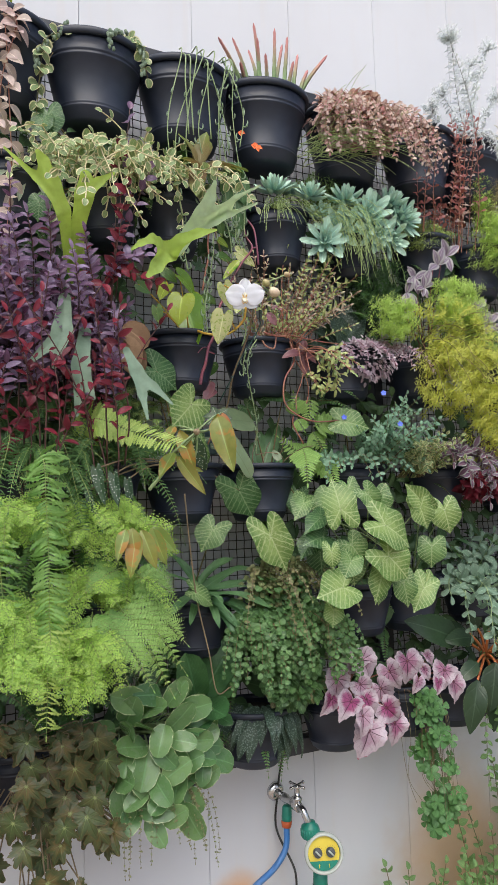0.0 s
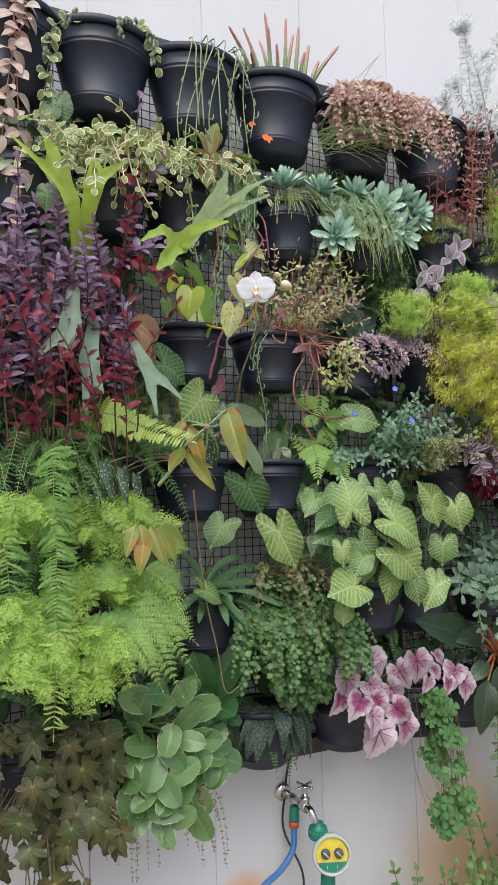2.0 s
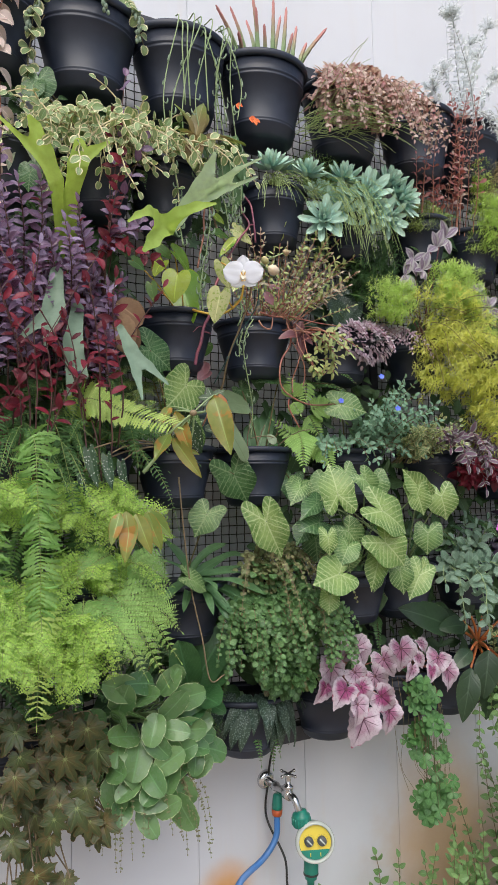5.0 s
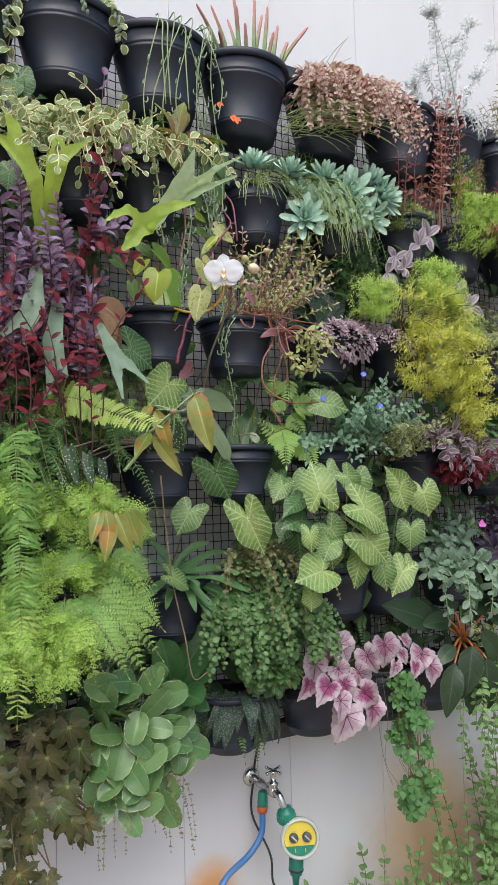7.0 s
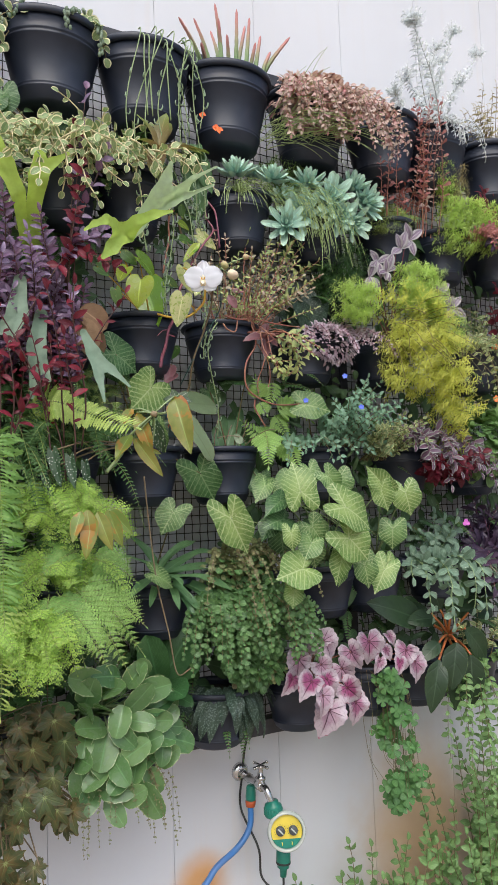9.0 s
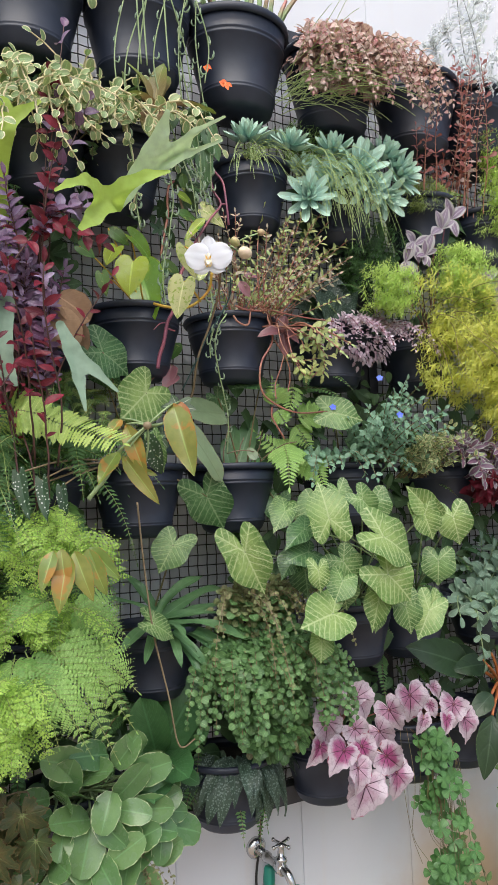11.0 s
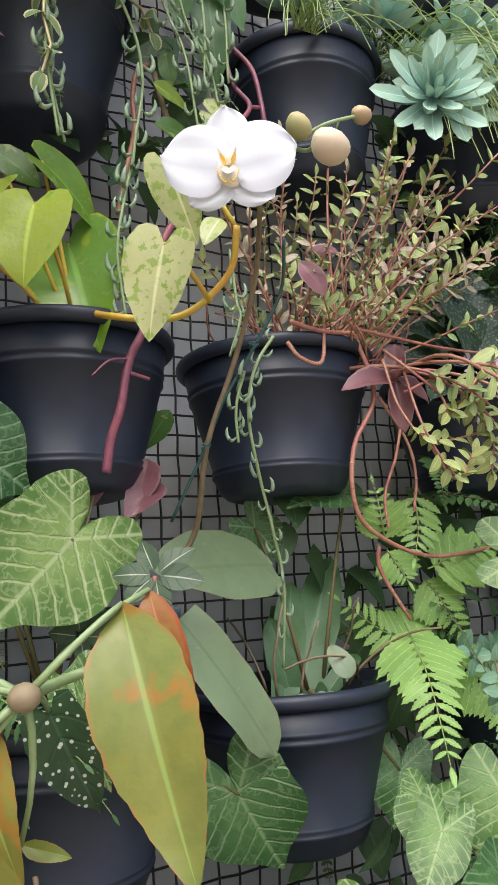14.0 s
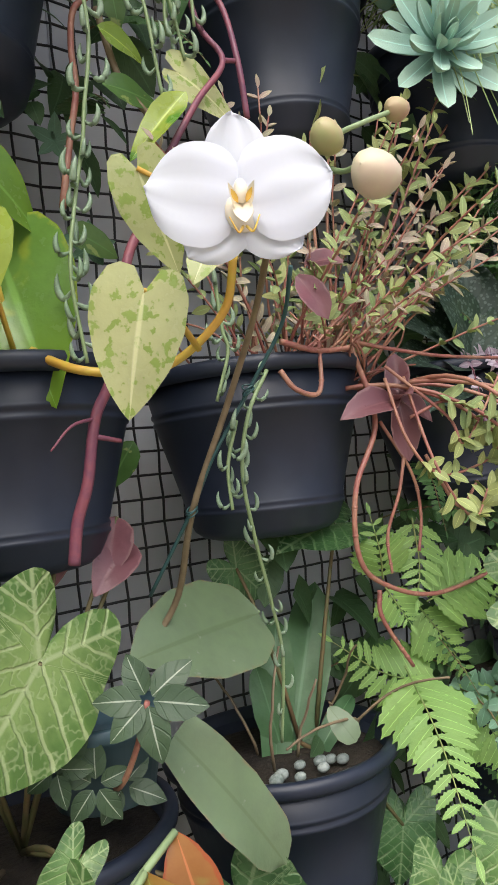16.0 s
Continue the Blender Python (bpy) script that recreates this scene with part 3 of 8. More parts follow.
def frond(fo, st, pts, n, reach, kind="lance", wide=1.0, start=0.08, facing=(0, -0.8, 0.6), taper=0.9, sweep=0.35, droopy=0.4, sub=0, r=0.0012, teeth=0.0, rows=5, base_taper=0.25, twist=0.3, lobe=0.34):
    """A fern frond: a midrib with leaflets on both sides, each split again where sub is set."""
    st.tube(pts, r, r * 0.4, 4, False)
    for i in range(n):
        s = start + (0.985 - start) * i / n
        p, d = along(pts, s)
        up = Vector(facing) - d * Vector(facing).dot(d)
        up.normalize()
        side = d.cross(up)
        prof = (1 - s * taper) * min(1.0, base_taper + (s - start) * 5)
        for sg in (-1, 1):
            L = reach * prof * rnd(0.88, 1.1)
            if L < 0.002:
                continue
            way = (side * sg + d * (sweep + rnd(-0.08, 0.08)) - Vector((0, 0, rnd(0, 0.25) * droopy))).normalized()
            u2 = up + Vector((rnd(-twist, twist), rnd(-twist, twist), rnd(-twist, twist) * 0.5))
            if sub:
                q = [p + way * L * k / 4 - up * (0.12 * L * (k / 4) ** 2) for k in range(5)]
                frond(fo, st, q, sub, L * lobe, kind, wide, 0.1, up, 0.85, 0.5, droopy, 0, r * 0.5, teeth, rows, 0.6)
            else:
                leaf(fo, frame_of(p, way, u2), L, kind, wide, droopy, 0.1, rows, 1, 0.0, teeth)
    p, d = along(pts, 1.0)
    leaf(fo, frame_of(p, d, facing), reach * (0.12 if sub else 0.3), kind, min(wide, 1.2), 0.2, 0.1, rows, 1)


GREENRIB = plain_mat("green_midrib", (0.22, 0.34, 0.09), (0.28, 0.3, 0.1), 0.5, 0, 120.0, 0.1)


def fern(plant, mat, paths, n, reach, stem=None, **kw):
    for pts in paths:
        fo, st = Shape(), Shape()
        frond(fo, st, pts, n, reach, **kw)
        f = plant.add("frond", fo, mat, kind="stuff")
        plant.add("midrib", st, stem or GREENRIB, parent=f)


ROSETTE_LEAF = {}


def rosette(plant, mat, centre, axis, size, rings=4, per=7, wide=1.15, name="rosette", kind="spoon", single=True):
    """A fleshy rosette that opens along axis; its leaves are parts where they are large."""
    sh = Shape()
    ax = Vector(axis).normalized()
    a0 = ax.orthogonal().normalized()
    for k in range(rings):
        f = k / max(rings - 1, 1)
        for i in range(per - (k == rings - 1) * 2):
            ang = 2 * math.pi * (i + 0.5 * (k % 2)) / per + rnd(-0.15, 0.15)
            out = Matrix.Rotation(ang, 3, ax) @ a0
            tilt = 0.12 + 1.15 * f + rnd(-0.08, 0.08)
            way = out * math.cos(tilt) + ax * math.sin(tilt)
            L = size * (1 - 0.6 * f) * rnd(0.9, 1.08)
            m = frame_of(Vector(centre) + ax * 0.005 * k, way, ax - out * f)
            if single:
                leaf(sh, m, L, kind, wide, -0.35, 0.18, 8, 2, thick=L * 0.14)
                continue
            key = (mat.name, kind, wide)
            if key not in ROSETTE_LEAF:
                one = Shape()
                leaf(one, Matrix(), 1.0, kind, wide, -0.4, 0.2, 9, 3, thick=0.15)
                ROSETTE_LEAF[key] = one.mesh("rosette_leaf", mat)
            part("rosette_leaf", ROSETTE_LEAF[key], None, plant.root, m=Matrix.Translation(-plant.place) @ m @ Matrix.Scale(L, 4))
    if single:
        plant.add(name, sh, mat)


# ---- leaf colours ----
def palm_mat(name, style, margin, body, vein, heart=None, through_light=0.22, rough=0.38):
    """A lobed leaf: veins that leave the stalk's end, a paler or darker body, and its margin."""
    mat, nt, ns, ln, bsdf = nodes_of(name)
    r = ns.new("ShaderNodeObjectInfo").outputs["Random"]
    sep = []
    for layer in ("leaf", "spread"):
        uvn = ns.new("ShaderNodeUVMap")
        uvn.uv_map = layer
        sp = ns.new("ShaderNodeSeparateXYZ")
        ln.new(uvn.outputs[0], sp.inputs[0])
        sep += [sp.outputs[0], sp.outputs[1]]
    u, v, x, y = sep
    turn = calc(nt, "MULTIPLY", calc(nt, "ABSOLUTE", calc(nt, "MULTIPLY_ADD", u, 2.0, -1.0)), math.pi)
    n1, n2 = noise_of(nt, 90.0, 4.0), noise_of(nt, 24.0, 3.0)
    ridge = calc(nt, "ABSOLUTE", calc(nt, "SUBTRACT", noise_of(nt, 70.0, 2.0), 0.5))
    net = calc(nt, "SUBTRACT", 1.0, ramp(nt, ridge, 0.0, 0.05))
    edgy = calc(nt, "ADD", v, calc(nt, "MULTIPLY_ADD", n2, 0.8, calc(nt, "MULTIPLY_ADD", n1, 0.5, -0.65)))
    if style == "arrow":
        ax = calc(nt, "ABSOLUTE", x)
        ear = ramp(nt, turn, 1.75, 1.9)
        rest = calc(nt, "SUBTRACT", 1.0, ear)
        a2 = calc(nt, "SUBTRACT", calc(nt, "MULTIPLY", ax, 0.616), calc(nt, "MULTIPLY", y, 0.788))
        b2 = calc(nt, "ABSOLUTE", calc(nt, "ADD", calc(nt, "MULTIPLY", ax, 0.788), calc(nt, "MULTIPLY", y, 0.616)))
        a = calc(nt, "ADD", calc(nt, "MULTIPLY", y, rest), calc(nt, "MULTIPLY", a2, ear))
        b = calc(nt, "ADD", calc(nt, "MULTIPLY", ax, rest), calc(nt, "MULTIPLY", b2, ear))
        wavy = calc(nt, "SINE", calc(nt, "ADD", calc(nt, "MULTIPLY", calc(nt, "SUBTRACT", a, calc(nt, "MULTIPLY", b, 0.85)), 38.0), calc(nt, "MULTIPLY_ADD", n2, 5.5, calc(nt, "MULTIPLY_ADD", n1, 1.6, calc(nt, "MULTIPLY", r, 6.0)))))
        lines = ramp(nt, wavy, 0.72, 1.0)
        midrib = calc(nt, "SUBTRACT", 1.0, ramp(nt, b, 0.006, 0.026))
        glow = calc(nt, "ADD", calc(nt, "SUBTRACT", 1.0, ramp(nt, edgy, 0.2, 0.95)), calc(nt, "MULTIPLY", ramp(nt, wavy, -0.4, 1.0), 0.3), clamp=True)
        col = mixed(nt, calc(nt, "MULTIPLY", r, 0.6), margin, tuple(c * 0.6 for c in margin))
        col = mixed(nt, glow, col, body)
        col = mixed(nt, calc(nt, "MULTIPLY", net, calc(nt, "MULTIPLY_ADD", n2, 0.95, -0.15, clamp=True)), col, vein)
        col = mixed(nt, calc(nt, "MULTIPLY", lines, calc(nt, "MULTIPLY_ADD", n2, 1.5, -0.15, clamp=True)), col, vein)
        col = mixed(nt, calc(nt, "MULTIPLY", midrib, 0.75), col, vein)
    else:
        spokes = 4.5 if style == "rex" else 4.19
        wavy = calc(nt, "ABSOLUTE", calc(nt, "SINE", calc(nt, "ADD", calc(nt, "MULTIPLY", turn, spokes), calc(nt, "MULTIPLY_ADD", n2, 0.3 if style == "rex" else 0.0, -0.15 if style == "rex" else 0.0))))
        lines = calc(nt, "SUBTRACT", 1.0, ramp(nt, calc(nt, "MULTIPLY", wavy, calc(nt, "ADD", v, 0.1)), 0.03, 0.16))
        col = mixed(nt, calc(nt, "MULTIPLY_ADD", r, 0.9, -0.25, clamp=True), body, margin)
        col = mixed(nt, ramp(nt, edgy, 0.4, 0.85), col, margin if style == "rex" else tuple(c * 0.7 for c in body))
        if style == "rex":
            col = mixed(nt, calc(nt, "MULTIPLY", net, 0.22), col, vein)
            col = mixed(nt, calc(nt, "MULTIPLY", lines, calc(nt, "SUBTRACT", 1.0, ramp(nt, v, 0.45, 0.95))), col, vein)
            col = mixed(nt, ramp(nt, edgy, 1.02, 1.12), col, (0.3, 0.1, 0.15))
        else:
            col = mixed(nt, calc(nt, "MULTIPLY", net, 0.2), col, margin)
            col = mixed(nt, calc(nt, "MULTIPLY", lines, calc(nt, "MULTIPLY_ADD", ramp(nt, v, 0.0, 0.6), -0.75, 0.9)), col, vein)
            col = mixed(nt, calc(nt, "MULTIPLY", ramp(nt, v, 0.9, 0.99), 0.6), col, margin)
        if heart:
            col = mixed(nt, calc(nt, "SUBTRACT", 1.0, ramp(nt, v, 0.03, 0.2)), col, heart)
    ln.new(col, bsdf.inputs["Base Color"])
    ln.new(calc(nt, "MULTIPLY_ADD", n1, 0.25, rough - 0.1), bsdf.inputs["Roughness"])
    bumped(nt, bsdf, calc(nt, "ADD", calc(nt, "MULTIPLY", lines, -0.5), calc(nt, "ADD", calc(nt, "MULTIPLY", net, -0.12), calc(nt, "MULTIPLY", n1, 0.5))), 0.6, 0.003)
    tr = ns.new("ShaderNodeBsdfTranslucent")
    ln.new(mixed(nt, 1.0, col, (1.0, 1.0, 0.75), "MULTIPLY"), tr.inputs[0])
    mix = ns.new("ShaderNodeMixShader")
    mix.inputs[0].default_value = through_light
    ln.new(bsdf.outputs[0], mix.inputs[1])
    ln.new(tr.outputs[0], mix.inputs[2])
    ln.new(mix.outputs[0], ns["Material Output"].inputs[0])
    return mat


SYN = palm_mat("arrowhead_leaf", "arrow", (0.085, 0.19, 0.05), (0.17, 0.30, 0.09), (0.40, 0.50, 0.25), through_light=0.28)
SYN_PALE = palm_mat("pale_arrowhead_leaf", "arrow", (0.135, 0.26, 0.06), (0.27, 0.39, 0.12), (0.50, 0.59, 0.30), through_light=0.28)
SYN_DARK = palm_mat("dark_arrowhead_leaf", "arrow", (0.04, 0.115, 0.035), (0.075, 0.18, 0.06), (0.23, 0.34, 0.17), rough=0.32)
POTHOS = leaf_mat("golden_pothos_leaf", (0.38, 0.48, 0.03), (0.24, 0.40, 0.04), patch=(0.14, 0.32, 0.04), patch_scale=22.0, patch_at=0.60, ribs=0.0, single=True, rough=0.24)
POTHOS_V = leaf_mat("marbled_pothos_leaf", (0.64, 0.66, 0.27), (0.46, 0.54, 0.16), patch=(0.36, 0.48, 0.12), patch_scale=120.0, patch_at=0.54, ribs=0.0, single=True, rough=0.24)
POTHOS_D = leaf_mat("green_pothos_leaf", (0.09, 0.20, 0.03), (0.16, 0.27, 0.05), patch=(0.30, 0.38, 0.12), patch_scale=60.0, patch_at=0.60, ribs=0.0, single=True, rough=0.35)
ORCHID_LEAF = leaf_mat("orchid_leaf", (0.21, 0.27, 0.15), (0.16, 0.23, 0.10), ribs=0.0, single=True, rough=0.4, through_light=0.1, mid=(0.12, 0.17, 0.08), patch=(0.24, 0.28, 0.21), patch_scale=70.0, patch_at=0.68, edge=(0.22, 0.18, 0.1), edge_at=0.95)
WING = leaf_mat("angel_wing_begonia_leaf", (0.19, 0.28, 0.04), (0.34, 0.27, 0.042), edge=(0.42, 0.2, 0.055), edge_at=0.92, ribs=0.0, single=True, through_light=0.35, patch=(0.40, 0.22, 0.05), patch_scale=20.0, patch_at=0.55, rough=0.3)
WING_SPOT = leaf_mat("spotted_begonia_leaf", (0.022, 0.062, 0.022), (0.04, 0.085, 0.028), spots=(0.6, 0.66, 0.6), spot_scale=170.0, spot_cut=0.5, ribs=5.0, single=True, rough=0.5)
WING_RED = leaf_mat("orange_red_begonia_leaf", (0.50, 0.16, 0.055), (0.46, 0.26, 0.06), edge=(0.5, 0.13, 0.06), edge_at=0.8, ribs=0.0, single=True, through_light=0.4, patch=(0.40, 0.32, 0.1), patch_scale=18.0, patch_at=0.58, rough=0.3)
PEPERO = leaf_mat("cream_edged_leaf", (0.10, 0.215, 0.06), (0.18, 0.31, 0.09), edge=(0.5, 0.58, 0.33), edge_at=0.92, ribs=0.0, single=True, rough=0.24)
STAG = leaf_mat("staghorn_frond", (0.58, 0.78, 0.07), (0.48, 0.68, 0.09), ribs=0.0, single=True, rough=0.5, through_light=0.5)
STAG_MID = leaf_mat("blue_green_staghorn_frond", (0.56, 0.72, 0.46), (0.56, 0.76, 0.3), ribs=0.0, single=True, rough=0.5, through_light=0.45)
POTHOS_G = leaf_mat("bright_green_pothos_leaf", (0.17, 0.34, 0.03), (0.26, 0.43, 0.04), patch=(0.33, 0.45, 0.055), patch_scale=15.0, patch_at=0.6, ribs=0.0, single=True, rough=0.22, tip=(0.2, 0.37, 0.04), edge=(0.4, 0.48, 0.06), edge_at=0.93)
STAG_GREY = leaf_mat("grey_staghorn_frond", (0.22, 0.33, 0.21), (0.27, 0.38, 0.25), ribs=2.0, single=True, rough=0.6)
SHIELD = leaf_mat("brown_shield_frond", (0.26, 0.16, 0.08), (0.34, 0.23, 0.12), single=True, rough=0.8, through_light=0.1)
STRAP = leaf_mat("dark_strap_leaf", (0.08, 0.18, 0.06), (0.14, 0.27, 0.09), ribs=0.5, single=True, rough=0.38)
NEST = leaf_mat("glossy_nest_fern_leaf", (0.045, 0.13, 0.035), (0.08, 0.19, 0.05), ribs=14.0, single=True, rough=0.3)
REX = palm_mat("pink_rex_begonia_leaf", "rex", (0.50, 0.42, 0.48), (0.30, 0.06, 0.17), (0.05, 0.01, 0.025), (0.10, 0.015, 0.04), rough=0.4)
STARB = palm_mat("bronze_star_begonia_leaf", "star", (0.16, 0.088, 0.032), (0.065, 0.095, 0.03), (0.16, 0.22, 0.075), (0.3, 0.36, 0.14), rough=0.4)
CHLORO = leaf_mat("dark_pointed_leaf", (0.024, 0.052, 0.018), (0.04, 0.085, 0.028), edge=(0.13, 0.19, 0.08), edge_at=0.95, ribs=3.0, single=True, rough=0.34)
PILEA = leaf_mat("silver_speckled_leaf", (0.04, 0.075, 0.045), (0.06, 0.10, 0.06), spots=(0.14, 0.2, 0.17), spot_scale=190.0, spot_cut=0.8, ribs=9.0, single=True, rough=0.4)
HEMI = leaf_mat("veined_small_leaf", (0.055, 0.10, 0.04), (0.085, 0.135, 0.06), mid=(0.66, 0.72, 0.58), ribs=4.0, single=True, rough=0.4)
BROMEL = leaf_mat("maroon_leaf", (0.15, 0.06, 0.06), (0.27, 0.11, 0.125), tip=(0.31, 0.15, 0.17), edge=(0.34, 0.19, 0.19), edge_at=0.85, ribs=0.5, single=True, rough=0.3)

# the lavender second tone paints the purple leaves' highlights into their colour
PURPLE = leaf_mat("purple_leaf_lavender_sheen", (0.16, 0.065, 0.13), (0.38, 0.31, 0.46), rough=0.24)
REDLEAF = leaf_mat("red_leaf", (0.12, 0.014, 0.026), (0.36, 0.035, 0.065), rough=0.34, through_light=0.4)
HOYA = leaf_mat("cream_green_leaf", (0.22, 0.34, 0.11), (0.38, 0.45, 0.17), edge=(0.78, 0.75, 0.47), edge_at=0.68)
GREYGREEN = leaf_mat("grey_green_bead_leaf", (0.2, 0.29, 0.17), (0.3, 0.38, 0.25), rough=0.5)
FISHHOOK = leaf_mat("fishhook_leaf", (0.28, 0.40, 0.22), (0.36, 0.47, 0.29), rough=0.45, through_light=0.2)
CALLISIA = leaf_mat("pink_cream_leaf", (0.72, 0.58, 0.46), (0.48, 0.18, 0.18), patch=(0.40, 0.36, 0.18), patch_scale=30.0, patch_at=0.62)
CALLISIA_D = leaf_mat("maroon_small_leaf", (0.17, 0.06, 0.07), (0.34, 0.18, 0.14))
SILVER = leaf_mat("silver_white_leaf", (0.86, 0.90, 0.92), (0.74, 0.79, 0.81), rough=0.8, through_light=0.4)
RUST = leaf_mat("rust_red_leaf", (0.30, 0.09, 0.075), (0.46, 0.2, 0.17))
PINKSTEMLEAF = leaf_mat("rosy_leaf", (0.60, 0.5, 0.4), (0.6, 0.42, 0.38), rough=0.5)
ECHEV = leaf_mat("blue_green_rosette", (0.34, 0.56, 0.44), (0.25, 0.45, 0.32), tip=(0.46, 0.65, 0.51), rough=0.42, through_light=0.05, ribs=0.3)
HAIR = leaf_mat("hair_thin_stem", (0.38, 0.52, 0.14), (0.5, 0.6, 0.24), rough=0.5)
SEDUM = leaf_mat("lime_needle_leaf", (0.27, 0.37, 0.06), (0.35, 0.43, 0.09))
ASPARA = leaf_mat("yellow_green_needle", (0.82, 0.82, 0.15), (0.62, 0.68, 0.11), through_light=0.55)
ASPARA_TOP = leaf_mat("fresh_green_needle", (0.60, 0.78, 0.16), (0.46, 0.66, 0.11), through_light=0.5)
FERN = leaf_mat("fern_leaflet", (0.20, 0.40, 0.07), (0.31, 0.51, 0.11), through_light=0.4)
FERN_L = leaf_mat("lime_fern_leaflet", (0.54, 0.70, 0.14), (0.42, 0.60, 0.10), through_light=0.45)
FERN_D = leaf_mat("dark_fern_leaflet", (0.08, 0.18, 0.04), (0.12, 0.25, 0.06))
FERN_B = leaf_mat("bright_fern_leaflet", (0.37, 0.59, 0.12), (0.28, 0.49, 0.09), through_light=0.42)
ADIANT = leaf_mat("maidenhair_leaflet", (0.46, 0.68, 0.08), (0.26, 0.47, 0.05), through_light=0.45)
CREEP = leaf_mat("small_round_leaf", (0.15, 0.29, 0.075), (0.055, 0.125, 0.032), rough=0.38)
CREEP_B = leaf_mat("small_olive_leaf", (0.22, 0.27, 0.09), (0.17, 0.14, 0.055))
CLOVER = leaf_mat("clover_leaflet", (0.07, 0.19, 0.035), (0.11, 0.25, 0.05))
GREENBUSH = leaf_mat("mid_green_leaf", (0.15, 0.28, 0.07), (0.22, 0.37, 0.1))
GREYTEAL = leaf_mat("teal_small_leaf", (0.16, 0.31, 0.17), (0.25, 0.42, 0.25))
CREAMVAR = leaf_mat("cream_speckled_leaf", (0.25, 0.33, 0.11), (0.12, 0.21, 0.06), edge=(0.5, 0.5, 0.25), edge_at=0.55)
VIOLETW = leaf_mat("violet_white_leaf", (0.70, 0.61, 0.66), (0.36, 0.20, 0.27), rough=0.5)
ZEBRINA = leaf_mat("striped_violet_leaf", (0.13, 0.06, 0.10), (0.2, 0.14, 0.18), edge=(0.35, 0.36, 0.35), edge_at=0.6)
FUZZY = leaf_mat("fuzzy_grey_green_leaf", (0.17, 0.28, 0.17), (0.24, 0.35, 0.23), edge=(0.36, 0.45, 0.36), edge_at=0.9, rough=0.7)
DARKVIO = leaf_mat("dark_violet_leaf", (0.045, 0.03, 0.06), (0.09, 0.05, 0.09))
JADE = leaf_mat("pinkish_small_succulent_leaf", (0.50, 0.50, 0.30), (0.64, 0.46, 0.36), tip=(0.62, 0.54, 0.36), rough=0.45)
JADE_G = leaf_mat("green_small_succulent_leaf", (0.36, 0.50, 0.17), (0.60, 0.62, 0.2), rough=0.4)
DRYY = leaf_mat("yellow_dry_leaf", (0.4, 0.36, 0.14), (0.27, 0.2, 0.08))
CACTUS = leaf_mat("cactus_stem", (0.18, 0.3, 0.1), (0.24, 0.34, 0.13), tip=(0.5, 0.2, 0.19), rough=0.6, through_light=0.0)
REDSTEM = plain_mat("red_stem", (0.30, 0.10, 0.085), (0.42, 0.22, 0.14), 0.42, 0, 150.0, 0.4)
PURPSTEM = plain_mat("purple_stem", (0.16, 0.05, 0.09), (0.28, 0.08, 0.10), 0.45, 0, 150.0, 0.3)
BROWNSTEM = plain_mat("brown_stem", (0.17, 0.12, 0.07), (0.26, 0.2, 0.12), 0.6, 0, 120.0, 0.4)
YELLOWSTEM = plain_mat("yellow_stem", (0.55, 0.42, 0.06), (0.6, 0.33, 0.06), 0.42, 0, 120.0, 0.2)
PALESTEM = plain_mat("pale_green_stem", (0.27, 0.36, 0.18), (0.2, 0.28, 0.12), 0.5, 0, 120.0, 0.1)
SILVERSTEM = plain_mat("silver_stem", (0.5, 0.53, 0.52), (0.4, 0.42, 0.4), 0.8, 0, 120.0, 0.2)
DARKSTEM = plain_mat("dark_red_stem", (0.06, 0.028, 0.026), (0.11, 0.05, 0.043), 0.6, 0, 120.0, 0.3)


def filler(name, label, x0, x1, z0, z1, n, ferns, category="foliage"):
    """Leaves and ferns between the pots, close to the wire, with shade put into their dark colour."""
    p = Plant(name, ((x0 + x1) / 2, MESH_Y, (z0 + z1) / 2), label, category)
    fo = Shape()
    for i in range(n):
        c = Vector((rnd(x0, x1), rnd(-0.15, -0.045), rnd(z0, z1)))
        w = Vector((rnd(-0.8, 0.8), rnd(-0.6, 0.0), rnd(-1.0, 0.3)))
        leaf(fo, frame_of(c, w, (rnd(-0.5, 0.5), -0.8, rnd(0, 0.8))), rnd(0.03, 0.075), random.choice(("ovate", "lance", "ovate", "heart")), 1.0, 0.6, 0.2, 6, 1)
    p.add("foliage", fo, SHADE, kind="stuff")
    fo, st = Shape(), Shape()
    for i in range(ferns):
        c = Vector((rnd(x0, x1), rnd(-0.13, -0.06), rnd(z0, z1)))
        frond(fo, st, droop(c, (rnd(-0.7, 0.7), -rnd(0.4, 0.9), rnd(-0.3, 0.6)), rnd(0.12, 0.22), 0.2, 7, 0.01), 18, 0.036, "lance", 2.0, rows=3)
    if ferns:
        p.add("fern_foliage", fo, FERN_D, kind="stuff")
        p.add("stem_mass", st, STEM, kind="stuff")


# leaf green darkened to stand for the shade behind the plants
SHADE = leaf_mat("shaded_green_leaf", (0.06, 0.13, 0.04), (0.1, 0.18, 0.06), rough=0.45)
filler("shaded_ferns", "shade-coloured ferns and leaves filling the wire panel between pots", -1.3, -0.5, 0.85, 2.3, 1300, 260)
filler("shaded_leaves", "shade-coloured green leaves filling the wire panel below the pots", -0.5, -0.02, 0.85, 1.2, 160, 16)
filler("shaded_leaves", "shade-coloured green leaves filling the wire panel between pots", 0.08, 1.5, 0.95, 1.95, 950, 60)
filler("shaded_leaves", "shade-coloured green leaves among the upper pots", 0.1, 1.5, 2.05, 2.55, 330, 30)
filler("shaded_leaves", "sparse shade-coloured leaves among the upper pots", -1.2, -0.2, 2.3, 2.62, 300, 20)
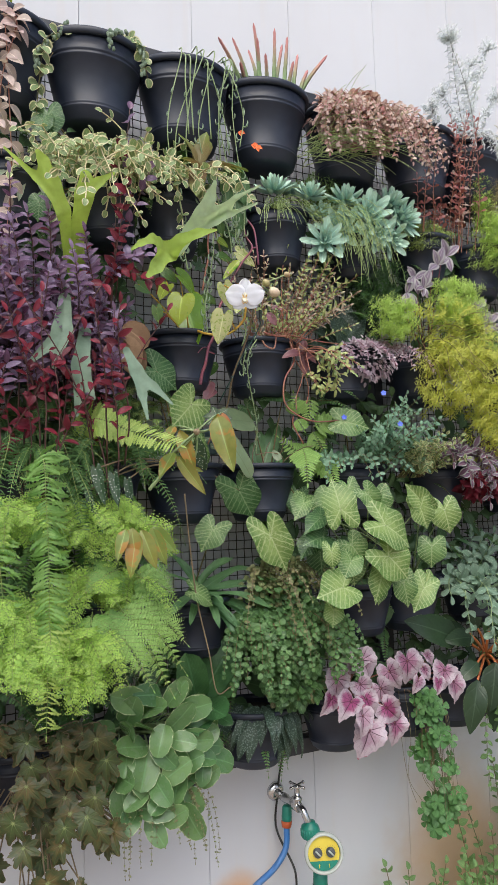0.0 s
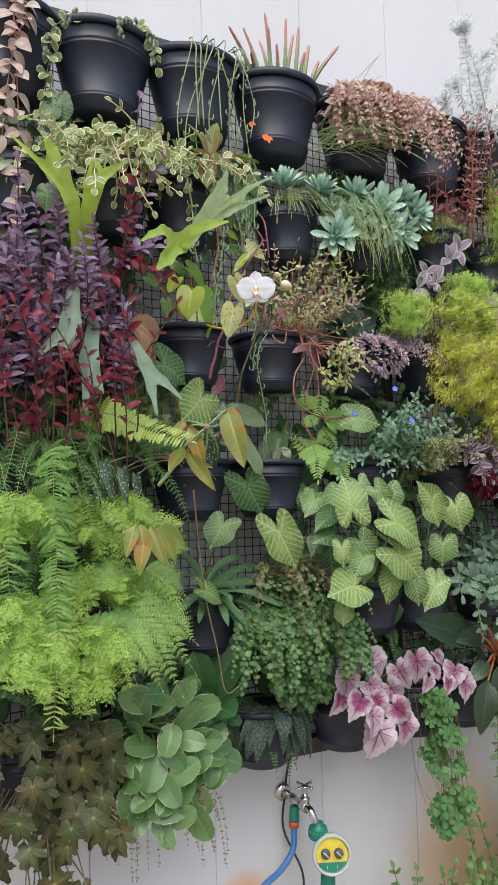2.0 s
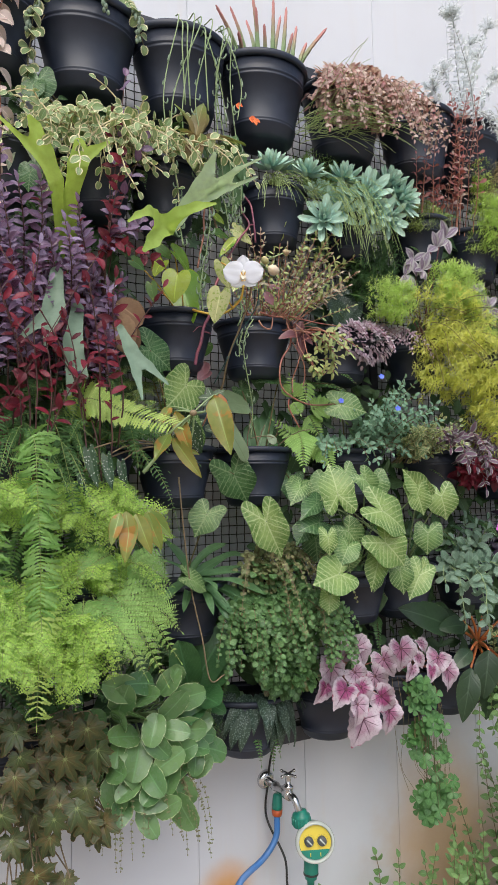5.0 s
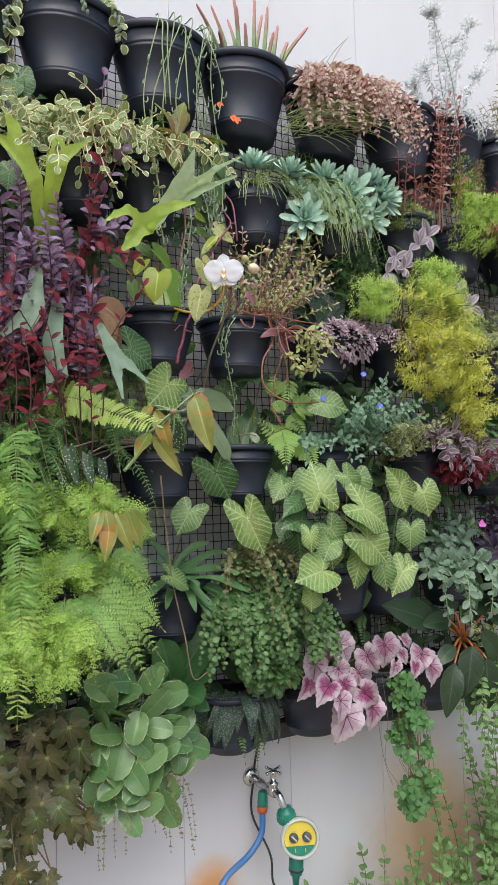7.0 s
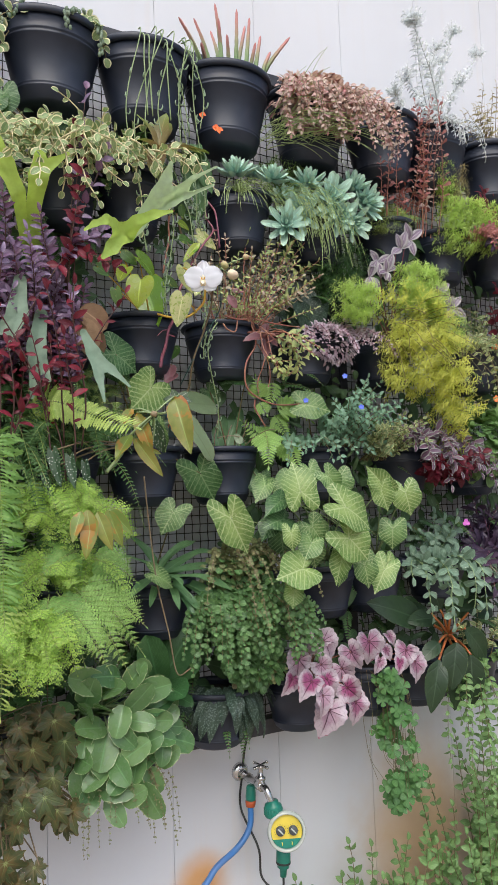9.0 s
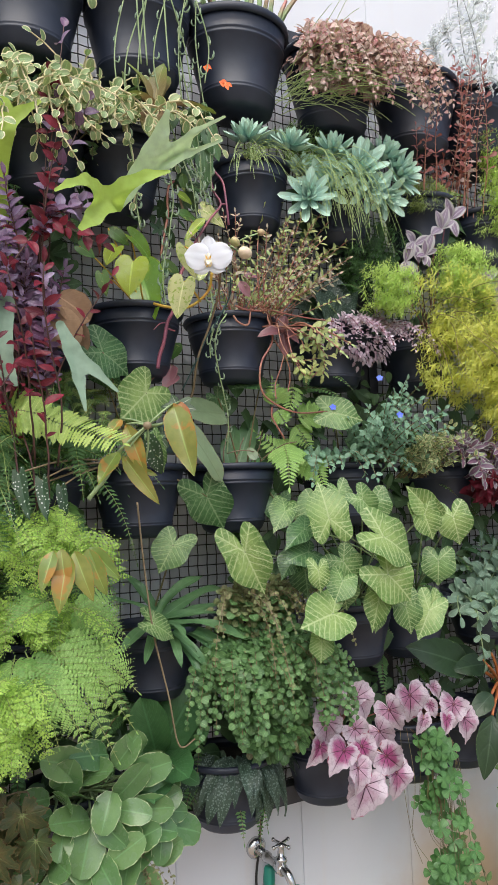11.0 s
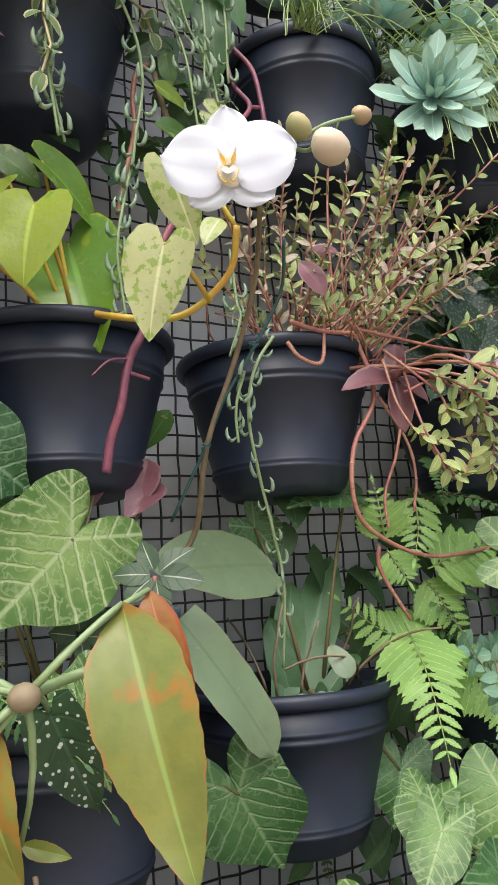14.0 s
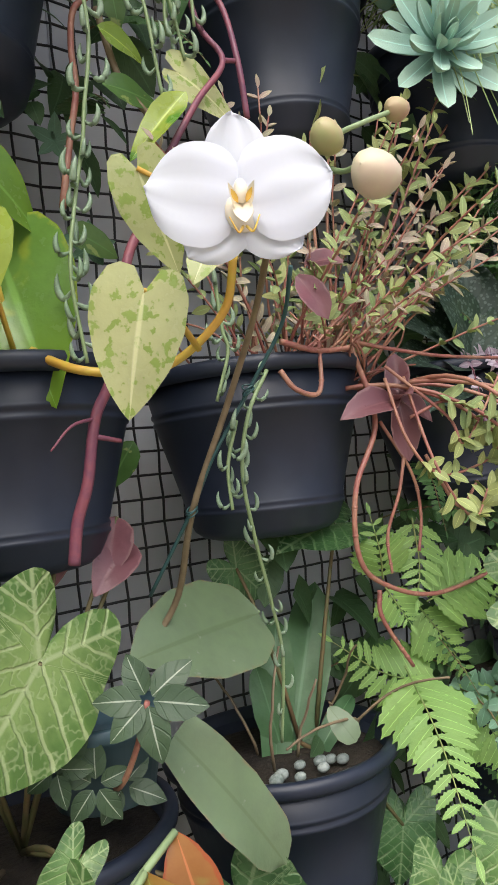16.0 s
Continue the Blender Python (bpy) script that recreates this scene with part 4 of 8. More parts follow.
filler("shaded_leaves", "shade-coloured leaves behind the orchid pots", -0.12, 0.1, 1.3, 1.9, 60, 6)


# ---- the orchid and the plants round it ----
PETAL, nt, ns, ln, bsdf = nodes_of("white_petal")
geo_n = noise_of(nt, 40.0, 3.0)
ln.new(mixed(nt, geo_n, (0.80, 0.82, 0.89), (0.74, 0.76, 0.85)), bsdf.inputs["Base Color"])
bsdf.inputs["Roughness"].default_value = 0.5
trl = ns.new("ShaderNodeBsdfTranslucent")
trl.inputs[0].default_value = (0.85, 0.85, 0.88, 1)
mxs = ns.new("ShaderNodeMixShader")
mxs.inputs[0].default_value = 0.3
ln.new(bsdf.outputs[0], mxs.inputs[1])
ln.new(trl.outputs[0], mxs.inputs[2])
ln.new(mxs.outputs[0], ns["Material Output"].inputs[0])
bumped(nt, bsdf, noise_of(nt, 90.0, 2.0), 0.12, 0.001)
LIP = plain_mat("yellow_orchid_lip", (0.85, 0.62, 0.12), (0.8, 0.36, 0.06), 0.5, 0, 120.0, 0.1)
LIPW = plain_mat("white_orchid_lip", (0.82, 0.78, 0.66), (0.8, 0.68, 0.5), 0.5, 0, 120.0, 0.1)
BUD = plain_mat("cream_bud", (0.70, 0.66, 0.42), (0.68, 0.50, 0.40), 0.5, 0, 60.0, 0.1)
BUDPINK = plain_mat("olive_pink_bud", (0.40, 0.44, 0.17), (0.52, 0.28, 0.22), 0.5, 0, 50.0, 0.1)
GREENSTAKE = plain_mat("dark_green_stake", (0.02, 0.07, 0.07), (0.04, 0.1, 0.1), 0.45, 0, 120.0, 0.1)
PEBBLE = plain_mat("speckled_pebble", (0.42, 0.46, 0.42), (0.13, 0.17, 0.15), 0.7, 0, 300.0, 0.3)
BLUEPOT = plain_mat("teal_pot_plastic", (0.05, 0.10, 0.13), (0.08, 0.14, 0.17), 0.4, 0, 40.0, 0.06)

orchid = Plant("orchid", (-0.135, YC - 0.02, 1.655), "white moth orchid on a tied arching spike with broad leaves", "orchid")
C = Vector((-0.318, -0.452, 2.086))
F = Vector((-0.50, -0.86, -0.06)).normalized()
side = F.cross(Vector((0, 0, 1))).normalized()
upv = side.cross(F)


def petal(angle, length, width, cup, back=0.0, name="petal"):
    """A petal that spreads from the flower's middle at an angle from straight up."""
    sh = Shape()
    way = upv * math.cos(angle) + side * math.sin(angle)
    ac = F.cross(way)
    rows, uvs = [], []
    for i in range(19):
        s = math.sin(math.pi / 2 * i / 18)
        q = s ** 0.85
        hw = width * max(0.16 * (1 - s), 0.03, max(0.0, 1 - abs(2 * q - 1) ** 2.3) ** 0.52)
        line = []
        for j in range(-5, 6):
            k = j / 5
            z = back + cup * (s * (1 - s)) * 1.2 - 0.05 * hw * k * k + 0.0014 * math.sin(6 * s + 3 * k + angle) * s + 0.0007 * math.cos(9 * k)
            bulge = length * (s - 0.05 * k * k * s)
            line.append(tuple(C + way * bulge + ac * hw * k + F * z))
        rows.append(line)
        uvs.append([(0.5 + j / 10, s) for j in range(-5, 6)])
    sh.grid(rows, uvs)
    return orchid.add(name, sh, PETAL)


petal(0.0, 0.051, 0.0185, 0.004, -0.004, "sepal")
petal(2.3, 0.043, 0.019, 0.003, -0.004, "sepal")
petal(-2.3, 0.043, 0.019, 0.003, -0.004, "sepal")
petal(1.36, 0.0535, 0.029, 0.005, 0.001)
petal(-1.36, 0.0535, 0.029, 0.005, 0.001)
sh = Shape()
for sg in (-1, 1):
    leaf(sh, frame_of(C + F * 0.005 - upv * 0.006 + side * 0.003 * sg, upv * 0.75 + side * sg * 0.55 + F * 0.7, -side * sg + F * 0.4), 0.0165, "ovate", 1.0, -0.5, 0.3, 8, 2)
lip = orchid.add("lip", sh, LIPW, "white and pale yellow lip")
sh = Shape()
for sg in (-1, 1):
    leaf(sh, frame_of(C + F * 0.0085 - upv * 0.004 + side * 0.0022 * sg, upv * 0.8 + side * sg * 0.45 + F * 0.5, F), 0.009, "lance", 1.3, -0.3, 0.2, 6, 2)
    sh.tube(path_of([C + F * 0.012 - upv * 0.018 + side * 0.001 * sg, C + F * 0.017 - upv * 0.022 + side * 0.004 * sg, C + F * 0.018 - upv * 0.014 + side * 0.008 * sg]), 0.0009, 0.0004, 6)
orchid.add("lip_streak", sh, LIP, "yellow and orange lip markings", parent=lip)
sh = Shape()
leaf(sh, frame_of(C + F * 0.006 - upv * 0.006, -upv + F * 0.75, F), 0.020, "arrow", 0.7, -0.5, 0.35, 10, 3)
orchid.add("lip_tongue", sh, LIPW, "white tongue", parent=lip)
sh = Shape()
sh.blob(C + F * 0.006 + upv * 0.003, 0.0046, 7, 10, (0.9, 0.9, 1.5))
sh.blob(C - F * 0.001 - upv * 0.007, 0.011, 7, 12, (1.0, 0.5, 1.0))
orchid.add("column", sh, LIPW)
for p, q, r, mat in (((-0.249, -0.487, 2.096), (0.6, 0.2, -0.05), 0.0135, BUD), ((-0.258, -0.46, 2.128), (0.5, 0.3, -0.2), 0.0098, BUDPINK), ((-0.187, -0.45, 2.163), (0.7, 0.2, 0.1), 0.008, BUDPINK)):
    sh = Shape()
    m = frame_of((0, 0, 0), (-Vector(q)), VIEW).to_3x3()
    rows = []
    for i in range(9):
        th = math.pi * i / 8
        rows.append([tuple(Vector(p) + m @ Vector((r * max(math.sin(th), 0.03) * (1 + 0.06 * math.cos(3 * a)) * math.cos(a), -1.3 * r * math.cos(th) * (1 if th < 1.6 else 0.95), r * max(math.sin(th), 0.03) * (1 + 0.06 * math.cos(3 * a)) * math.sin(a)))) for a in [2 * math.pi * k / 14 for k in range(14)]])
    sh.grid(rows, None, True)
    orchid.add("bud", sh, mat)
sh = Shape()
sh.tube(path_of([(-0.279, -0.42, 2.087), (-0.255, -0.43, 2.126), (-0.233, -0.44, 2.142), (-0.219, -0.45, 2.148), (-0.189, -0.45, 2.162)], 8), 0.002, 0.0016, 8)
sh.tube(path_of([(-0.252, -0.435, 2.126), (-0.252, -0.46, 2.108), (-0.256, -0.48, 2.102)]), 0.0019, 0.0017, 8)
orchid.add("bud_stalk", sh, PALESTEM)
spike = Shape()
spike.tube(path_of([(-0.274, -0.17, 1.793), (-0.252, -0.19, 1.836), (-0.261, -0.25, 1.911), (-0.245, -0.29, 1.986), (-0.244, -0.34, 2.045), (-0.266, -0.4, 2.08), (-0.279, -0.42, 2.087)]), 0.0032, 0.0021, 8)
orchid.add("flower_spike", spike, BROWNSTEM)
sh = Shape()
sh.tube(path_of([(-0.283, -0.2, 1.842), (-0.262, -0.25, 1.911), (-0.25, -0.275, 1.954), (-0.225, -0.297, 2.002), (-0.21, -0.33, 2.048), (-0.226, -0.37, 2.08)]), 0.0017, 0.0017, 7)
stake = orchid.add("stake", sh, GREENSTAKE, "thin dark green wire stake")
for q in ((-0.227, -0.299, 2.002), (-0.263, -0.253, 1.911)):
    sh = Shape()
    for k in range(3):
        a = rnd(0, 3)
        sh.tube([Vector(q) + Vector((0.0045 * math.cos(t), 0.0045 * math.sin(t), 0.003 * math.sin(t + a) + 0.002 * (k - 1))) for t in [i * 2 * math.pi / 10 for i in range(11)]], 0.0007, sides=5)
    orchid.add("tie", sh, GREENSTAKE, parent=stake)
orchid.big(ORCHID_LEAF, (-0.302, -0.2, 1.792), (-0.14, -0.155, 1.803), "oblong", 1.5, (-0.35, -0.75, 0.5), 0.15, 0.12)
orchid.big(ORCHID_LEAF, (-0.306, -0.27, 1.748), (-0.21, -0.29, 1.621), "strap", 2.5, (-0.2, -0.75, 0.6), 0.35, 0.14, wave=0.02)
orchid.big(STRAP, (-0.11, -0.13, 1.64), (-0.032, -0.1, 1.808), "strap", 2.2, None, 0.1, 0.15)
orchid.big(STRAP, (-0.09, -0.15, 1.64), (-0.045, -0.16, 1.701), "strap", 2.2, (0, -0.5, 0.8), 0.9, 0.15)
orchid.big(ORCHID_LEAF, (-0.108, -0.2, 1.703), (-0.102, -0.23, 1.677), "oblong", 1.5, None, 0.5, 0.1)
orchid.big(STRAP, (-0.12, -0.13, 1.64), (-0.136, -0.12, 1.736), "strap", 2.6, None, 0.2, 0.15)
orchid.big(STRAP, (-0.13, -0.13, 1.64), (-0.091, -0.1, 1.781), "strap", 2.0, None, 0.2, 0.15)
for i in range(7):
    sh = Shape()
    sh.tube(droop((-0.11 + rnd(-0.06, 0.06), -0.14 + rnd(-0.05, 0.03), 1.655), (rnd(-0.6, 0.6), -0.3, rnd(0.4, 1)), rnd(0.06, 0.16), 0.14, 8, 0.03), 0.0018, 0.0012, 5)
    orchid.add("root", sh, BROWNSTEM)
for k, x in enumerate((-0.172, -0.162, -0.152, -0.136, -0.124, -0.116, -0.106, -0.098)):
    sh = Shape()
    q = Vector((x, YC - 0.06 + 0.012 * math.sin(k * 2.6), ROW[3] - 0.013))
    sh.blob(q, rnd(0.005, 0.0075), 5, 8, (1.2, 0.9, 0.8))
    tagged(new("pebble", sh.mesh("pebble", PEBBLE)), "small grey speckled pebble on the pot's soil", "pebble", "pebbles in the orchid pot")

# golden pothos in the pot beside it
pothos = Plant("pothos", (-0.376, YC, 2.005), "golden pothos with heart-shaped yellow-green leaves and a yellow vine", "pothos")
base = (-0.37, YC - 0.06, 2.01)
PB = dict(stalk=base, stalk_mat=YELLOWSTEM)
pothos.big(POTHOS_G, (-0.382, -0.199, 2.131), (-0.375, -0.263, 2.006), "heart", 0.9, (-0.5, -0.75, 0.3), 0.3, 0.2, **PB)
pothos.big(POTHOS, (-0.434, -0.3, 2.114), (-0.456, -0.314, 2.038), "heart", 1.15, (-0.5, -0.8, 0.3), 0.6, 0.12, **PB)
pothos.big(POTHOS_G, (-0.415, -0.235, 2.197), (-0.337, -0.213, 2.149), "heart", 0.85, (-0.35, -0.7, 0.6), 0.4, 0.2, **PB)
pothos.big(POTHOS, (-0.457, -0.25, 2.16), (-0.488, -0.26, 2.119), "heart", 1.1, (-0.4, -0.6, 0.6), 0.5, 0.1, **PB)
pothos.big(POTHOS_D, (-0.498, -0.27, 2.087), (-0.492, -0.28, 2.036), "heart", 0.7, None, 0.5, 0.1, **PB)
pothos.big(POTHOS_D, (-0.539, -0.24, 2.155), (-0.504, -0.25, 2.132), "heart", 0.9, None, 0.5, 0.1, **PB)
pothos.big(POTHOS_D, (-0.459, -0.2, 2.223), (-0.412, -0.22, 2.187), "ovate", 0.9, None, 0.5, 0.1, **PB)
pothos.big(POTHOS_V, (-0.342, -0.37, 2.057), (-0.358, -0.354, 1.977), "heart", 0.92, (-0.6, -0.75, 0.15), 0.3, 0.2, (-0.285, -0.33, 2.028), YELLOWSTEM)
pothos.big(POTHOS_V, (-0.329, -0.35, 2.145), (-0.298, -0.34, 2.077), "heart", 0.72, (-0.5, -0.8, 0.2), 0.3, 0.18, (-0.266, -0.36, 2.084), YELLOWSTEM)
pothos.big(POTHOS_V, (-0.284, -0.36, 2.095), (-0.306, -0.37, 2.067), "ovate", 1.0, None, 0.4, 0.2)
pothos.big(POTHOS, (-0.244, -0.28, 2.251), (-0.3, -0.28, 2.19), "ovate", 0.5, None, 0.2, 0.3)
pothos.big(POTHOS_V, (-0.234, -0.25, 2.285), (-0.167, -0.25, 2.257), "heart", 0.85, (-0.4, -0.8, 0.4), 0.4, 0.1)
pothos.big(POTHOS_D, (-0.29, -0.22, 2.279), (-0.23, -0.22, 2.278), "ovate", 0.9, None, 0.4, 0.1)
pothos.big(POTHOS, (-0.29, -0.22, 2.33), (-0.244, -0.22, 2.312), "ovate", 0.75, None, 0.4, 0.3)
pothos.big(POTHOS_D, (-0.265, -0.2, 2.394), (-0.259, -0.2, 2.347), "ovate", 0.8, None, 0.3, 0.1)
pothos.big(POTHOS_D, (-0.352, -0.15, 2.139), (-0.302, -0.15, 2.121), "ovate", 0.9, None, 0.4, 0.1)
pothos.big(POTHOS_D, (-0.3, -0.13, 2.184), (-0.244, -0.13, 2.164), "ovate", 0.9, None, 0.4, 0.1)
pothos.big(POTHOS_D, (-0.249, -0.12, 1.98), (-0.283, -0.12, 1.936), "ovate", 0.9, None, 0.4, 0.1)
sh = Shape()
sh.tube(path_of([(-0.375, -0.22, 2.052), (-0.37, -0.25, 2.037), (-0.358, -0.285, 2.022), (-0.332, -0.3, 2.017), (-0.309, -0.315, 2.017), (-0.288, -0.33, 2.03), (-0.271, -0.35, 2.054), (-0.273, -0.37, 2.085)], 8), 0.0036, 0.0031, 8)
pothos.add("vine", sh, YELLOWSTEM, "thick yellow vine")
sh = Shape()
sh.tube(path_of([(-0.264, -0.27, 2.195), (-0.285, -0.27, 2.147), (-0.306, -0.27, 2.109), (-0.326, -0.27, 2.025), (-0.342, -0.266, 1.989), (-0.351, -0.262, 1.942), (-0.359, -0.255, 1.914), (-0.363, -0.25, 1.883)], 8), 0.0036, 0.0047, 8)
sh.tube(path_of([(-0.342, -0.266, 1.989), (-0.364, -0.275, 1.983), (-0.382, -0.28, 1.966)]), 0.0016, 0.0007, 6)
sh.tube(path_of([(-0.342, -0.266, 1.975), (-0.323, -0.265, 1.971)]), 0.0024, 0.0018, 6)
pothos.add("vine", sh, PURPSTEM, "purple-red bare vine with nodes")
sh = Shape()
sh.tube(path_of([(-0.264, -0.27, 2.195), (-0.222, -0.26, 2.257), (-0.185, -0.25, 2.306), (-0.194, -0.23, 2.348), (-0.199, -0.22, 2.4)], 8), 0.003, 0.0026, 8)
sh.tube(path_of([(-0.165, -0.25, 2.257), (-0.169, -0.25, 2.31), (-0.167, -0.23, 2.374), (-0.186, -0.22, 2.406)], 8), 0.003, 0.003, 8)
sh.tube(path_of([(-0.187, -0.25, 2.306), (-0.172, -0.25, 2.309)]), 0.0024, 0.0024, 8)
pothos.add("vine", sh, PURPSTEM, "purple bare vine")
sh = Shape()
sh.tube(path_of([(-0.28, -0.2, 2.36), (-0.269, -0.21, 2.294), (-0.247, -0.22, 2.257)], 8), 0.0034, 0.003, 8)
pothos.add("vine", sh, BROWNSTEM, "olive brown vine")
sh = Shape()
sh.tube(path_of([(-0.287, -0.2, 2.369), (-0.302, -0.2, 2.352), (-0.307, -0.2, 2.317), (-0.306, -0.2, 2.281), (-0.316, -0.2, 2.234), (-0.328, -0.2, 2.174)], 5), 0.0028, 0.0032, 7)
pothos.add("vine", sh, REDSTEM, "dry pinkish stem end")
for p in ((-0.267, -0.1, 2.178), (-0.293, -0.1, 2.282)):
    rosette(pothos, GREYTEAL, p, (-0.4, -0.8, 0.1), 0.028, 2, 5, 0.8, "young_shoot", "ovate", False)

# fishhook strings that hang from the pot above
def string(plant, points, hooks, size, r=0.0016, bare=0.0):
    pts = path_of(points, 10)
    size, r = size * 1.12, r * 1.15
    st = Shape()
    st.tube(pts, r, r * 0.85, 7)
    s = plant.add("string", st, PALESTEM)
    fo = Shape()
    for i in range(hooks):
        t = bare + (1 - bare) * (i + 0.4) / hooks
        p, d = along(pts, t)
        out = Matrix.Rotation(i * 2.3 + rnd(-0.4, 0.4), 3, d) @ d.orthogonal().normalized()
        L = size * rnd(0.75, 1.15)
        q = [p, p + out * L * 0.35 + d * L * 0.22, p + out * L * 0.55 + d * L * 0.05, p + out * L * 0.62 - d * L * 0.3, p + out * L * 0.55 - d * L * 0.62]
        qq = path_of(q, 3)
        n = len(qq)
        rows = []
        for k, c in enumerate(qq):
            w = L * 0.115 * math.sin(math.pi * (0.05 + 0.93 * k / (n - 1))) ** 0.7
            e = (qq[min(k + 1, n - 1)] - qq[max(k - 1, 0)]).normalized()
            a = e.orthogonal().normalized()
            b = e.cross(a)
            rows.append([tuple(c + (a * math.cos(u) + b * math.sin(u)) * w) for u in [j * math.pi / 3 for j in range(6)]])
        fo.grid(rows, [[(0.3, k / (n - 1))] * 6 for k in range(n)], True)
    plant.add("hook_foliage", fo, FISHHOOK, parent=s, kind="stuff")


hooks = Plant("string_succulent", (-0.349, YC, 2.865), "long hanging strings of fishhook succulent over the pot's rim", "succulent")
H0 = -0.272
string(hooks, [(-0.36, YC - 0.1, 2.885), (-0.365, H0 - 0.01, 2.85), (-0.40, -0.27, 2.55), (-0.322, -0.265, 2.338), (-0.328, -0.265, 2.221), (-0.34, -0.265, 2.161), (-0.351, -0.268, 2.098), (-0.345, -0.268, 2.03)], 34, 0.02, bare=0.3)
string(hooks, [(-0.345, YC - 0.1, 2.885), (-0.345, H0 - 0.01, 2.85), (-0.43, -0.27, 2.6), (-0.411, -0.27, 2.313), (-0.412, -0.27, 2.263), (-0.4, -0.27, 2.2)], 14, 0.018, bare=0.3)
string(hooks, [(-0.40, YC - 0.1, 2.885), (-0.41, H0, 2.84), (-0.46, -0.28, 2.6), (-0.419, -0.28, 2.348), (-0.419, -0.28, 2.288), (-0.408, -0.28, 2.198)], 16, 0.02, bare=0.3)
string(hooks, [(-0.31, YC - 0.1, 2.885), (-0.31, H0 - 0.012, 2.855), (-0.36, -0.27, 2.62), (-0.292, -0.26, 2.412), (-0.266, -0.26, 2.342), (-0.255, -0.26, 2.253)], 19, 0.02, bare=0.3)
string(hooks, [(-0.27, YC - 0.09, 2.885), (-0.262, H0 + 0.01, 2.865), (-0.291, -0.26, 2.66), (-0.265, -0.25, 2.424), (-0.235, -0.25, 2.352), (-0.224, -0.25, 2.298)], 25, 0.019, bare=0.3)
string(hooks, [(-0.26, YC - 0.09, 2.885), (-0.245, H0 + 0.01, 2.865), (-0.29, -0.26, 2.70), (-0.239, -0.25, 2.441), (-0.24, -0.25, 2.316)], 17, 0.02, bare=0.3)
string(hooks, [(-0.26, YC - 0.09, 2.885), (-0.24, H0 + 0.01, 2.865), (-0.238, -0.25, 2.7), (-0.206, -0.24, 2.466), (-0.205, -0.24, 2.339)], 19, 0.019, bare=0.3)
string(hooks, [(-0.236, -0.28, 2.101), (-0.233, -0.28, 2.054), (-0.23, -0.28, 2.036), (-0.242, -0.275, 1.997)], 9, 0.016, 0.0015)
string(hooks, [(-0.232, -0.285, 1.98), (-0.241, -0.28, 1.944), (-0.241, -0.28, 1.909)], 7, 0.016, 0.0015)
string(hooks, [(-0.194, -0.28, 2.021), (-0.22, -0.285, 1.984), (-0.228, -0.28, 1.939), (-0.217, -0.27, 1.887), (-0.194, -0.25, 1.826), (-0.175, -0.23, 1.771), (-0.169, -0.205, 1.688)], 24, 0.015, 0.0016)
for i in range(2):
    x = -0.40 + 0.16 * random.random()
    L = rnd(0.12, 0.26)
    string(hooks, [(x, YC - 0.09, 2.89), (x + 0.005, H0 - 0.01, 2.80), (x + rnd(0.0, 0.05), -0.27, 2.80 - L * 0.5), (x + rnd(0.0, 0.07), -0.265, 2.80 - L)], int(L * 40), 0.022)
# thin bare strings over the same rim
for x in (-0.40, -0.385, -0.33):
    sh = Shape()
    sh.tube(path_of([(x, YC - 0.08, 2.875), (x, H0 - 0.005, 2.84), (x - 0.004, H0 - 0.012, 2.76), (x + 0.004, H0 - 0.01, 2.6)]), 0.0022, 0.002, 6)
    hooks.add("string", sh, PALESTEM)

# red-stemmed small-leaved succulent
jade = Plant("shrubby_succulent", (-0.085, YC, 2.005), "shrubby succulent with thin red-brown stems and small pale leaves", "succulent")
JB = Vector((-0.085, YC - 0.02, 2.01))
for mat, st_mat, n, leaf_len in ((JADE, REDSTEM, 24, 0.019), (JADE_G, REDSTEM, 26, 0.02)):
    st, fo = Shape(), Shape()
    for i in range(n):
        way = Vector((rnd(-0.45, 0.8), rnd(-0.75, 0.1), rnd(0.5, 1.0)))
        pts = droop(JB + Vector((rnd(-0.05, 0.06), rnd(-0.05, 0.04), 0)), way, rnd(0.12, 0.32), 0.02, 9, 0.018)
        st.tube(pts, 0.0017, 0.0008, 6)
        leafy(fo, pts, 9, leaf_len, "lance", 0.5, True, wide=1.6, spread=0.8, vary=0.5, shrink=0.3, bend=0.2, fold=0.2, thick=0.0018, rows=5, cols=1)
    jade.add("stem_mass", st, st_mat, kind="stuff")
    jade.add("foliage", fo, mat, kind="stuff")
st, fo = Shape(), Shape()
for i in range(5):
    pts = droop(JB + Vector((rnd(0.0, 0.09), -0.08, 0.0)), (rnd(0.2, 0.9), -0.6, 0.15), rnd(0.14, 0.3), 0.12, 10, 0.03)
    st.tube(pts, 0.0026, 0.0016, 6)
    leafy(fo, pts, 7, 0.028, "oblong", 0.5, True, spread=0.9, bend=0.2, fold=0.2, thick=0.0018, rows=5)
for i in range(34):
    st.tube(droop(JB + Vector((rnd(-0.08, 0.09), rnd(-0.07, 0.02), 0.0)), (rnd(-0.9, 0.9), rnd(-0.6, 0.1), rnd(0.1, 0.9)), rnd(0.06, 0.16), 0.03, 8, 0.04), 0.0015, 0.001, 6)
jade.add("stem_mass", st, REDSTEM, "bare red hanging stems", kind="stuff")
jade.add("foliage", fo, JADE_G, kind="stuff")
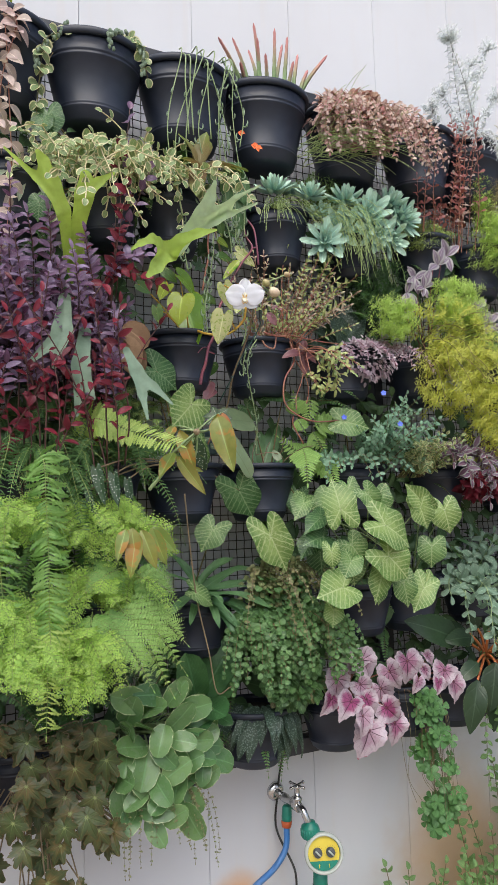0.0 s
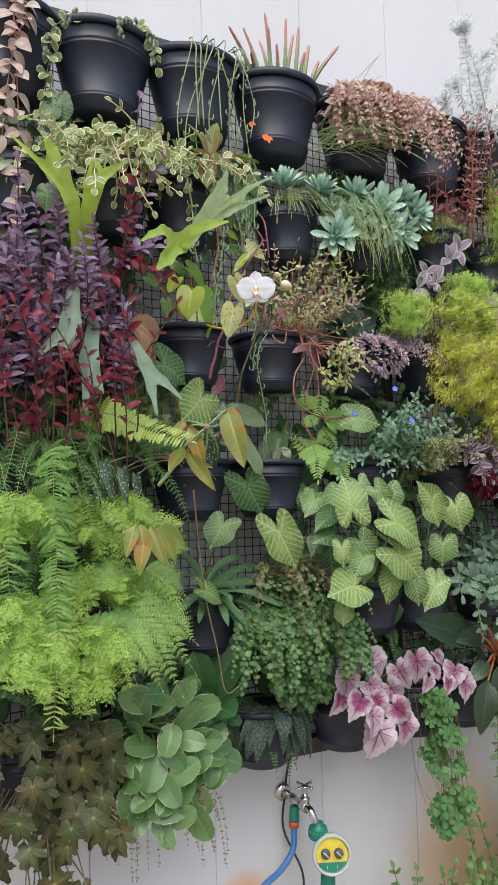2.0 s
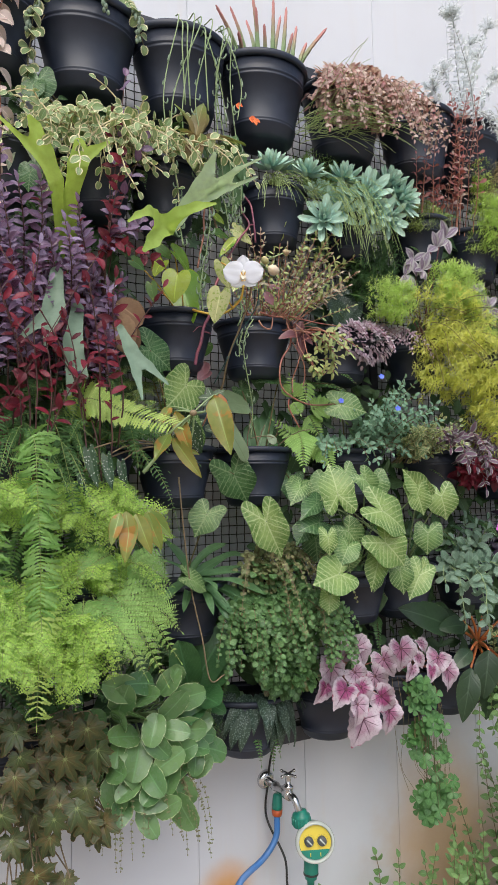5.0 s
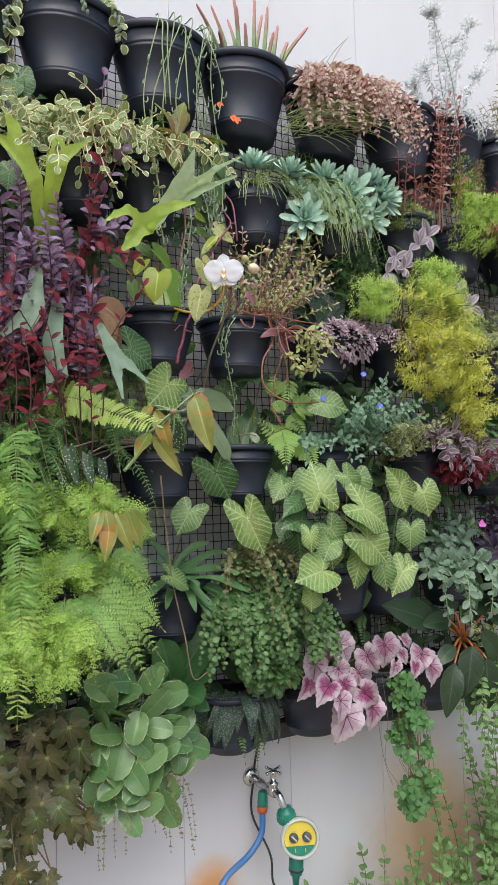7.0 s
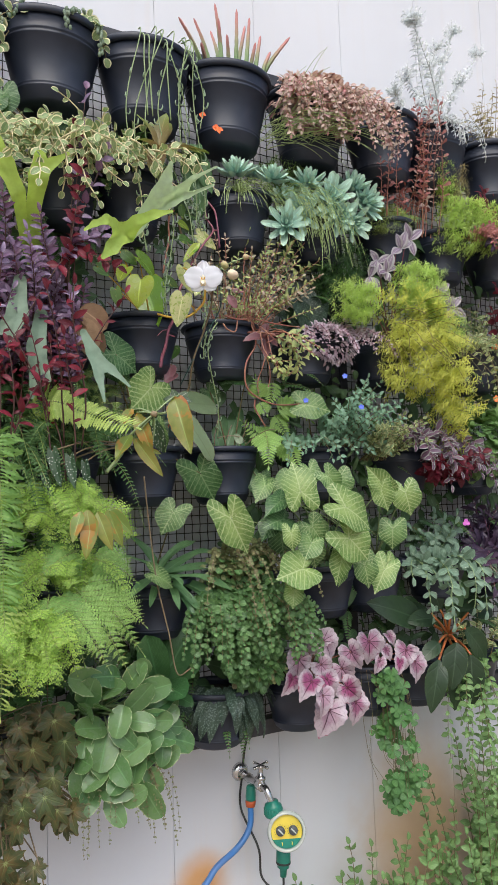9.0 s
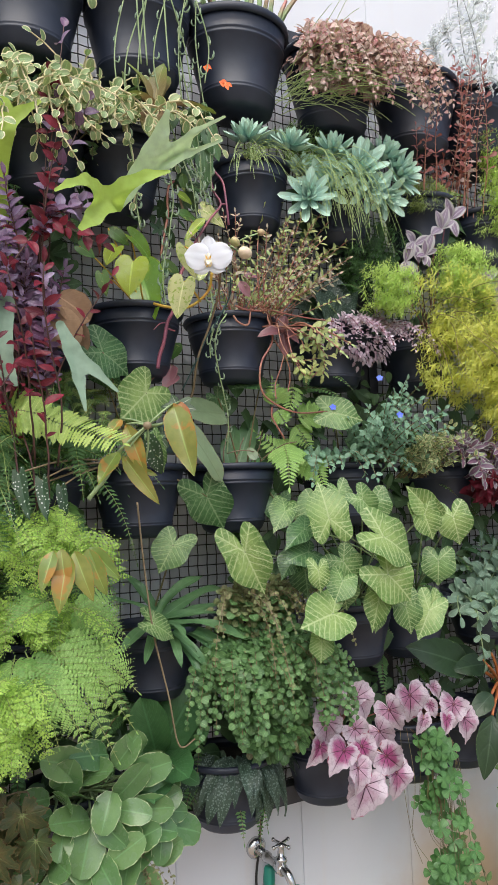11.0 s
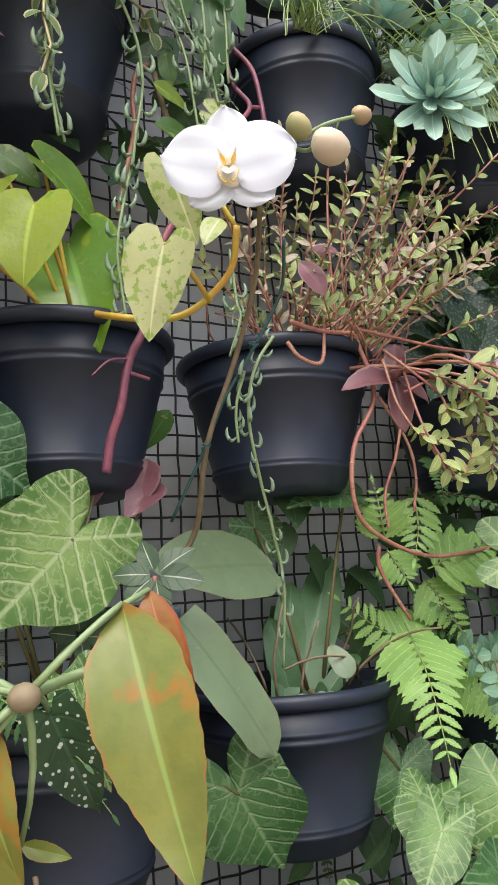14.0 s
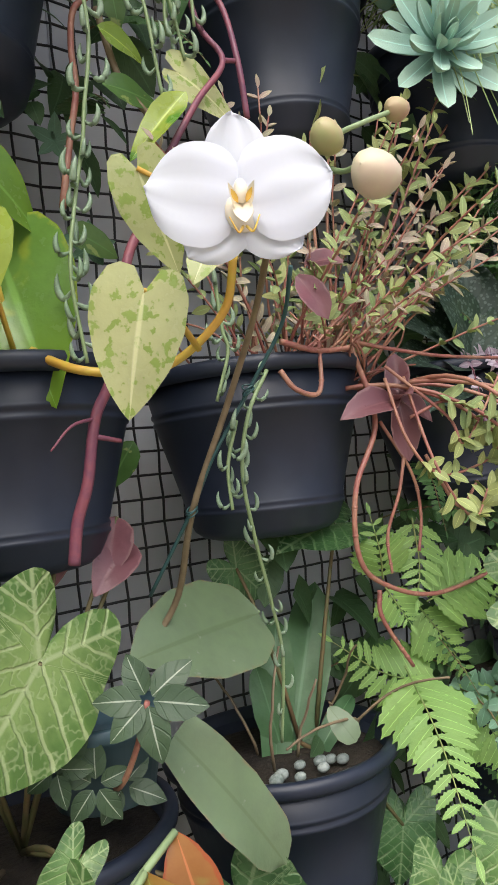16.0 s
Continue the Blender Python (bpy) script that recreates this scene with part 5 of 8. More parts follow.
for pts, r in ((path_of([(-0.063, -0.24, 2.049), (-0.052, -0.25, 1.975), (-0.09, -0.255, 1.912), (-0.091, -0.25, 1.849), (-0.054, -0.24, 1.816), (0.024, -0.23, 1.793), (0.138, -0.22, 1.801)], 8), 0.0029),
               (path_of([(-0.046, -0.25, 1.974), (-0.012, -0.25, 1.922), (-0.005, -0.25, 1.881), (-0.013, -0.25, 1.843)], 8), 0.0019),
               (path_of([(0.011, -0.25, 1.937), (0.03, -0.25, 1.906), (0.053, -0.25, 1.88), (0.084, -0.25, 1.904)], 8), 0.002),
               (path_of([(-0.013, -0.25, 1.961), (-0.03, -0.25, 1.906), (-0.043, -0.24, 1.863), (-0.043, -0.24, 1.825)], 8), 0.0019)):
    sh = Shape()
    sh.tube(pts, r, r * 0.8, 8)
    for k in range(9):
        q, d = along(pts, rnd(0.05, 0.95))
        sh.blob(q, r * 1.2, 4, 6, (1, 1, 0.7))
    jade.add("bare_stem", sh, REDSTEM)
for pts, r in ((path_of([(-0.166, -0.26, 2.024), (-0.154, -0.265, 2.006), (-0.128, -0.265, 2.004), (-0.111, -0.25, 2.052)], 8), 0.0026),
               (path_of([(-0.071, -0.25, 2.053), (-0.022, -0.26, 2.043), (0.042, -0.26, 2.037), (0.132, -0.26, 2.035)], 8), 0.0021),
               (path_of([(-0.155, -0.25, 2.052), (-0.118, -0.255, 2.043), (-0.072, -0.25, 2.047)], 8), 0.003),
               (path_of([(-0.044, -0.22, 1.807), (-0.044, -0.22, 1.779), (-0.01, -0.22, 1.724)], 8), 0.0026)):
    sh = Shape()
    sh.tube(pts, r, r * 0.8, 8)
    for k in range(9):
        q, d = along(pts, rnd(0.05, 0.95))
        sh.blob(q, r * 1.2, 4, 6, (1, 1, 0.7))
    jade.add("bare_stem", sh, REDSTEM)
BC = (-0.023, -0.255, 1.994)
for b in ((-0.097, -0.265, 1.99), (0.031, -0.26, 1.975), (-0.023, -0.265, 1.932), (-0.014, -0.25, 2.048), (-0.043, -0.29, 2.004)):
    jade.big(BROMEL, BC, b, "lance", 1.75, (-0.5, -0.7, 0.5), 0.5, 0.45, rows=10, cols=3)
for a, b in (((-0.157, -0.3, 2.107), (-0.118, -0.31, 2.12)), ((-0.167, -0.3, 2.097), (-0.15, -0.32, 2.06))):
    jade.big(BROMEL, a, b, "lance", 2.2, (-0.5, -0.7, 0.5), 0.5, 0.3, rows=10, cols=3)

JADE_Y = leaf_mat("yellow_green_succulent_leaf", (0.50, 0.54, 0.16), (0.36, 0.46, 0.13), rough=0.4)
for pts in ([(-0.041, -0.26, 2.027), (0.005, -0.29, 1.972), (0.016, -0.3, 1.946), (0.084, -0.3, 2.02)], [(-0.018, -0.26, 2.016), (-0.019, -0.29, 1.928), (0.012, -0.3, 1.873), (0.027, -0.31, 1.899)], [(-0.025, -0.27, 1.975), (0.016, -0.29, 1.985), (0.066, -0.3, 1.927), (0.061, -0.3, 1.877)], [(-0.043, -0.26, 2.015), (-0.039, -0.28, 1.948), (-0.004, -0.29, 1.916), (0.099, -0.29, 1.936)]):
    st, fo = Shape(), Shape()
    q = path_of(pts, 8)
    st.tube(q, 0.0018, 0.0012, 7)
    leafy(fo, q, 11, 0.022, "lance", 0.45, True, spread=0.8, wide=1.9, fold=0.2, thick=0.0018, rows=6, cols=1, shrink=0.1)
    stem = jade.add("sprig", st, REDSTEM)
    jade.add("foliage", fo, JADE_Y, kind="stuff", parent=stem)

for tip_ in ((0.167, -0.22, 2.252), (0.174, -0.2, 2.394), (0.161, -0.24, 2.194), (0.091, -0.24, 2.302), (0.076, -0.22, 2.336), (0.236, -0.18, 2.4), (0.25, -0.2, 2.303), (-0.028, -0.2, 2.422), (0.026, -0.18, 2.423), (0.07, -0.26, 2.12)):
    st, fo = Shape(), Shape()
    q = path_of([JB + Vector((rnd(-0.01, 0.05), -0.04, 0)), JB.lerp(Vector(tip_), 0.5) + Vector((rnd(-0.01, 0.02), -0.02, 0.01)), tip_], 7)
    st.tube(q, 0.0022, 0.0012, 6)
    leafy(fo, q, 9, 0.026, "lance", 0.55, True, spread=0.7, wide=1.5, fold=0.25, thick=0.0016, rows=6, cols=1, shrink=0.2, vary=0.4)
    stem = jade.add("sprig", st, REDSTEM)
    jade.add("foliage", fo, JADE_Y, kind="stuff", parent=stem)

# arrowhead leaves left of the orchid, and the lower veined plant in a small teal pot
arrow = Plant("arrowhead_vine", (-0.40, YC, 1.655), "arrowhead vine with large pale veined leaves", "arrowhead vine")
AB = (-0.40, YC - 0.04, 1.66)
arrow.palm(SYN_PALE, (-0.399, -0.267, 1.822), (-0.457, -0.315, 1.738), "arrow", 1.05, (0.2, -0.94, -0.1), 0.2, 0.05, AB, skew=0.2)
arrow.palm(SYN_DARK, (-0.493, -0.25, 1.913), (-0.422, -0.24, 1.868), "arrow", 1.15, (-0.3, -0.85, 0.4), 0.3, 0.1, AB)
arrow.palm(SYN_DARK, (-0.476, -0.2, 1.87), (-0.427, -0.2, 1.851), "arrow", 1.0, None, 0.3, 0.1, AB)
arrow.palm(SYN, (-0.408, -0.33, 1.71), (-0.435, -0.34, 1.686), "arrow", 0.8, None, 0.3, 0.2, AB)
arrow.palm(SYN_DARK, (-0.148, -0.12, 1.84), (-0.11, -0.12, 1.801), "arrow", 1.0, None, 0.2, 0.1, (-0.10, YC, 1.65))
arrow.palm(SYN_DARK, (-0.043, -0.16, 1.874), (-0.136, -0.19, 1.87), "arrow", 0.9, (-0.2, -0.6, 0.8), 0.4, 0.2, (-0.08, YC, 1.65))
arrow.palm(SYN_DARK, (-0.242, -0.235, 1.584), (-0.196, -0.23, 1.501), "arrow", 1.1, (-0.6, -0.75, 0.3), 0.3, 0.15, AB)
arrow.palm(SYN, (-0.345, -0.27, 1.475), (-0.386, -0.28, 1.42), "arrow", 1.2, (-0.3, -0.8, 0.4), 0.4, 0.1, (-0.36, YC, 1.275))
arrow.palm(SYN, (-0.406, -0.3, 1.31), (-0.354, -0.3, 1.278), "arrow", 1.0, (-0.3, -0.6, 0.7), 0.4, 0.1, (-0.36, YC, 1.275))
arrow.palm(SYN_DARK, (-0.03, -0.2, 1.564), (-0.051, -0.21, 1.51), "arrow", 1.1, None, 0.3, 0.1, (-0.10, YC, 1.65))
arrow.big(BROMEL, (-0.294, -0.17, 1.911), (-0.319, -0.19, 1.864), "ovate", 1.1, None, 0.6, 0.3, AB)
arrow.big(BROMEL, (-0.283, -0.17, 1.888), (-0.329, -0.2, 1.859), "ovate", 1.0, None, 0.6, 0.3, AB)
arrow.big(BROMEL, (-0.346, -0.18, 1.909), (-0.365, -0.19, 1.862), "ovate", 0.9, None, 0.4, 0.2, AB)
small = thing("small_pot", (-0.335, YC - 0.06, 1.69), "small teal plastic pot standing in a black pot", "pot")
sh = Shape()
sh.turned([(0.0, 0.0), (0.04, 0.0), (0.052, 0.055), (0.056, 0.056), (0.057, 0.066), (0.053, 0.068), (0.05, 0.06), (0.0, 0.056)], 32)
part("body", sh, BLUEPOT, small)
hemi = Plant("veined_creeper", (-0.32, YC - 0.03, 1.72), "small creeper with dark leaves and white midribs", "creeper")
for c, size, n, ax in (((-0.336, -0.298, 1.787), 0.040, 6, (-0.55, -0.75, 0.35)), ((-0.387, -0.24, 1.739), 0.034, 6, (-0.5, -0.8, 0.2)), ((-0.362, -0.25, 1.723), 0.034, 5, (-0.5, -0.8, 0.2)), ((-0.363, -0.22, 1.739), 0.03, 5, (-0.5, -0.8, 0.3)), ((-0.337, -0.24, 1.712), 0.035, 4, (-0.3, -0.8, 0.5))):
    axv = Vector(ax).normalized()
    o = axv.orthogonal().normalized()
    for k in range(n):
        w = Matrix.Rotation(k * 2 * math.pi / n + rnd(-0.2, 0.2), 3, axv) @ o
        w = w + axv * rnd(0.0, 0.3)
        hemi.big(HEMI, Vector(c) + w * 0.004, Vector(c) + w * size * rnd(0.8, 1.1), "ovate", 1.0, axv, 0.5, 0.1, rows=10, cols=3, wave=0.008)
for pts in (path_of([(-0.336, -0.297, 1.786), (-0.341, -0.28, 1.749), (-0.344, -0.25, 1.716), (-0.335, YC - 0.06, 1.70)]),):
    sh = Shape()
    sh.tube(pts, 0.0022, 0.0025, 7)
    hemi.add("stem", sh, REDSTEM)

# angel-wing begonia with orange leaves
wing = Plant("angel_wing_begonia", (-0.42, YC, 1.655), "angel-wing begonia with long orange-green and white-spotted leaves", "begonia")
WB = (-0.42, YC - 0.06, 1.66)
W = dict(stalk_mat=PALESTEM, stalk=(-0.473, -0.472, 1.722))
for b_, t_, w_ in (((-0.417, -0.47, 1.768), (-0.406, -0.532, 1.625), 0.62), ((-0.397, -0.46, 1.775), (-0.382, -0.48, 1.681), 0.5), ((-0.506, -0.44, 1.728), (-0.481, -0.475, 1.624), 0.55), ((-0.514, -0.44, 1.666), (-0.456, -0.48, 1.568), 0.46), ((-0.512, -0.43, 1.74), (-0.558, -0.46, 1.694), 0.55), ((-0.527, -0.45, 1.671), (-0.583, -0.5, 1.616), 0.6), ((-0.469, -0.43, 1.636), (-0.442, -0.44, 1.626), 0.6)):
    wing.big(WING_RED if w_ == 0.5 else WING, b_, t_, "ovate", w_, (-0.5, -0.8, 0.25), 0.3, 0.35, wave=0.03, teeth=0.018, **W)
wing.big(WING_SPOT, (-0.445, -0.39, 1.702), (-0.413, -0.39, 1.629), "wing", 1.1, None, 0.3, 0.2, **W)
wing.palm(SYN, (-0.416, -0.36, 1.693), (-0.397, -0.36, 1.634), "arrow", 0.6, None, 0.3, 0.2)
sh = Shape()
sh.tube(path_of([(-0.573, -0.4, 1.583), (-0.539, -0.42, 1.629), (-0.519, -0.435, 1.674), (-0.473, -0.472, 1.722)], 8), 0.0045, 0.0035, 8)
sh.tube(path_of([(-0.473, -0.472, 1.722), (-0.438, -0.445, 1.728), (-0.415, -0.47, 1.737)], 8), 0.0036, 0.0028, 8)
wing.add("stem", sh, PALESTEM)
sh = Shape()
sh.blob((-0.474, -0.475, 1.722), 0.0085, 6, 10, (1.1, 1, 0.95))
wing.add("node", sh, BROWNSTEM)
for b_, t_ in (((-0.705, -0.4, 1.636), (-0.7, -0.44, 1.55)), ((-0.663, -0.4, 1.622), (-0.666, -0.44, 1.545)), ((-0.72, -0.38, 1.583), (-0.713, -0.4, 1.526)), ((-0.621, -0.38, 1.609), (-0.619, -0.4, 1.539))):
    wing.big(WING_SPOT, b_, t_, "wing", 0.6, (-0.5, -0.85, 0.0), 0.3, 0.3, stalk=WB, stalk_mat=BROWNSTEM)
for b_, t_ in (((-0.639, -0.5, 1.482), (-0.671, -0.54, 1.39)), ((-0.628, -0.5, 1.488), (-0.609, -0.54, 1.402)), ((-0.605, -0.5, 1.491), (-0.58, -0.53, 1.407)), ((-0.601, -0.5, 1.494), (-0.554, -0.53, 1.435)), ((-0.665, -0.5, 1.491), (-0.697, -0.53, 1.427)), ((-0.652, -0.5, 1.494), (-0.652, -0.53, 1.413))):
    wing.big(WING, b_, t_, "ovate", 0.62, None, 0.4, 0.3)
sh = Shape()
sh.tube(path_of([(-0.438, -0.3, 1.575), (-0.426, -0.3, 1.439), (-0.408, -0.3, 1.291), (-0.378, -0.3, 1.158), (-0.356, -0.3, 1.047), (-0.314, -0.3, 1.056)], 8), 0.0022, 0.0018, 7)
wing.add("runner", sh, BROWNSTEM, "long bare brown runner")

# bright fern tuft
sprig = Plant("bright_fern", (0.16, YC, 1.655), "bright green fern with toothed fronds", "fern")
for a, m_, b, n, reach in (((-0.003, -0.2, 1.719), (-0.034, -0.27, 1.667), (-0.072, -0.335, 1.598), 15, 0.062), ((0.048, -0.2, 1.69), (-0.004, -0.17, 1.706), (-0.057, -0.151, 1.749), 12, 0.056), ((-0.02, -0.2, 1.813), (-0.029, -0.21, 1.844), (-0.028, -0.2, 1.881), 8, 0.045), ((0.031, -0.2, 1.871), (0.015, -0.22, 1.826), (-0.003, -0.23, 1.792), 8, 0.045),
                    ((0.055, -0.2, 1.782), (0.089, -0.22, 1.796), (0.162, -0.22, 1.823), 11, 0.055), ((-0.018, -0.2, 1.804), (-0.011, -0.21, 1.783), (-0.007, -0.22, 1.766), 7, 0.04), ((0.047, -0.2, 1.687), (0.06, -0.25, 1.647), (0.065, -0.28, 1.598), 13, 0.06), ((0.047, -0.18, 1.769), (0.056, -0.2, 1.739), (0.07, -0.22, 1.694), 10, 0.05),
                    ((0.039, -0.2, 1.779), (0.09, -0.22, 1.794), (0.144, -0.24, 1.745), 11, 0.055)):
    fern(sprig, FERN_B, [path_of([a, m_, b], 6)], int(n * 0.95), reach * 1.1, kind="lance", wide=1.25, teeth=0.2, rows=13, droopy=0.4, sweep=0.55, facing=(-0.45, -0.8, 0.35), taper=0.85, twist=0.15, base_taper=0.8)


# ---- top row ----
def soil(x, r):
    return (x, YC, ROW[r] - 0.02)


p = Plant("rosy_trailer", soil(-0.90, 0), "trailing plant with rosy pink leaves on a hanging stem", "trailing plant")
for pts in (path_of([(-0.90, YC - 0.1, 2.885), (-0.896, -0.27, 2.766), (-0.89, -0.28, 2.609), (-0.883, -0.28, 2.401), (-0.895, -0.28, 2.222)]), path_of([(-0.90, YC - 0.1, 2.885), (-0.869, -0.27, 2.806), (-0.906, -0.29, 2.645), (-0.926, -0.29, 2.447)])):
    st, fo = Shape(), Shape()
    st.tube(pts, 0.002, 0.0014, 5)
    leafy(fo, pts, 15, 0.05, "ovate", 0.12, True, spread=1.1, rows=7, cols=2, shrink=0.1)
    p.add("stem", st, REDSTEM)
    p.add("foliage", fo, PINKSTEMLEAF, kind="stuff")
p.big(POTHOS, (-0.88, YC - 0.1, 2.895), (-0.874, -0.22, 2.892), "ovate", 1.0, stalk=soil(-0.9, 0))

p = Plant("trailing_hoya", soil(-0.63, 0), "cream-edged round-leaved trailer over a pot's rim", "trailing plant")
for pts in (path_of([(-0.70, YC - 0.06, 2.885), (-0.792, -0.25, 2.794), (-0.804, -0.25, 2.71), (-0.813, -0.24, 2.588)]), path_of([(-0.54, YC - 0.06, 2.895), (-0.539, -0.22, 2.885), (-0.52, -0.24, 2.843), (-0.501, -0.24, 2.763)]), path_of([(-0.72, YC - 0.03, 2.885), (-0.801, -0.2, 2.692), (-0.782, -0.2, 2.568), (-0.726, -0.22, 2.539)])):
    st, fo = Shape(), Shape()
    st.tube(pts, 0.0014, 0.001, 5)
    leafy(fo, pts, 8, 0.03, "round", 0.05, True, rows=6, cols=2, shrink=0.1)
    p.add("stem", st, STEM)
    p.add("foliage", fo, HOYA, kind="stuff")
p = Plant("bead_succulent", soil(-0.63, 0), "small grey-green succulent rosettes and bead tails on the rim", "succulent")
for i in range(26):
    a = rnd(2.6, 6.8)
    c = Vector((-0.63 + 0.085 * math.cos(a), YC + 0.085 * math.sin(a), 2.85 + rnd(0, 0.015)))
    rosette(p, GREYGREEN, c, (rnd(-0.4, 0.4), -0.4, 1), rnd(0.014, 0.022), 3, 6)
for pts in ([(-0.565, YC - 0.1, 2.885), (-0.62, -0.27, 2.847), (-0.616, -0.27, 2.798)], [(-0.53, YC - 0.05, 2.885), (-0.524, -0.25, 2.837), (-0.52, -0.25, 2.753)], [(-0.72, YC - 0.07, 2.885), (-0.807, -0.25, 2.757), (-0.813, -0.25, 2.7)]):
    sh = Shape()
    q = path_of(pts)
    for k in range(26):
        c, d = along(q, k / 26)
        sh.blob(c + Vector((rnd(-0.008, 0.008), rnd(-0.01, 0), rnd(-0.004, 0.004))), 0.0055, 4, 6, (1, 1, 1.4))
    p.add("bead_tail", sh, GREYGREEN, kind="stuff")

p = Plant("finger_cactus", soil(-0.063, 0), "upright ribbed cactus stems with red-pink tips", "cactus")
for tip_, low in (((-0.256, -0.2, 2.985), -0.13), ((-0.13, -0.2, 3.067), -0.10), ((-0.186, -0.16, 3.027), -0.11), ((-0.129, -0.22, 3.006), -0.09), ((-0.041, -0.18, 3.088), -0.05), ((-0.006, -0.2, 3.057), -0.03), ((-0.101, -0.22, 2.961), -0.07), ((0.057, -0.16, 3.037), 0.0), ((0.133, -0.22, 3.019), 0.01), ((0.022, -0.12, 3.087), -0.04), ((-0.108, -0.12, 3.031), -0.1), ((0.081, -0.18, 2.977), 0.02), ((0.002, -0.22, 2.963), -0.01), ((-0.192, -0.22, 2.909), -0.12)):
    sh = Shape()
    a, b = Vector((low, YC - 0.02 + rnd(-0.04, 0.03), 2.80)), Vector(tip_)
    mid = a.lerp(b, 0.5) + Vector((0.0, -0.005, 0.02))
    pts = path_of([a, mid, b], 8)
    n = len(pts)
    rows = []
    for k, c in enumerate(pts):
        d = (pts[min(k + 1, n - 1)] - pts[max(k - 1, 0)]).normalized()
        u, w = Vector((1, 0, 0)), Vector((0, -1, 0.1))
        u = (u - d * u.dot(d)).normalized()
        w = d.cross(u)
        r0 = 0.0074 * (1 - 0.6 * k / n) * (1 if k < n - 1 else 0.35) * (1 + 0.13 * (k % 2))
        rows.append([tuple(c + (u * math.cos(q) + w * math.sin(q)) * r0 * (1 + 0.28 * math.cos(4 * q))) for q in [j * math.pi / 8 for j in range(16)]])
    sh.grid(rows, [[(0.3, k / (n - 1))] * 16 for k in range(n)], True)
    p.add("cactus_stem", sh, CACTUS)
sh = Shape()
for i in range(60):
    a = rnd(0, 6.28)
    r0 = rnd(0.02, 0.09)
    q = Vector((-0.063 + r0 * math.cos(a), YC + r0 * math.sin(a), 2.82))
    sh.tube([q, q + Vector((rnd(-0.015, 0.015), rnd(-0.01, 0.01), rnd(0.03, 0.075)))], 0.0045, 0.0025, 6)
p.add("short_stem_mass", sh, SEDUM, kind="stuff")

p = Plant("pink_trailer", soil(0.25, 0), "dense cushion of small cream and pink leaves hiding its pot", "trailing plant")
mound(p, CALLISIA, (0.248, -0.18, 2.809), (0.165, 0.13, 0.12), 1800, 0.026, "ovate", 0.5, bend=0.5, rows=4, inner=0.85)
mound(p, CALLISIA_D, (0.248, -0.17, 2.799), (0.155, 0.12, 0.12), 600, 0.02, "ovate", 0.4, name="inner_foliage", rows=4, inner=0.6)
trailing(p, CALLISIA, 0.25, 2.83, 50, (0.16, 0.32), 70, 0.022, "ovate", 0.145, YC - 0.1, rows=4, fall=0.4, y_spread=0.05)

p = Plant("finger_succulent", soil(0.568, 0), "cluster of short grey-green finger succulents", "succulent")
for i in range(34):
    a, r0 = rnd(0, 6.28), 0.085 * math.sqrt(random.random())
    sh = Shape()
    q = Vector((0.568 + r0 * math.cos(a), YC + r0 * math.sin(a), 2.815))
    h = rnd(0.035, 0.085)
    t = Vector((rnd(-0.2, 0.2), rnd(-0.2, 0.2), 1)) * h
    sh.tube([q + t * k / 6 for k in range(7)], 0.011, 0.008, 9, False)
    sh.blob(q + t, 0.008, 5, 9)
    p.add("finger", sh, leaf_mat("grey_finger_stem", (0.1, 0.17, 0.1), (0.15, 0.23, 0.14), through_light=0.0, rough=0.6) if i == 0 else bpy.data.materials["grey_finger_stem"])

p = Plant("silver_bush", soil(0.816, 0), "tall silvery white feathery-leaved plant", "plant")
for tip_ in ((0.602, -0.3, 3.158), (0.61, -0.3, 3.154), (0.889, -0.2, 3.258), (1.074, -0.15, 3.252), (0.764, -0.2, 3.093), (0.604, -0.25, 2.98), (0.917, -0.12, 3.202), (0.504, -0.3, 2.867), (0.919, -0.2, 3.066), (0.846, -0.15, 3.212)):
    tip_ = Vector(tip_)
    b = Vector((0.816 + rnd(-0.05, 0.05), YC + rnd(-0.04, 0.02), 2.82))
    pts = path_of([b, b.lerp(tip_, 0.5) + Vector((rnd(-0.03, 0.03), 0, 0.02)), tip_], 7)
    st, fo = Shape(), Shape()
    st.tube(pts, 0.0026, 0.0012, 5)
    leafy(fo, pts, 34, 0.038, "lance", 0.2, True, spread=0.6, vary=0.4, shrink=0.3, bend=1.4, rows=4)
    for k in range(16):
        w = Vector((rnd(-1, 1), rnd(-1, 1), rnd(0.1, 0.9))).normalized() * rnd(0.025, 0.05)
        q = [tip_, tip_ + w * 0.6, tip_ + w + Vector((0, 0, 0.01))]
        st.tube(q, 0.0008, 0.0005, 4)
        leafy(fo, q, 7, 0.017, "lance", 0.3, True, rows=3)
    p.add("stem", st, SILVERSTEM)
    p.add("foliage", fo, SILVER, kind="stuff")
for i in range(14):
    st, fo = Shape(), Shape()
    pts = droop((0.816 + rnd(-0.1, 0.1), YC - 0.09, 2.88), (rnd(-0.5, 0.5), -0.5, 0.3), rnd(0.1, 0.24), 0.35, 9, 0.03)
    st.tube(pts, 0.0024, 0.0016, 5)
    leafy(fo, pts, 9, 0.02, "lance", 0.2, True, bend=1.5, rows=4)
    p.add("stem", st, SILVERSTEM)
    p.add("foliage", fo, SILVER, kind="stuff")

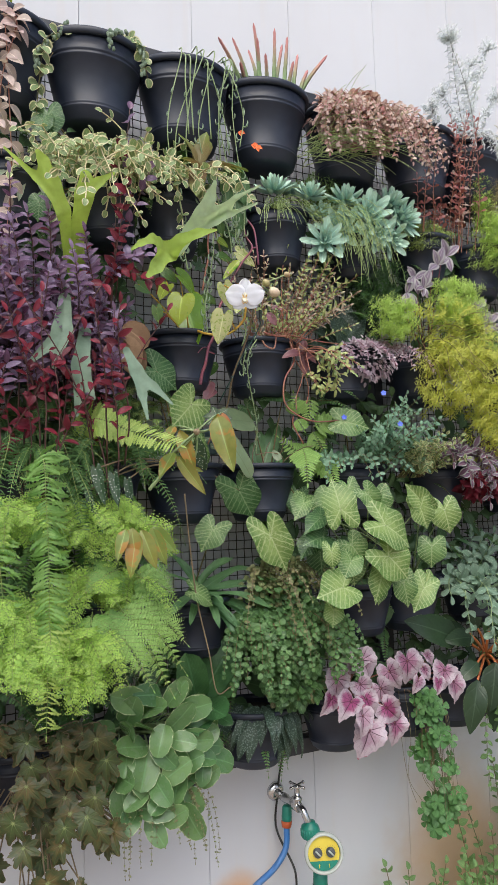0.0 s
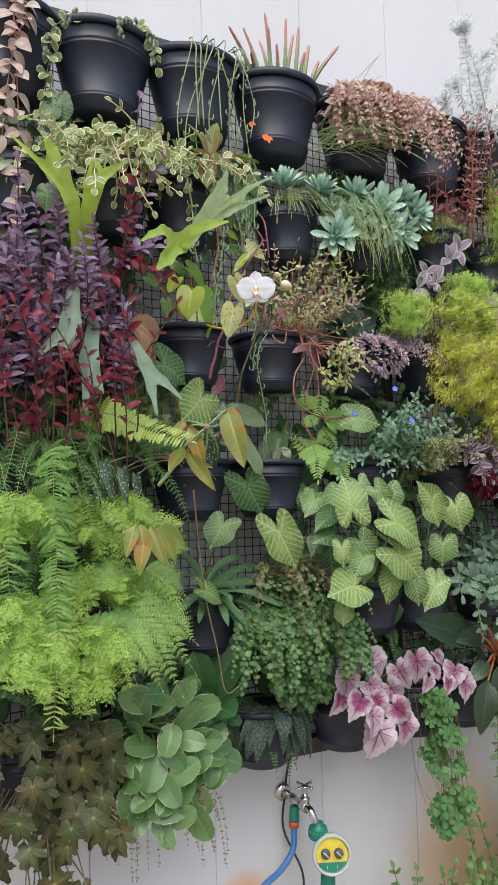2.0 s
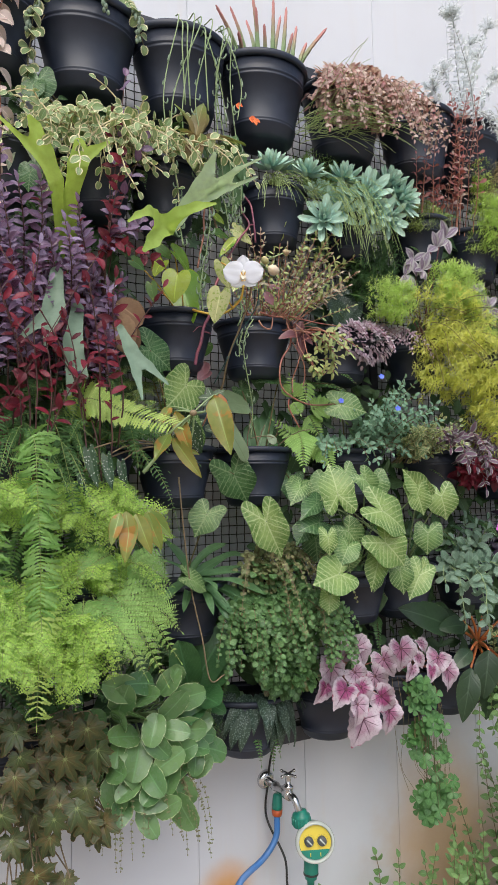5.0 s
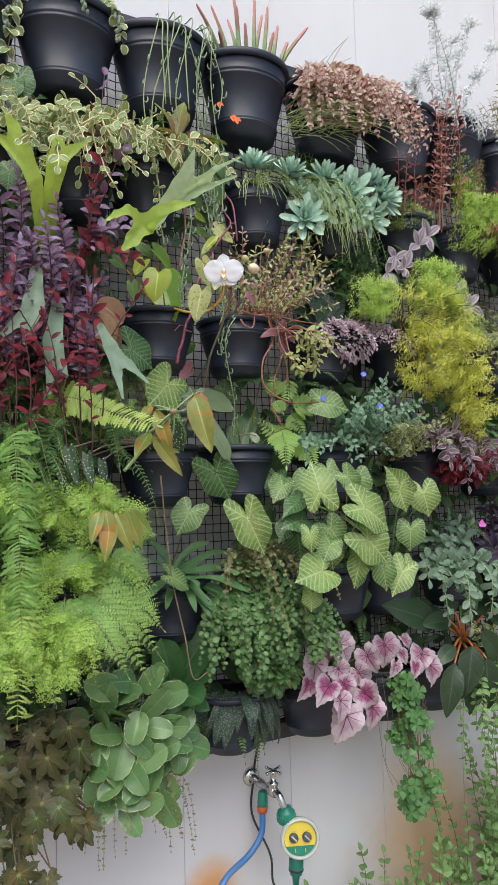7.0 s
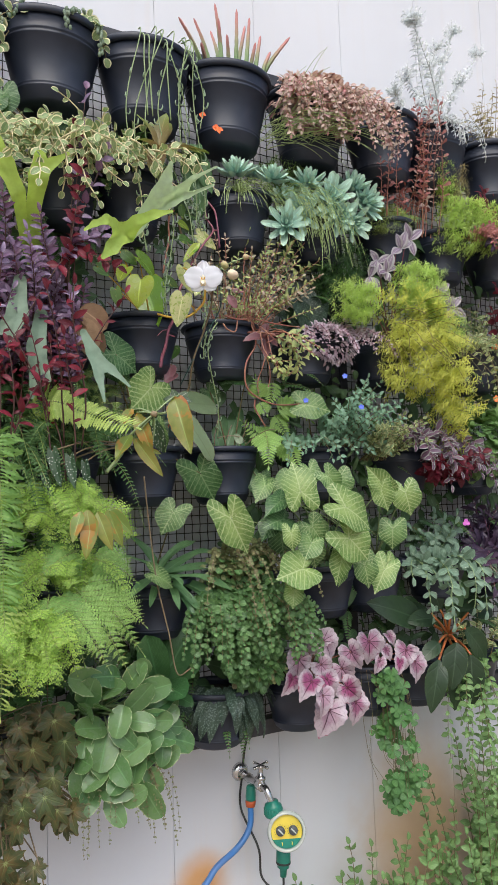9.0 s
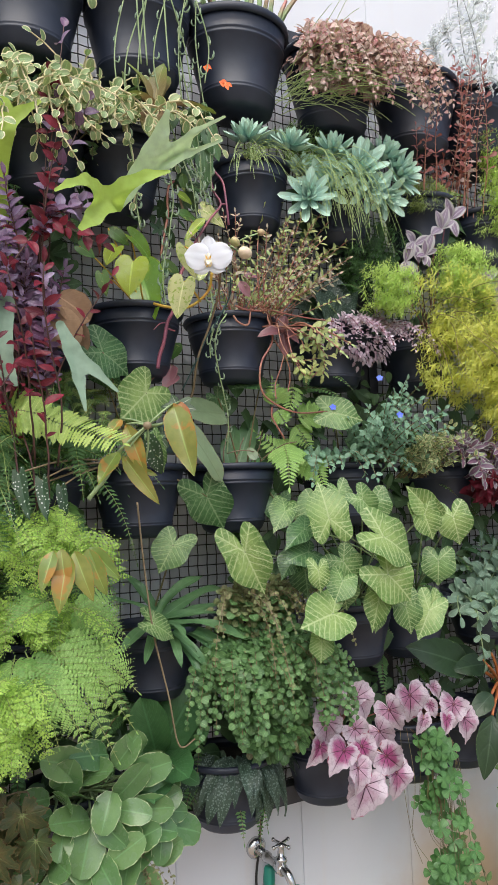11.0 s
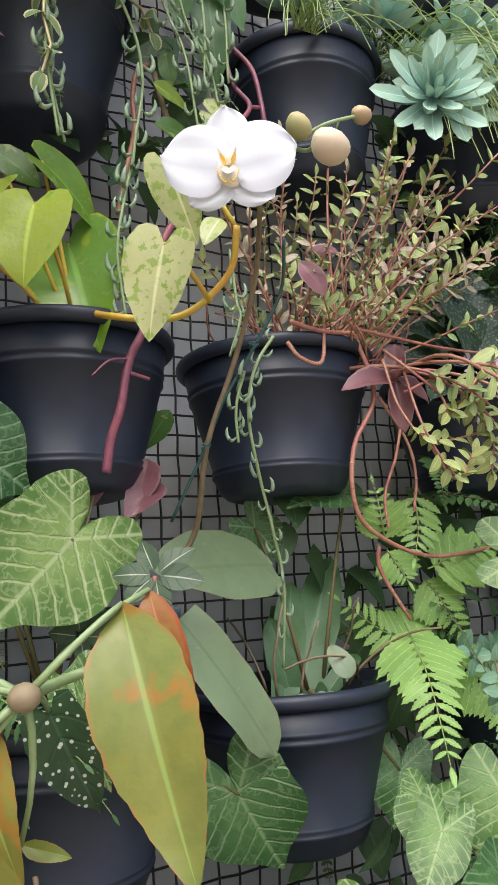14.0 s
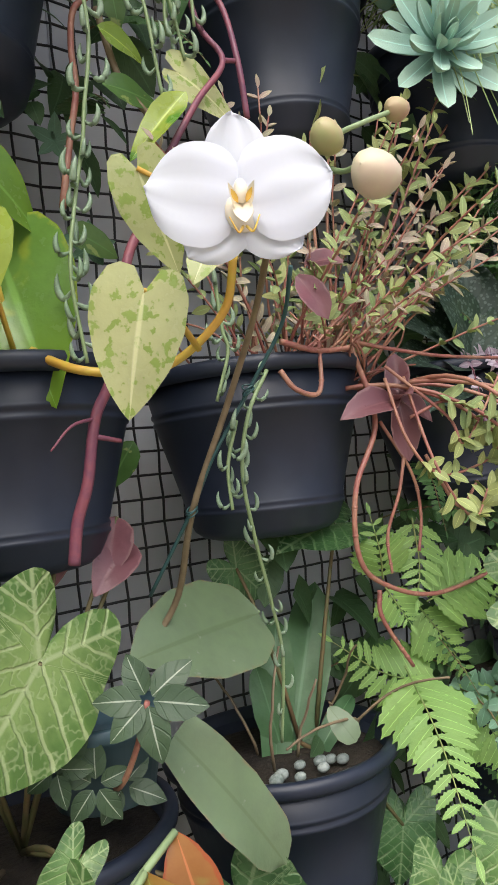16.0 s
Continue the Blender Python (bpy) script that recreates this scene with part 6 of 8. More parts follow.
for x in (1.133, 1.42):
    p = Plant("dry_grass_plant", soil(x, 0), "yellowing spindly plant with dry arching stems", "plant")
    bush(p, DRYY, (x, YC, 2.865), 16, (0.1, 0.28), 40, 0.035, "lance", 0.8, rows=4, bend=1.0, stem=BROWNSTEM)
    trailing(p, DRYY, x, 2.84, 6, (0.15, 0.3), 12, 0.02, "lance", 0.1, stem=BROWNSTEM, rows=4)

# ---- second row ----
p = Plant("spidery_plant", soil(-0.85, 1), "pale arching thin-leaved plant", "plant")
for i in range(16):
    p.big(leaf_mat("pale_thin_leaf", (0.35, 0.42, 0.26), (0.45, 0.5, 0.33), single=True) if i == 0 else bpy.data.materials["pale_thin_leaf"], (-0.85 + rnd(-0.03, 0.03), YC - 0.03, 2.42), (-0.85 + rnd(-0.16, 0.16), YC - rnd(0.06, 0.2), 2.42 + rnd(-0.1, 0.09)), "strap", 1.2, (0, -0.4, 1), 1.5, 0.3, rows=9, cols=1)

for x, n in ((-0.66, 46), (-0.50, 34)):
    p = Plant("variegated_trailer", soil(x, 1), "tangled cream and green variegated trailing plant", "trailing plant")
    trailing(p, HOYA, x, 2.47, n, (0.12, 0.35), 26, 0.026, "round", 0.13, YC - 0.08, out=0.7, fall=0.3, stem=leaf_mat("cream_vine", (0.68, 0.58, 0.3), (0.58, 0.5, 0.24), through_light=0.0) if n == 46 else bpy.data.materials["cream_vine"], wide=0.85, stem_r=0.0027, rise=0.5, wob=0.07, y_spread=0.07, rows=6, cols=2, bend=0.4, shrink=0.2)
    bush(p, HOYA, (x, YC - 0.04, 2.43), 12, (0.08, 0.16), 34, 0.026, "round", 0.8, (0, -0.5, 0.8), 0.08, rows=6, cols=2)
p = Plant("ivy", soil(-0.60, 1), "grey-green ivy leaf clump", "ivy")
for q, t in (((-0.8, -0.25, 2.563), (-0.81, -0.26, 2.516)), ((-0.785, -0.25, 2.581), (-0.777, -0.26, 2.516)), ((-0.813, -0.28, 2.324), (-0.82, -0.28, 2.275)), ((-0.799, -0.28, 2.342), (-0.791, -0.28, 2.313))):
    p.palm(SYN_DARK, q, t, "arrow", 1.2, None, 0.3, 0.1, soil(-0.6, 1))
p = Plant("bronze_bromeliad", soil(-0.42, 1), "small bromeliad with bronze-green pointed leaves", "bromeliad")
BRZ = leaf_mat("bronze_green_leaf", (0.24, 0.2, 0.06), (0.3, 0.14, 0.09), tip=(0.2, 0.27, 0.06), single=True)
for q in ((-0.41, -0.3, 2.601), (-0.349, -0.28, 2.634), (-0.441, -0.32, 2.527), (-0.405, -0.34, 2.419), (-0.234, -0.3, 2.546), (-0.194, -0.26, 2.585), (-0.299, -0.32, 2.498), (-0.322, -0.24, 2.642)):
    p.big(BRZ, (-0.357, -0.26, 2.513), q, "lance", 1.6, (-0.3, -0.5, 0.8), 0.5, 0.3, rows=10, cols=2)
for q in ((-0.291, -0.3, 2.441), (-0.236, -0.3, 2.468), (-0.198, -0.28, 2.449), (-0.248, -0.3, 2.381), (-0.29, -0.28, 2.501)):
    p.big(STRAP, (-0.211, -0.2, 2.587), q, "strap", 1.6, None, 0.9, 0.2, rows=10, cols=2)
FLAME = plain_mat("orange_flower", (0.75, 0.12, 0.015), (0.8, 0.22, 0.03), 0.5, 0, 80.0, 0.1)
for c in ((-0.201, -0.22, 2.682), (-0.154, -0.24, 2.635), (-0.162, -0.23, 2.646)):
    sh = Shape()
    leaf(sh, frame_of(c, (0.1, -0.4, -0.8), VIEW), 0.022, "ovate", 1.0, 0.4, 0.4, 5, 2)
    leaf(sh, frame_of(c, (0.6, -0.5, -0.4), VIEW), 0.02, "ovate", 1.0, 0.4, 0.4, 5, 2)
    p.add("flower", sh, FLAME, "small orange flower")

# staghorn fern
p = Plant("staghorn_fern", (-0.62, YC - 0.08, 2.03), "staghorn fern with broad antler fronds and a brown shield", "staghorn fern")


def webbed(limbs, mat, cell=0.0045, web=0.016):
    """A forked frond of one sheet: tapering limbs whose forks are webbed."""
    segs = []
    for limb in limbs:
        pts = [(Vector(q), r) for q, r in limb]
        segs += [(a[0], b[0], a[1], b[1]) for a, b in zip(pts, pts[1:])]
    flat = [(a.x, a.z, b.x - a.x, b.z - a.z, r0, r1, a.y, b.y) for a, b, r0, r1 in segs]

    def field(x, z):
        total, near, wy = 0.0, 0.0, 0.0
        for ax, az, dx, dz, r0, r1, y0, y1 in flat:
            t = max(0.0, min(1.0, ((x - ax) * dx + (z - az) * dz) / (dx * dx + dz * dz)))
            e = math.hypot(x - ax - dx * t, z - az - dz * t) - r0 - (r1 - r0) * t
            w = math.exp(-max(-0.2, min(0.4, e)) / (web * 0.25))
            total += w
            wy += w * (y0 + (y1 - y0) * t)
        return -web * 0.25 * math.log(total), wy / total

    far = max(max(s[2], s[3]) for s in segs) + 0.01
    x0, x1 = min(min(s[0].x, s[1].x) for s in segs) - far, max(max(s[0].x, s[1].x) for s in segs) + far
    z0, z1 = min(min(s[0].z, s[1].z) for s in segs) - far, max(max(s[0].z, s[1].z) for s in segs) + far
    nx, nz = int((x1 - x0) / cell) + 1, int((z1 - z0) / cell) + 1
    val = [[field(x0 + i * cell, z0 + k * cell) for i in range(nx)] for k in range(nz)]
    sh, ids = Shape(), {}

    def corner(i, k):
        if (i, k) not in ids:
            x, z = x0 + i * cell, z0 + k * cell
            e, y = val[k][i]
            for step in range(2):
                if e > 0:
                    gx, gz = (field(x + 0.001, z)[0] - e) / 0.001, (field(x, z + 0.001)[0] - e) / 0.001
                    g = gx * gx + gz * gz + 1e-6
                    x, z = x - e * gx / g, z - e * gz / g
                    e = field(x, z)[0]
            ids[(i, k)] = len(sh.v)
            sh.v.append((x, y + min(0.0, val[k][i][0]) * -0.25, z))
        return ids[(i, k)]

    for k in range(nz - 1):
        for i in range(nx - 1):
            if min(val[k][i][0], val[k][i + 1][0], val[k + 1][i][0], val[k + 1][i + 1][0]) < 0:
                sh.face((corner(i, k), corner(i + 1, k), corner(i + 1, k + 1), corner(i, k + 1)), [(0.7, k / nz)] * 4)
    p.add("antler_frond", sh, mat)


webbed([[((-0.513, -0.44, 2.172), 0.010), ((-0.501, -0.46, 2.198), 0.016), ((-0.48, -0.48, 2.23), 0.017), ((-0.461, -0.51, 2.264), 0.020), ((-0.447, -0.53, 2.303), 0.013), ((-0.443, -0.55, 2.334), 0.005)],
        [((-0.451, -0.5, 2.272), 0.012), ((-0.421, -0.53, 2.28), 0.006), ((-0.389, -0.56, 2.301), 0.005), ((-0.333, -0.58, 2.333), 0.0025)], [((-0.464, -0.48, 2.254), 0.012), ((-0.419, -0.5, 2.258), 0.008), ((-0.386, -0.52, 2.274), 0.0055), ((-0.322, -0.54, 2.305), 0.003)],
        [((-0.474, -0.47, 2.231), 0.010), ((-0.438, -0.48, 2.251), 0.009), ((-0.41, -0.49, 2.279), 0.010), ((-0.402, -0.5, 2.284), 0.006)]], STAG_MID)
webbed([[((-0.52, -0.45, 2.166), 0.012), ((-0.548, -0.48, 2.167), 0.022), ((-0.578, -0.52, 2.169), 0.014), ((-0.606, -0.55, 2.166), 0.011), ((-0.647, -0.58, 2.139), 0.006), ((-0.676, -0.6, 2.113), 0.003)],
        [((-0.54, -0.48, 2.165), 0.020), ((-0.517, -0.5, 2.193), 0.014), ((-0.481, -0.53, 2.206), 0.010), ((-0.443, -0.55, 2.212), 0.003)], [((-0.552, -0.48, 2.158), 0.018), ((-0.58, -0.5, 2.119), 0.016), ((-0.61, -0.52, 2.085), 0.006)]], STAG)
webbed([[((-0.665, -0.17, 2.068), 0.010), ((-0.693, -0.23, 2.151), 0.016), ((-0.725, -0.30, 2.238), 0.019), ((-0.733, -0.41, 2.301), 0.022), ((-0.73, -0.42, 2.352), 0.014)], [((-0.73, -0.41, 2.308), 0.016), ((-0.697, -0.42, 2.343), 0.010), ((-0.664, -0.43, 2.366), 0.004)]], STAG)
webbed([[((-0.683, -0.18, 2.093), 0.009), ((-0.732, -0.25, 2.189), 0.012), ((-0.778, -0.39, 2.265), 0.018), ((-0.809, -0.41, 2.322), 0.020), ((-0.833, -0.42, 2.37), 0.013), ((-0.847, -0.43, 2.384), 0.006)], [((-0.784, -0.39, 2.278), 0.012), ((-0.844, -0.4, 2.334), 0.009), ((-0.92, -0.41, 2.388), 0.003)]], STAG)
webbed([[((-0.613, -0.36, 1.938), 0.010), ((-0.596, -0.38, 1.888), 0.016), ((-0.587, -0.4, 1.823), 0.011), ((-0.581, -0.42, 1.757), 0.003)], [((-0.592, -0.38, 1.88), 0.014), ((-0.555, -0.4, 1.841), 0.010), ((-0.515, -0.42, 1.797), 0.003)]], STAG_GREY)
webbed([[((-0.714, -0.34, 1.98), 0.016), ((-0.733, -0.37, 1.887), 0.022), ((-0.751, -0.4, 1.764), 0.005)], [((-0.732, -0.37, 1.901), 0.018), ((-0.71, -0.4, 1.806), 0.005)]], STAG_GREY)
webbed([[((-0.764, -0.34, 2.061), 0.016), ((-0.777, -0.37, 1.975), 0.024), ((-0.8, -0.38, 1.881), 0.006)], [((-0.78, -0.37, 1.967), 0.018), ((-0.853, -0.38, 1.891), 0.006)]], STAG_GREY)
for a, b in (((-0.603, -0.3, 2.017), (-0.54, -0.33, 1.97)), ((-0.616, -0.3, 1.985), (-0.578, -0.33, 1.906)), ((-0.572, -0.24, 1.984), (-0.551, -0.27, 1.903))):
    p.big(SHIELD, a, b, "round", 0.9, None, 0.6, 0.2, rows=10, cols=3, name="shield_frond", label="dry brown shield frond")

# purple and red shrub
for x, x0, x1, n, top in ((-0.95, -1.06, -0.86, 30, 0.42), (-0.76, -0.86, -0.70, 32, 0.40), (-0.66, -0.71, -0.61, 24, 0.32)):
    p = Plant("purple_shrub", soil(x, 2), "bushy shrub with purple upper and crimson lower leaves", "shrub")
    st, fo, fr = Shape(), Shape(), Shape()
    for i in range(n):
        start = Vector((rnd(x0, x1), YC - 0.1 + rnd(-0.06, 0.03), 1.96 - rnd(0, 0.22)))
        pts = droop(start, (rnd(-0.3, 0.22), rnd(-0.4, -0.05), rnd(0.7, 1.1)), rnd(0.18, top * 1.08), 0.01, 10, 0.012)
        st.tube(pts, 0.0026, 0.0012, 5)
        leafy(fo, pts, 16, 0.037, "lance", 0.3, True, vary=0.45, spread=0.9, rows=6, cols=1, wide=1.5, fold=0.4, shrink=0.25)
        if i % 6 == 0:
            leafy(fr, pts, 4, 0.036, "lance", 0.1, False, vary=0.5, rows=6, cols=1, wide=1.15, fold=0.4)
    for i in range(int(n * 0.33)):
        start = Vector((rnd(x0, x1), YC - 0.14 + rnd(-0.1, 0.03), 1.6 + rnd(-0.06, 0.1)))
        pts = droop(start, (rnd(-0.2, 0.2), rnd(-0.5, -0.1), 1.0), rnd(0.28, 0.44), 0.01, 9, 0.016)
        st.tube(pts, 0.0024, 0.0012, 5)
        leafy(fr, pts, 11, 0.036, "lance", 0.42, False, vary=0.45, spread=0.9, rows=6, cols=1, wide=1.5, fold=0.35, shrink=0.2)
    p.add("stem_mass", st, DARKSTEM, kind="stuff")
    p.add("foliage", fo, PURPLE, kind="stuff")
    p.add("red_foliage", fr, REDLEAF, kind="stuff")
p = Plant("red_stem_shoot", soil(-0.62, 2), "tall shoots with scattered red and purple leaves", "shrub")
for q, mat in (((-0.596, -0.36, 2.585), PURPLE), ((-0.627, -0.36, 2.477), REDLEAF), ((-0.55, -0.38, 2.422), PURPLE), ((-0.619, -0.4, 2.355), REDLEAF), ((-0.853, -0.42, 1.804), REDLEAF), ((-0.559, -0.36, 2.215), PURPLE), ((-0.493, -0.36, 2.221), PURPLE), ((-0.527, -0.38, 2.112), REDLEAF)):
    st, fo = Shape(), Shape()
    pts = path_of([(-0.62, YC - 0.1, 2.0), (-0.645, -0.36, 2.142), q], 8)
    st.tube(pts, 0.002, 0.001, 5)
    leafy(fo, pts, 8, 0.034, "ovate", 0.45, True, spread=0.9, rows=6, cols=2, fold=0.35, shrink=0.1)
    p.add("stem", st, DARKSTEM)
    p.add("foliage", fo, mat, kind="stuff")

# blue rosettes and hair-thin hanging stems
p = Plant("echeveria", soil(-0.017, 1), "pale blue-green echeveria rosettes at a pot's rim", "succulent", "echeverias")
for c, size, ax in (((-0.075, -0.2, 2.522), 0.062, (-0.3, -0.55, 0.8)), ((0.044, -0.22, 2.517), 0.058, (-0.1, -0.6, 0.75)), ((0.035, -0.12, 2.565), 0.05, (0, -0.3, 1))):
    rosette(p, ECHEV, c, ax, size * 1.2, 4, 8, 0.66, kind="oblong", single=False)
p = Plant("echeveria", soil(0.25, 1), "large hanging cluster of blue-green echeveria rosettes", "succulent", "echeverias")
for c, size, ax in (((0.169, -0.24, 2.515), 0.06, (-0.2, -0.6, 0.7)), ((0.223, -0.28, 2.458), 0.075, (-0.25, -0.85, 0.2)), ((0.332, -0.26, 2.523), 0.065, (0.1, -0.7, 0.6)), ((0.373, -0.27, 2.476), 0.065, (0.2, -0.9, 0.2)), ((0.301, -0.29, 2.391), 0.06, (0.0, -0.9, -0.3)), ((0.245, -0.29, 2.402), 0.06, (-0.2, -0.9, -0.3)), ((0.137, -0.24, 2.409), 0.075, (-0.5, -0.8, 0.1)), ((0.033, -0.31, 2.334), 0.06, (-0.4, -0.8, 0.0)), ((0.107, -0.2, 2.47), 0.05, (-0.3, -0.6, 0.6))):
    rosette(p, ECHEV, c, ax, size * 1.3, 4, 8, 0.66, kind="oblong", single=False)
p = Plant("hair_fern", soil(0.16, 1), "tuft of hair-thin green hanging stems", "plant")
fo = Shape()
for i in range(85):
    b = Vector((0.11 + rnd(-0.06, 0.09), YC - rnd(0.02, 0.1), 2.45 + rnd(0, 0.03)))
    pts = droop(b, (rnd(-0.25, 0.45), -rnd(0.7, 1.3), rnd(0.2, 0.7)), rnd(0.2, 0.42), 0.26, 11, 0.012)
    fo.tube(pts, 0.0009, 0.0006, 3, False)
p.add("hair_tuft", fo, HAIR, kind="stuff")
fo = Shape()
for i in range(70):
    b = Vector((0.07 + rnd(-0.05, 0.14), YC - rnd(-0.02, 0.1), 2.66 + rnd(0, 0.06)))
    pts = droop(b, (rnd(-0.1, 0.9), -rnd(0.3, 0.8), rnd(0.1, 0.7)), rnd(0.14, 0.34), 0.10, 11, 0.01)
    fo.tube(pts, 0.0011, 0.0007, 3, False)
p.add("hair_tuft", fo, HAIR, kind="stuff")
fo = Shape()
for i in range(46):
    b = Vector((-0.09 + rnd(-0.015, 0.02), YC - 0.1, 2.45))
    pts = droop(b, (rnd(-0.5, 0.3), -rnd(0.4, 0.8), rnd(0.1, 0.6)), rnd(0.1, 0.24), 0.22, 9, 0.012)
    fo.tube(pts, 0.0009, 0.0006, 3, False)
p.add("hair_tuft", fo, HAIR, kind="stuff")
def needles(plant, mat, centre, radii, n, size, clump=7, name="needle_foliage", hang=0.2, inner=0.5, slim=0.6):
    fo = Shape()
    c = Vector(centre)
    for i in range(n):
        u = Vector((rnd(-1, 1), rnd(-1, 0.3), rnd(-1, 1)))
        if u.length > 1:
            u.normalize()
        lump = 0.8 + 0.4 * noise.noise(u * 2.1 + c * 5)
        q = c + Vector((u.x * radii[0], u.y * radii[1], u.z * radii[2])) * max(inner, u.length) * lump
        d = (u + Vector((rnd(-0.5, 0.5), rnd(-0.7, 0), rnd(-0.6, 0.4) - hang))).normalized()
        o = d.orthogonal().normalized()
        for k in range(clump):
            w = Matrix.Rotation(k * 2.4 + rnd(-0.4, 0.4), 3, d) @ o
            leaf(fo, frame_of(q + d * 0.003 * k, w + d * rnd(0.2, 1.0), (0, -0.6, 0.6)), size * rnd(0.7, 1.2), "lance", slim, 0.3, 0.2, 2, 1)
    plant.add(name, fo, mat, kind="stuff")


p = Plant("feathery_filler", soil(0.25, 1), "dark green feathery foliage hanging below the rosettes", "plant")
needles(p, FERN_D, (0.329, -0.15, 2.264), (0.13, 0.08, 0.14), 420, 0.02)
needles(p, leaf_mat("mid_needle", (0.16, 0.28, 0.05), (0.22, 0.35, 0.07)), (0.159, -0.12, 2.565), (0.12, 0.05, 0.07), 300, 0.02)
p = Plant("sedum", soil(0.555, 1), "lime-green needle-leaved sedum mound", "succulent")
needles(p, SEDUM, (0.551, -0.16, 2.458), (0.11, 0.10, 0.06), 620, 0.018)

p = Plant("rust_succulent", soil(0.66, 1), "upright rust-red leafy succulent stems", "succulent")
bush(p, RUST, (0.68, YC - 0.04, 2.44), 10, (0.25, 0.5), 42, 0.032, "spoon", 0.2, (0.02, -0.15, 1), 0.0, REDSTEM, rows=5, bend=0.3, vary=0.2, base_r=0.07)
bush(p, RUST, (0.53, YC - 0.1, 2.46), 4, (0.18, 0.26), 38, 0.024, "spoon", 0.12, (0.0, -0.25, 1), 0.0, REDSTEM, rows=5, bend=0.3)
bush(p, PINKSTEMLEAF, (0.70, YC - 0.04, 2.44), 6, (0.38, 0.60), 30, 0.024, "spoon", 0.15, (0.0, -0.1, 1), 0.0, REDSTEM, rows=5)

p = Plant("asparagus_fern", soil(0.83, 1), "fresh green feathery asparagus fern", "asparagus fern", "asparagus ferns")
for c, r, n in (((0.824, -0.22, 2.48), (0.10, 0.1, 0.14), 500), ((0.795, -0.2, 2.652), (0.035, 0.03, 0.11), 160), ((0.913, -0.22, 2.532), (0.10, 0.08, 0.05), 260), ((0.962, -0.24, 2.472), (0.05, 0.06, 0.10), 200)):
    needles(p, ASPARA_TOP, c, r, n, 0.02)
needles(p, DRYY, (0.864, -0.2, 2.653), (0.04, 0.04, 0.09), 160, 0.016)
for x, z in ((1.08, 2.46), (1.32, 2.46), (1.15, 2.1)):
    p = Plant("dark_red_plant", (x, YC, z), "dark crimson and violet leafy plant", "plant")
    bush(p, REDLEAF, (x, YC - 0.03, z), 14, (0.12, 0.26), 40, 0.04, "ovate", 0.7, rows=5, stem=DARKSTEM)
    trailing(p, DARKVIO, x, z, 16, (0.15, 0.3), 40, 0.045, "lance", 0.11, stem=DARKSTEM, rows=5, wide=1.6)
p = Plant("copper_succulent", soil(0.83, 1), "copper-red small-leaved hanging succulent", "succulent")
trailing(p, RUST, 0.92, 2.44, 16, (0.12, 0.26), 60, 0.022, "spoon", 0.06, YC - 0.12, stem=REDSTEM, rows=5, rise=0.4)

# ---- third row, right ----
p = Plant("striped_spiderwort", soil(0.52, 2), "spiderwort with silver and violet pointed leaves", "spiderwort", "spiderworts")
for c in ((0.425, -0.26, 2.283), (0.568, -0.26, 2.381), (0.509, -0.28, 2.337), (0.386, -0.26, 2.23), (0.442, -0.28, 2.25), (0.71, -0.3, 2.147), (0.667, -0.28, 2.198), (0.715, -0.28, 2.161)):
    for k in range(6):
        a = rnd(0, 6.28)
        w = Vector((math.cos(a), -0.5, math.sin(a))) * rnd(0.035, 0.06)
        p.big(bpy.data.materials.get("lavender_leaf") or leaf_mat("lavender_leaf", (0.3, 0.25, 0.3), (0.2, 0.13, 0.2), edge=(0.42, 0.4, 0.42), edge_at=0.5, single=True), c, Vector(c) + w, "lance", 1.9, None, 0.5, 0.2, rows=8, cols=2)
    sh = Shape()
    sh.tube(path_of([(0.52, YC - 0.06, 2.03), Vector(c) + Vector((0, 0.03, -0.03)), c]), 0.0022, 0.0018, 5)
    p.add("stem", sh, PURPSTEM)

p = Plant("asparagus_fern", soil(0.52, 2), "large yellow-green cascading asparagus fern", "asparagus fern", "asparagus ferns")
for c, r, n, mat in (((0.53, -0.28, 2.08), (0.15, 0.12, 0.13), 120, ASPARA), ((0.58, -0.30, 1.95), (0.15, 0.12, 0.14), 130, ASPARA), ((0.67, -0.29, 1.84), (0.11, 0.1, 0.12), 80, ASPARA), ((0.68, -0.28, 1.73), (0.045, 0.05, 0.10), 34, ASPARA), ((0.47, -0.28, 1.93), (0.08, 0.08, 0.12), 44, ASPARA),
                     ((0.29, -0.29, 2.126), (0.075, 0.08, 0.075), 60, ASPARA_TOP), ((0.555, -0.29, 2.199), (0.105, 0.09, 0.09), 90, ASPARA_TOP), ((0.68, -0.26, 2.08), (0.07, 0.08, 0.11), 40, ASPARA_TOP)):
    if mat is ASPARA:
        needles(p, mat, c, r, int(n * 2.2), 0.023, 11, slim=0.75, inner=0.72, hang=0.1)
    else:
        needles(p, mat, c, r, n * 8, 0.015, 9, slim=0.7, inner=0.7, hang=0.0)
fo = Shape()
for i in range(40):
    fo.tube(droop((0.52 + rnd(-0.06, 0.06), YC - 0.05, 2.03), (rnd(-0.5, 0.7), -rnd(0.4, 0.9), rnd(0.2, 0.8)), rnd(0.2, 0.42), 0.16, 10, 0.01), 0.0012, 0.0008, 4, False)
p.add("stem_mass", fo, STEM, kind="stuff")

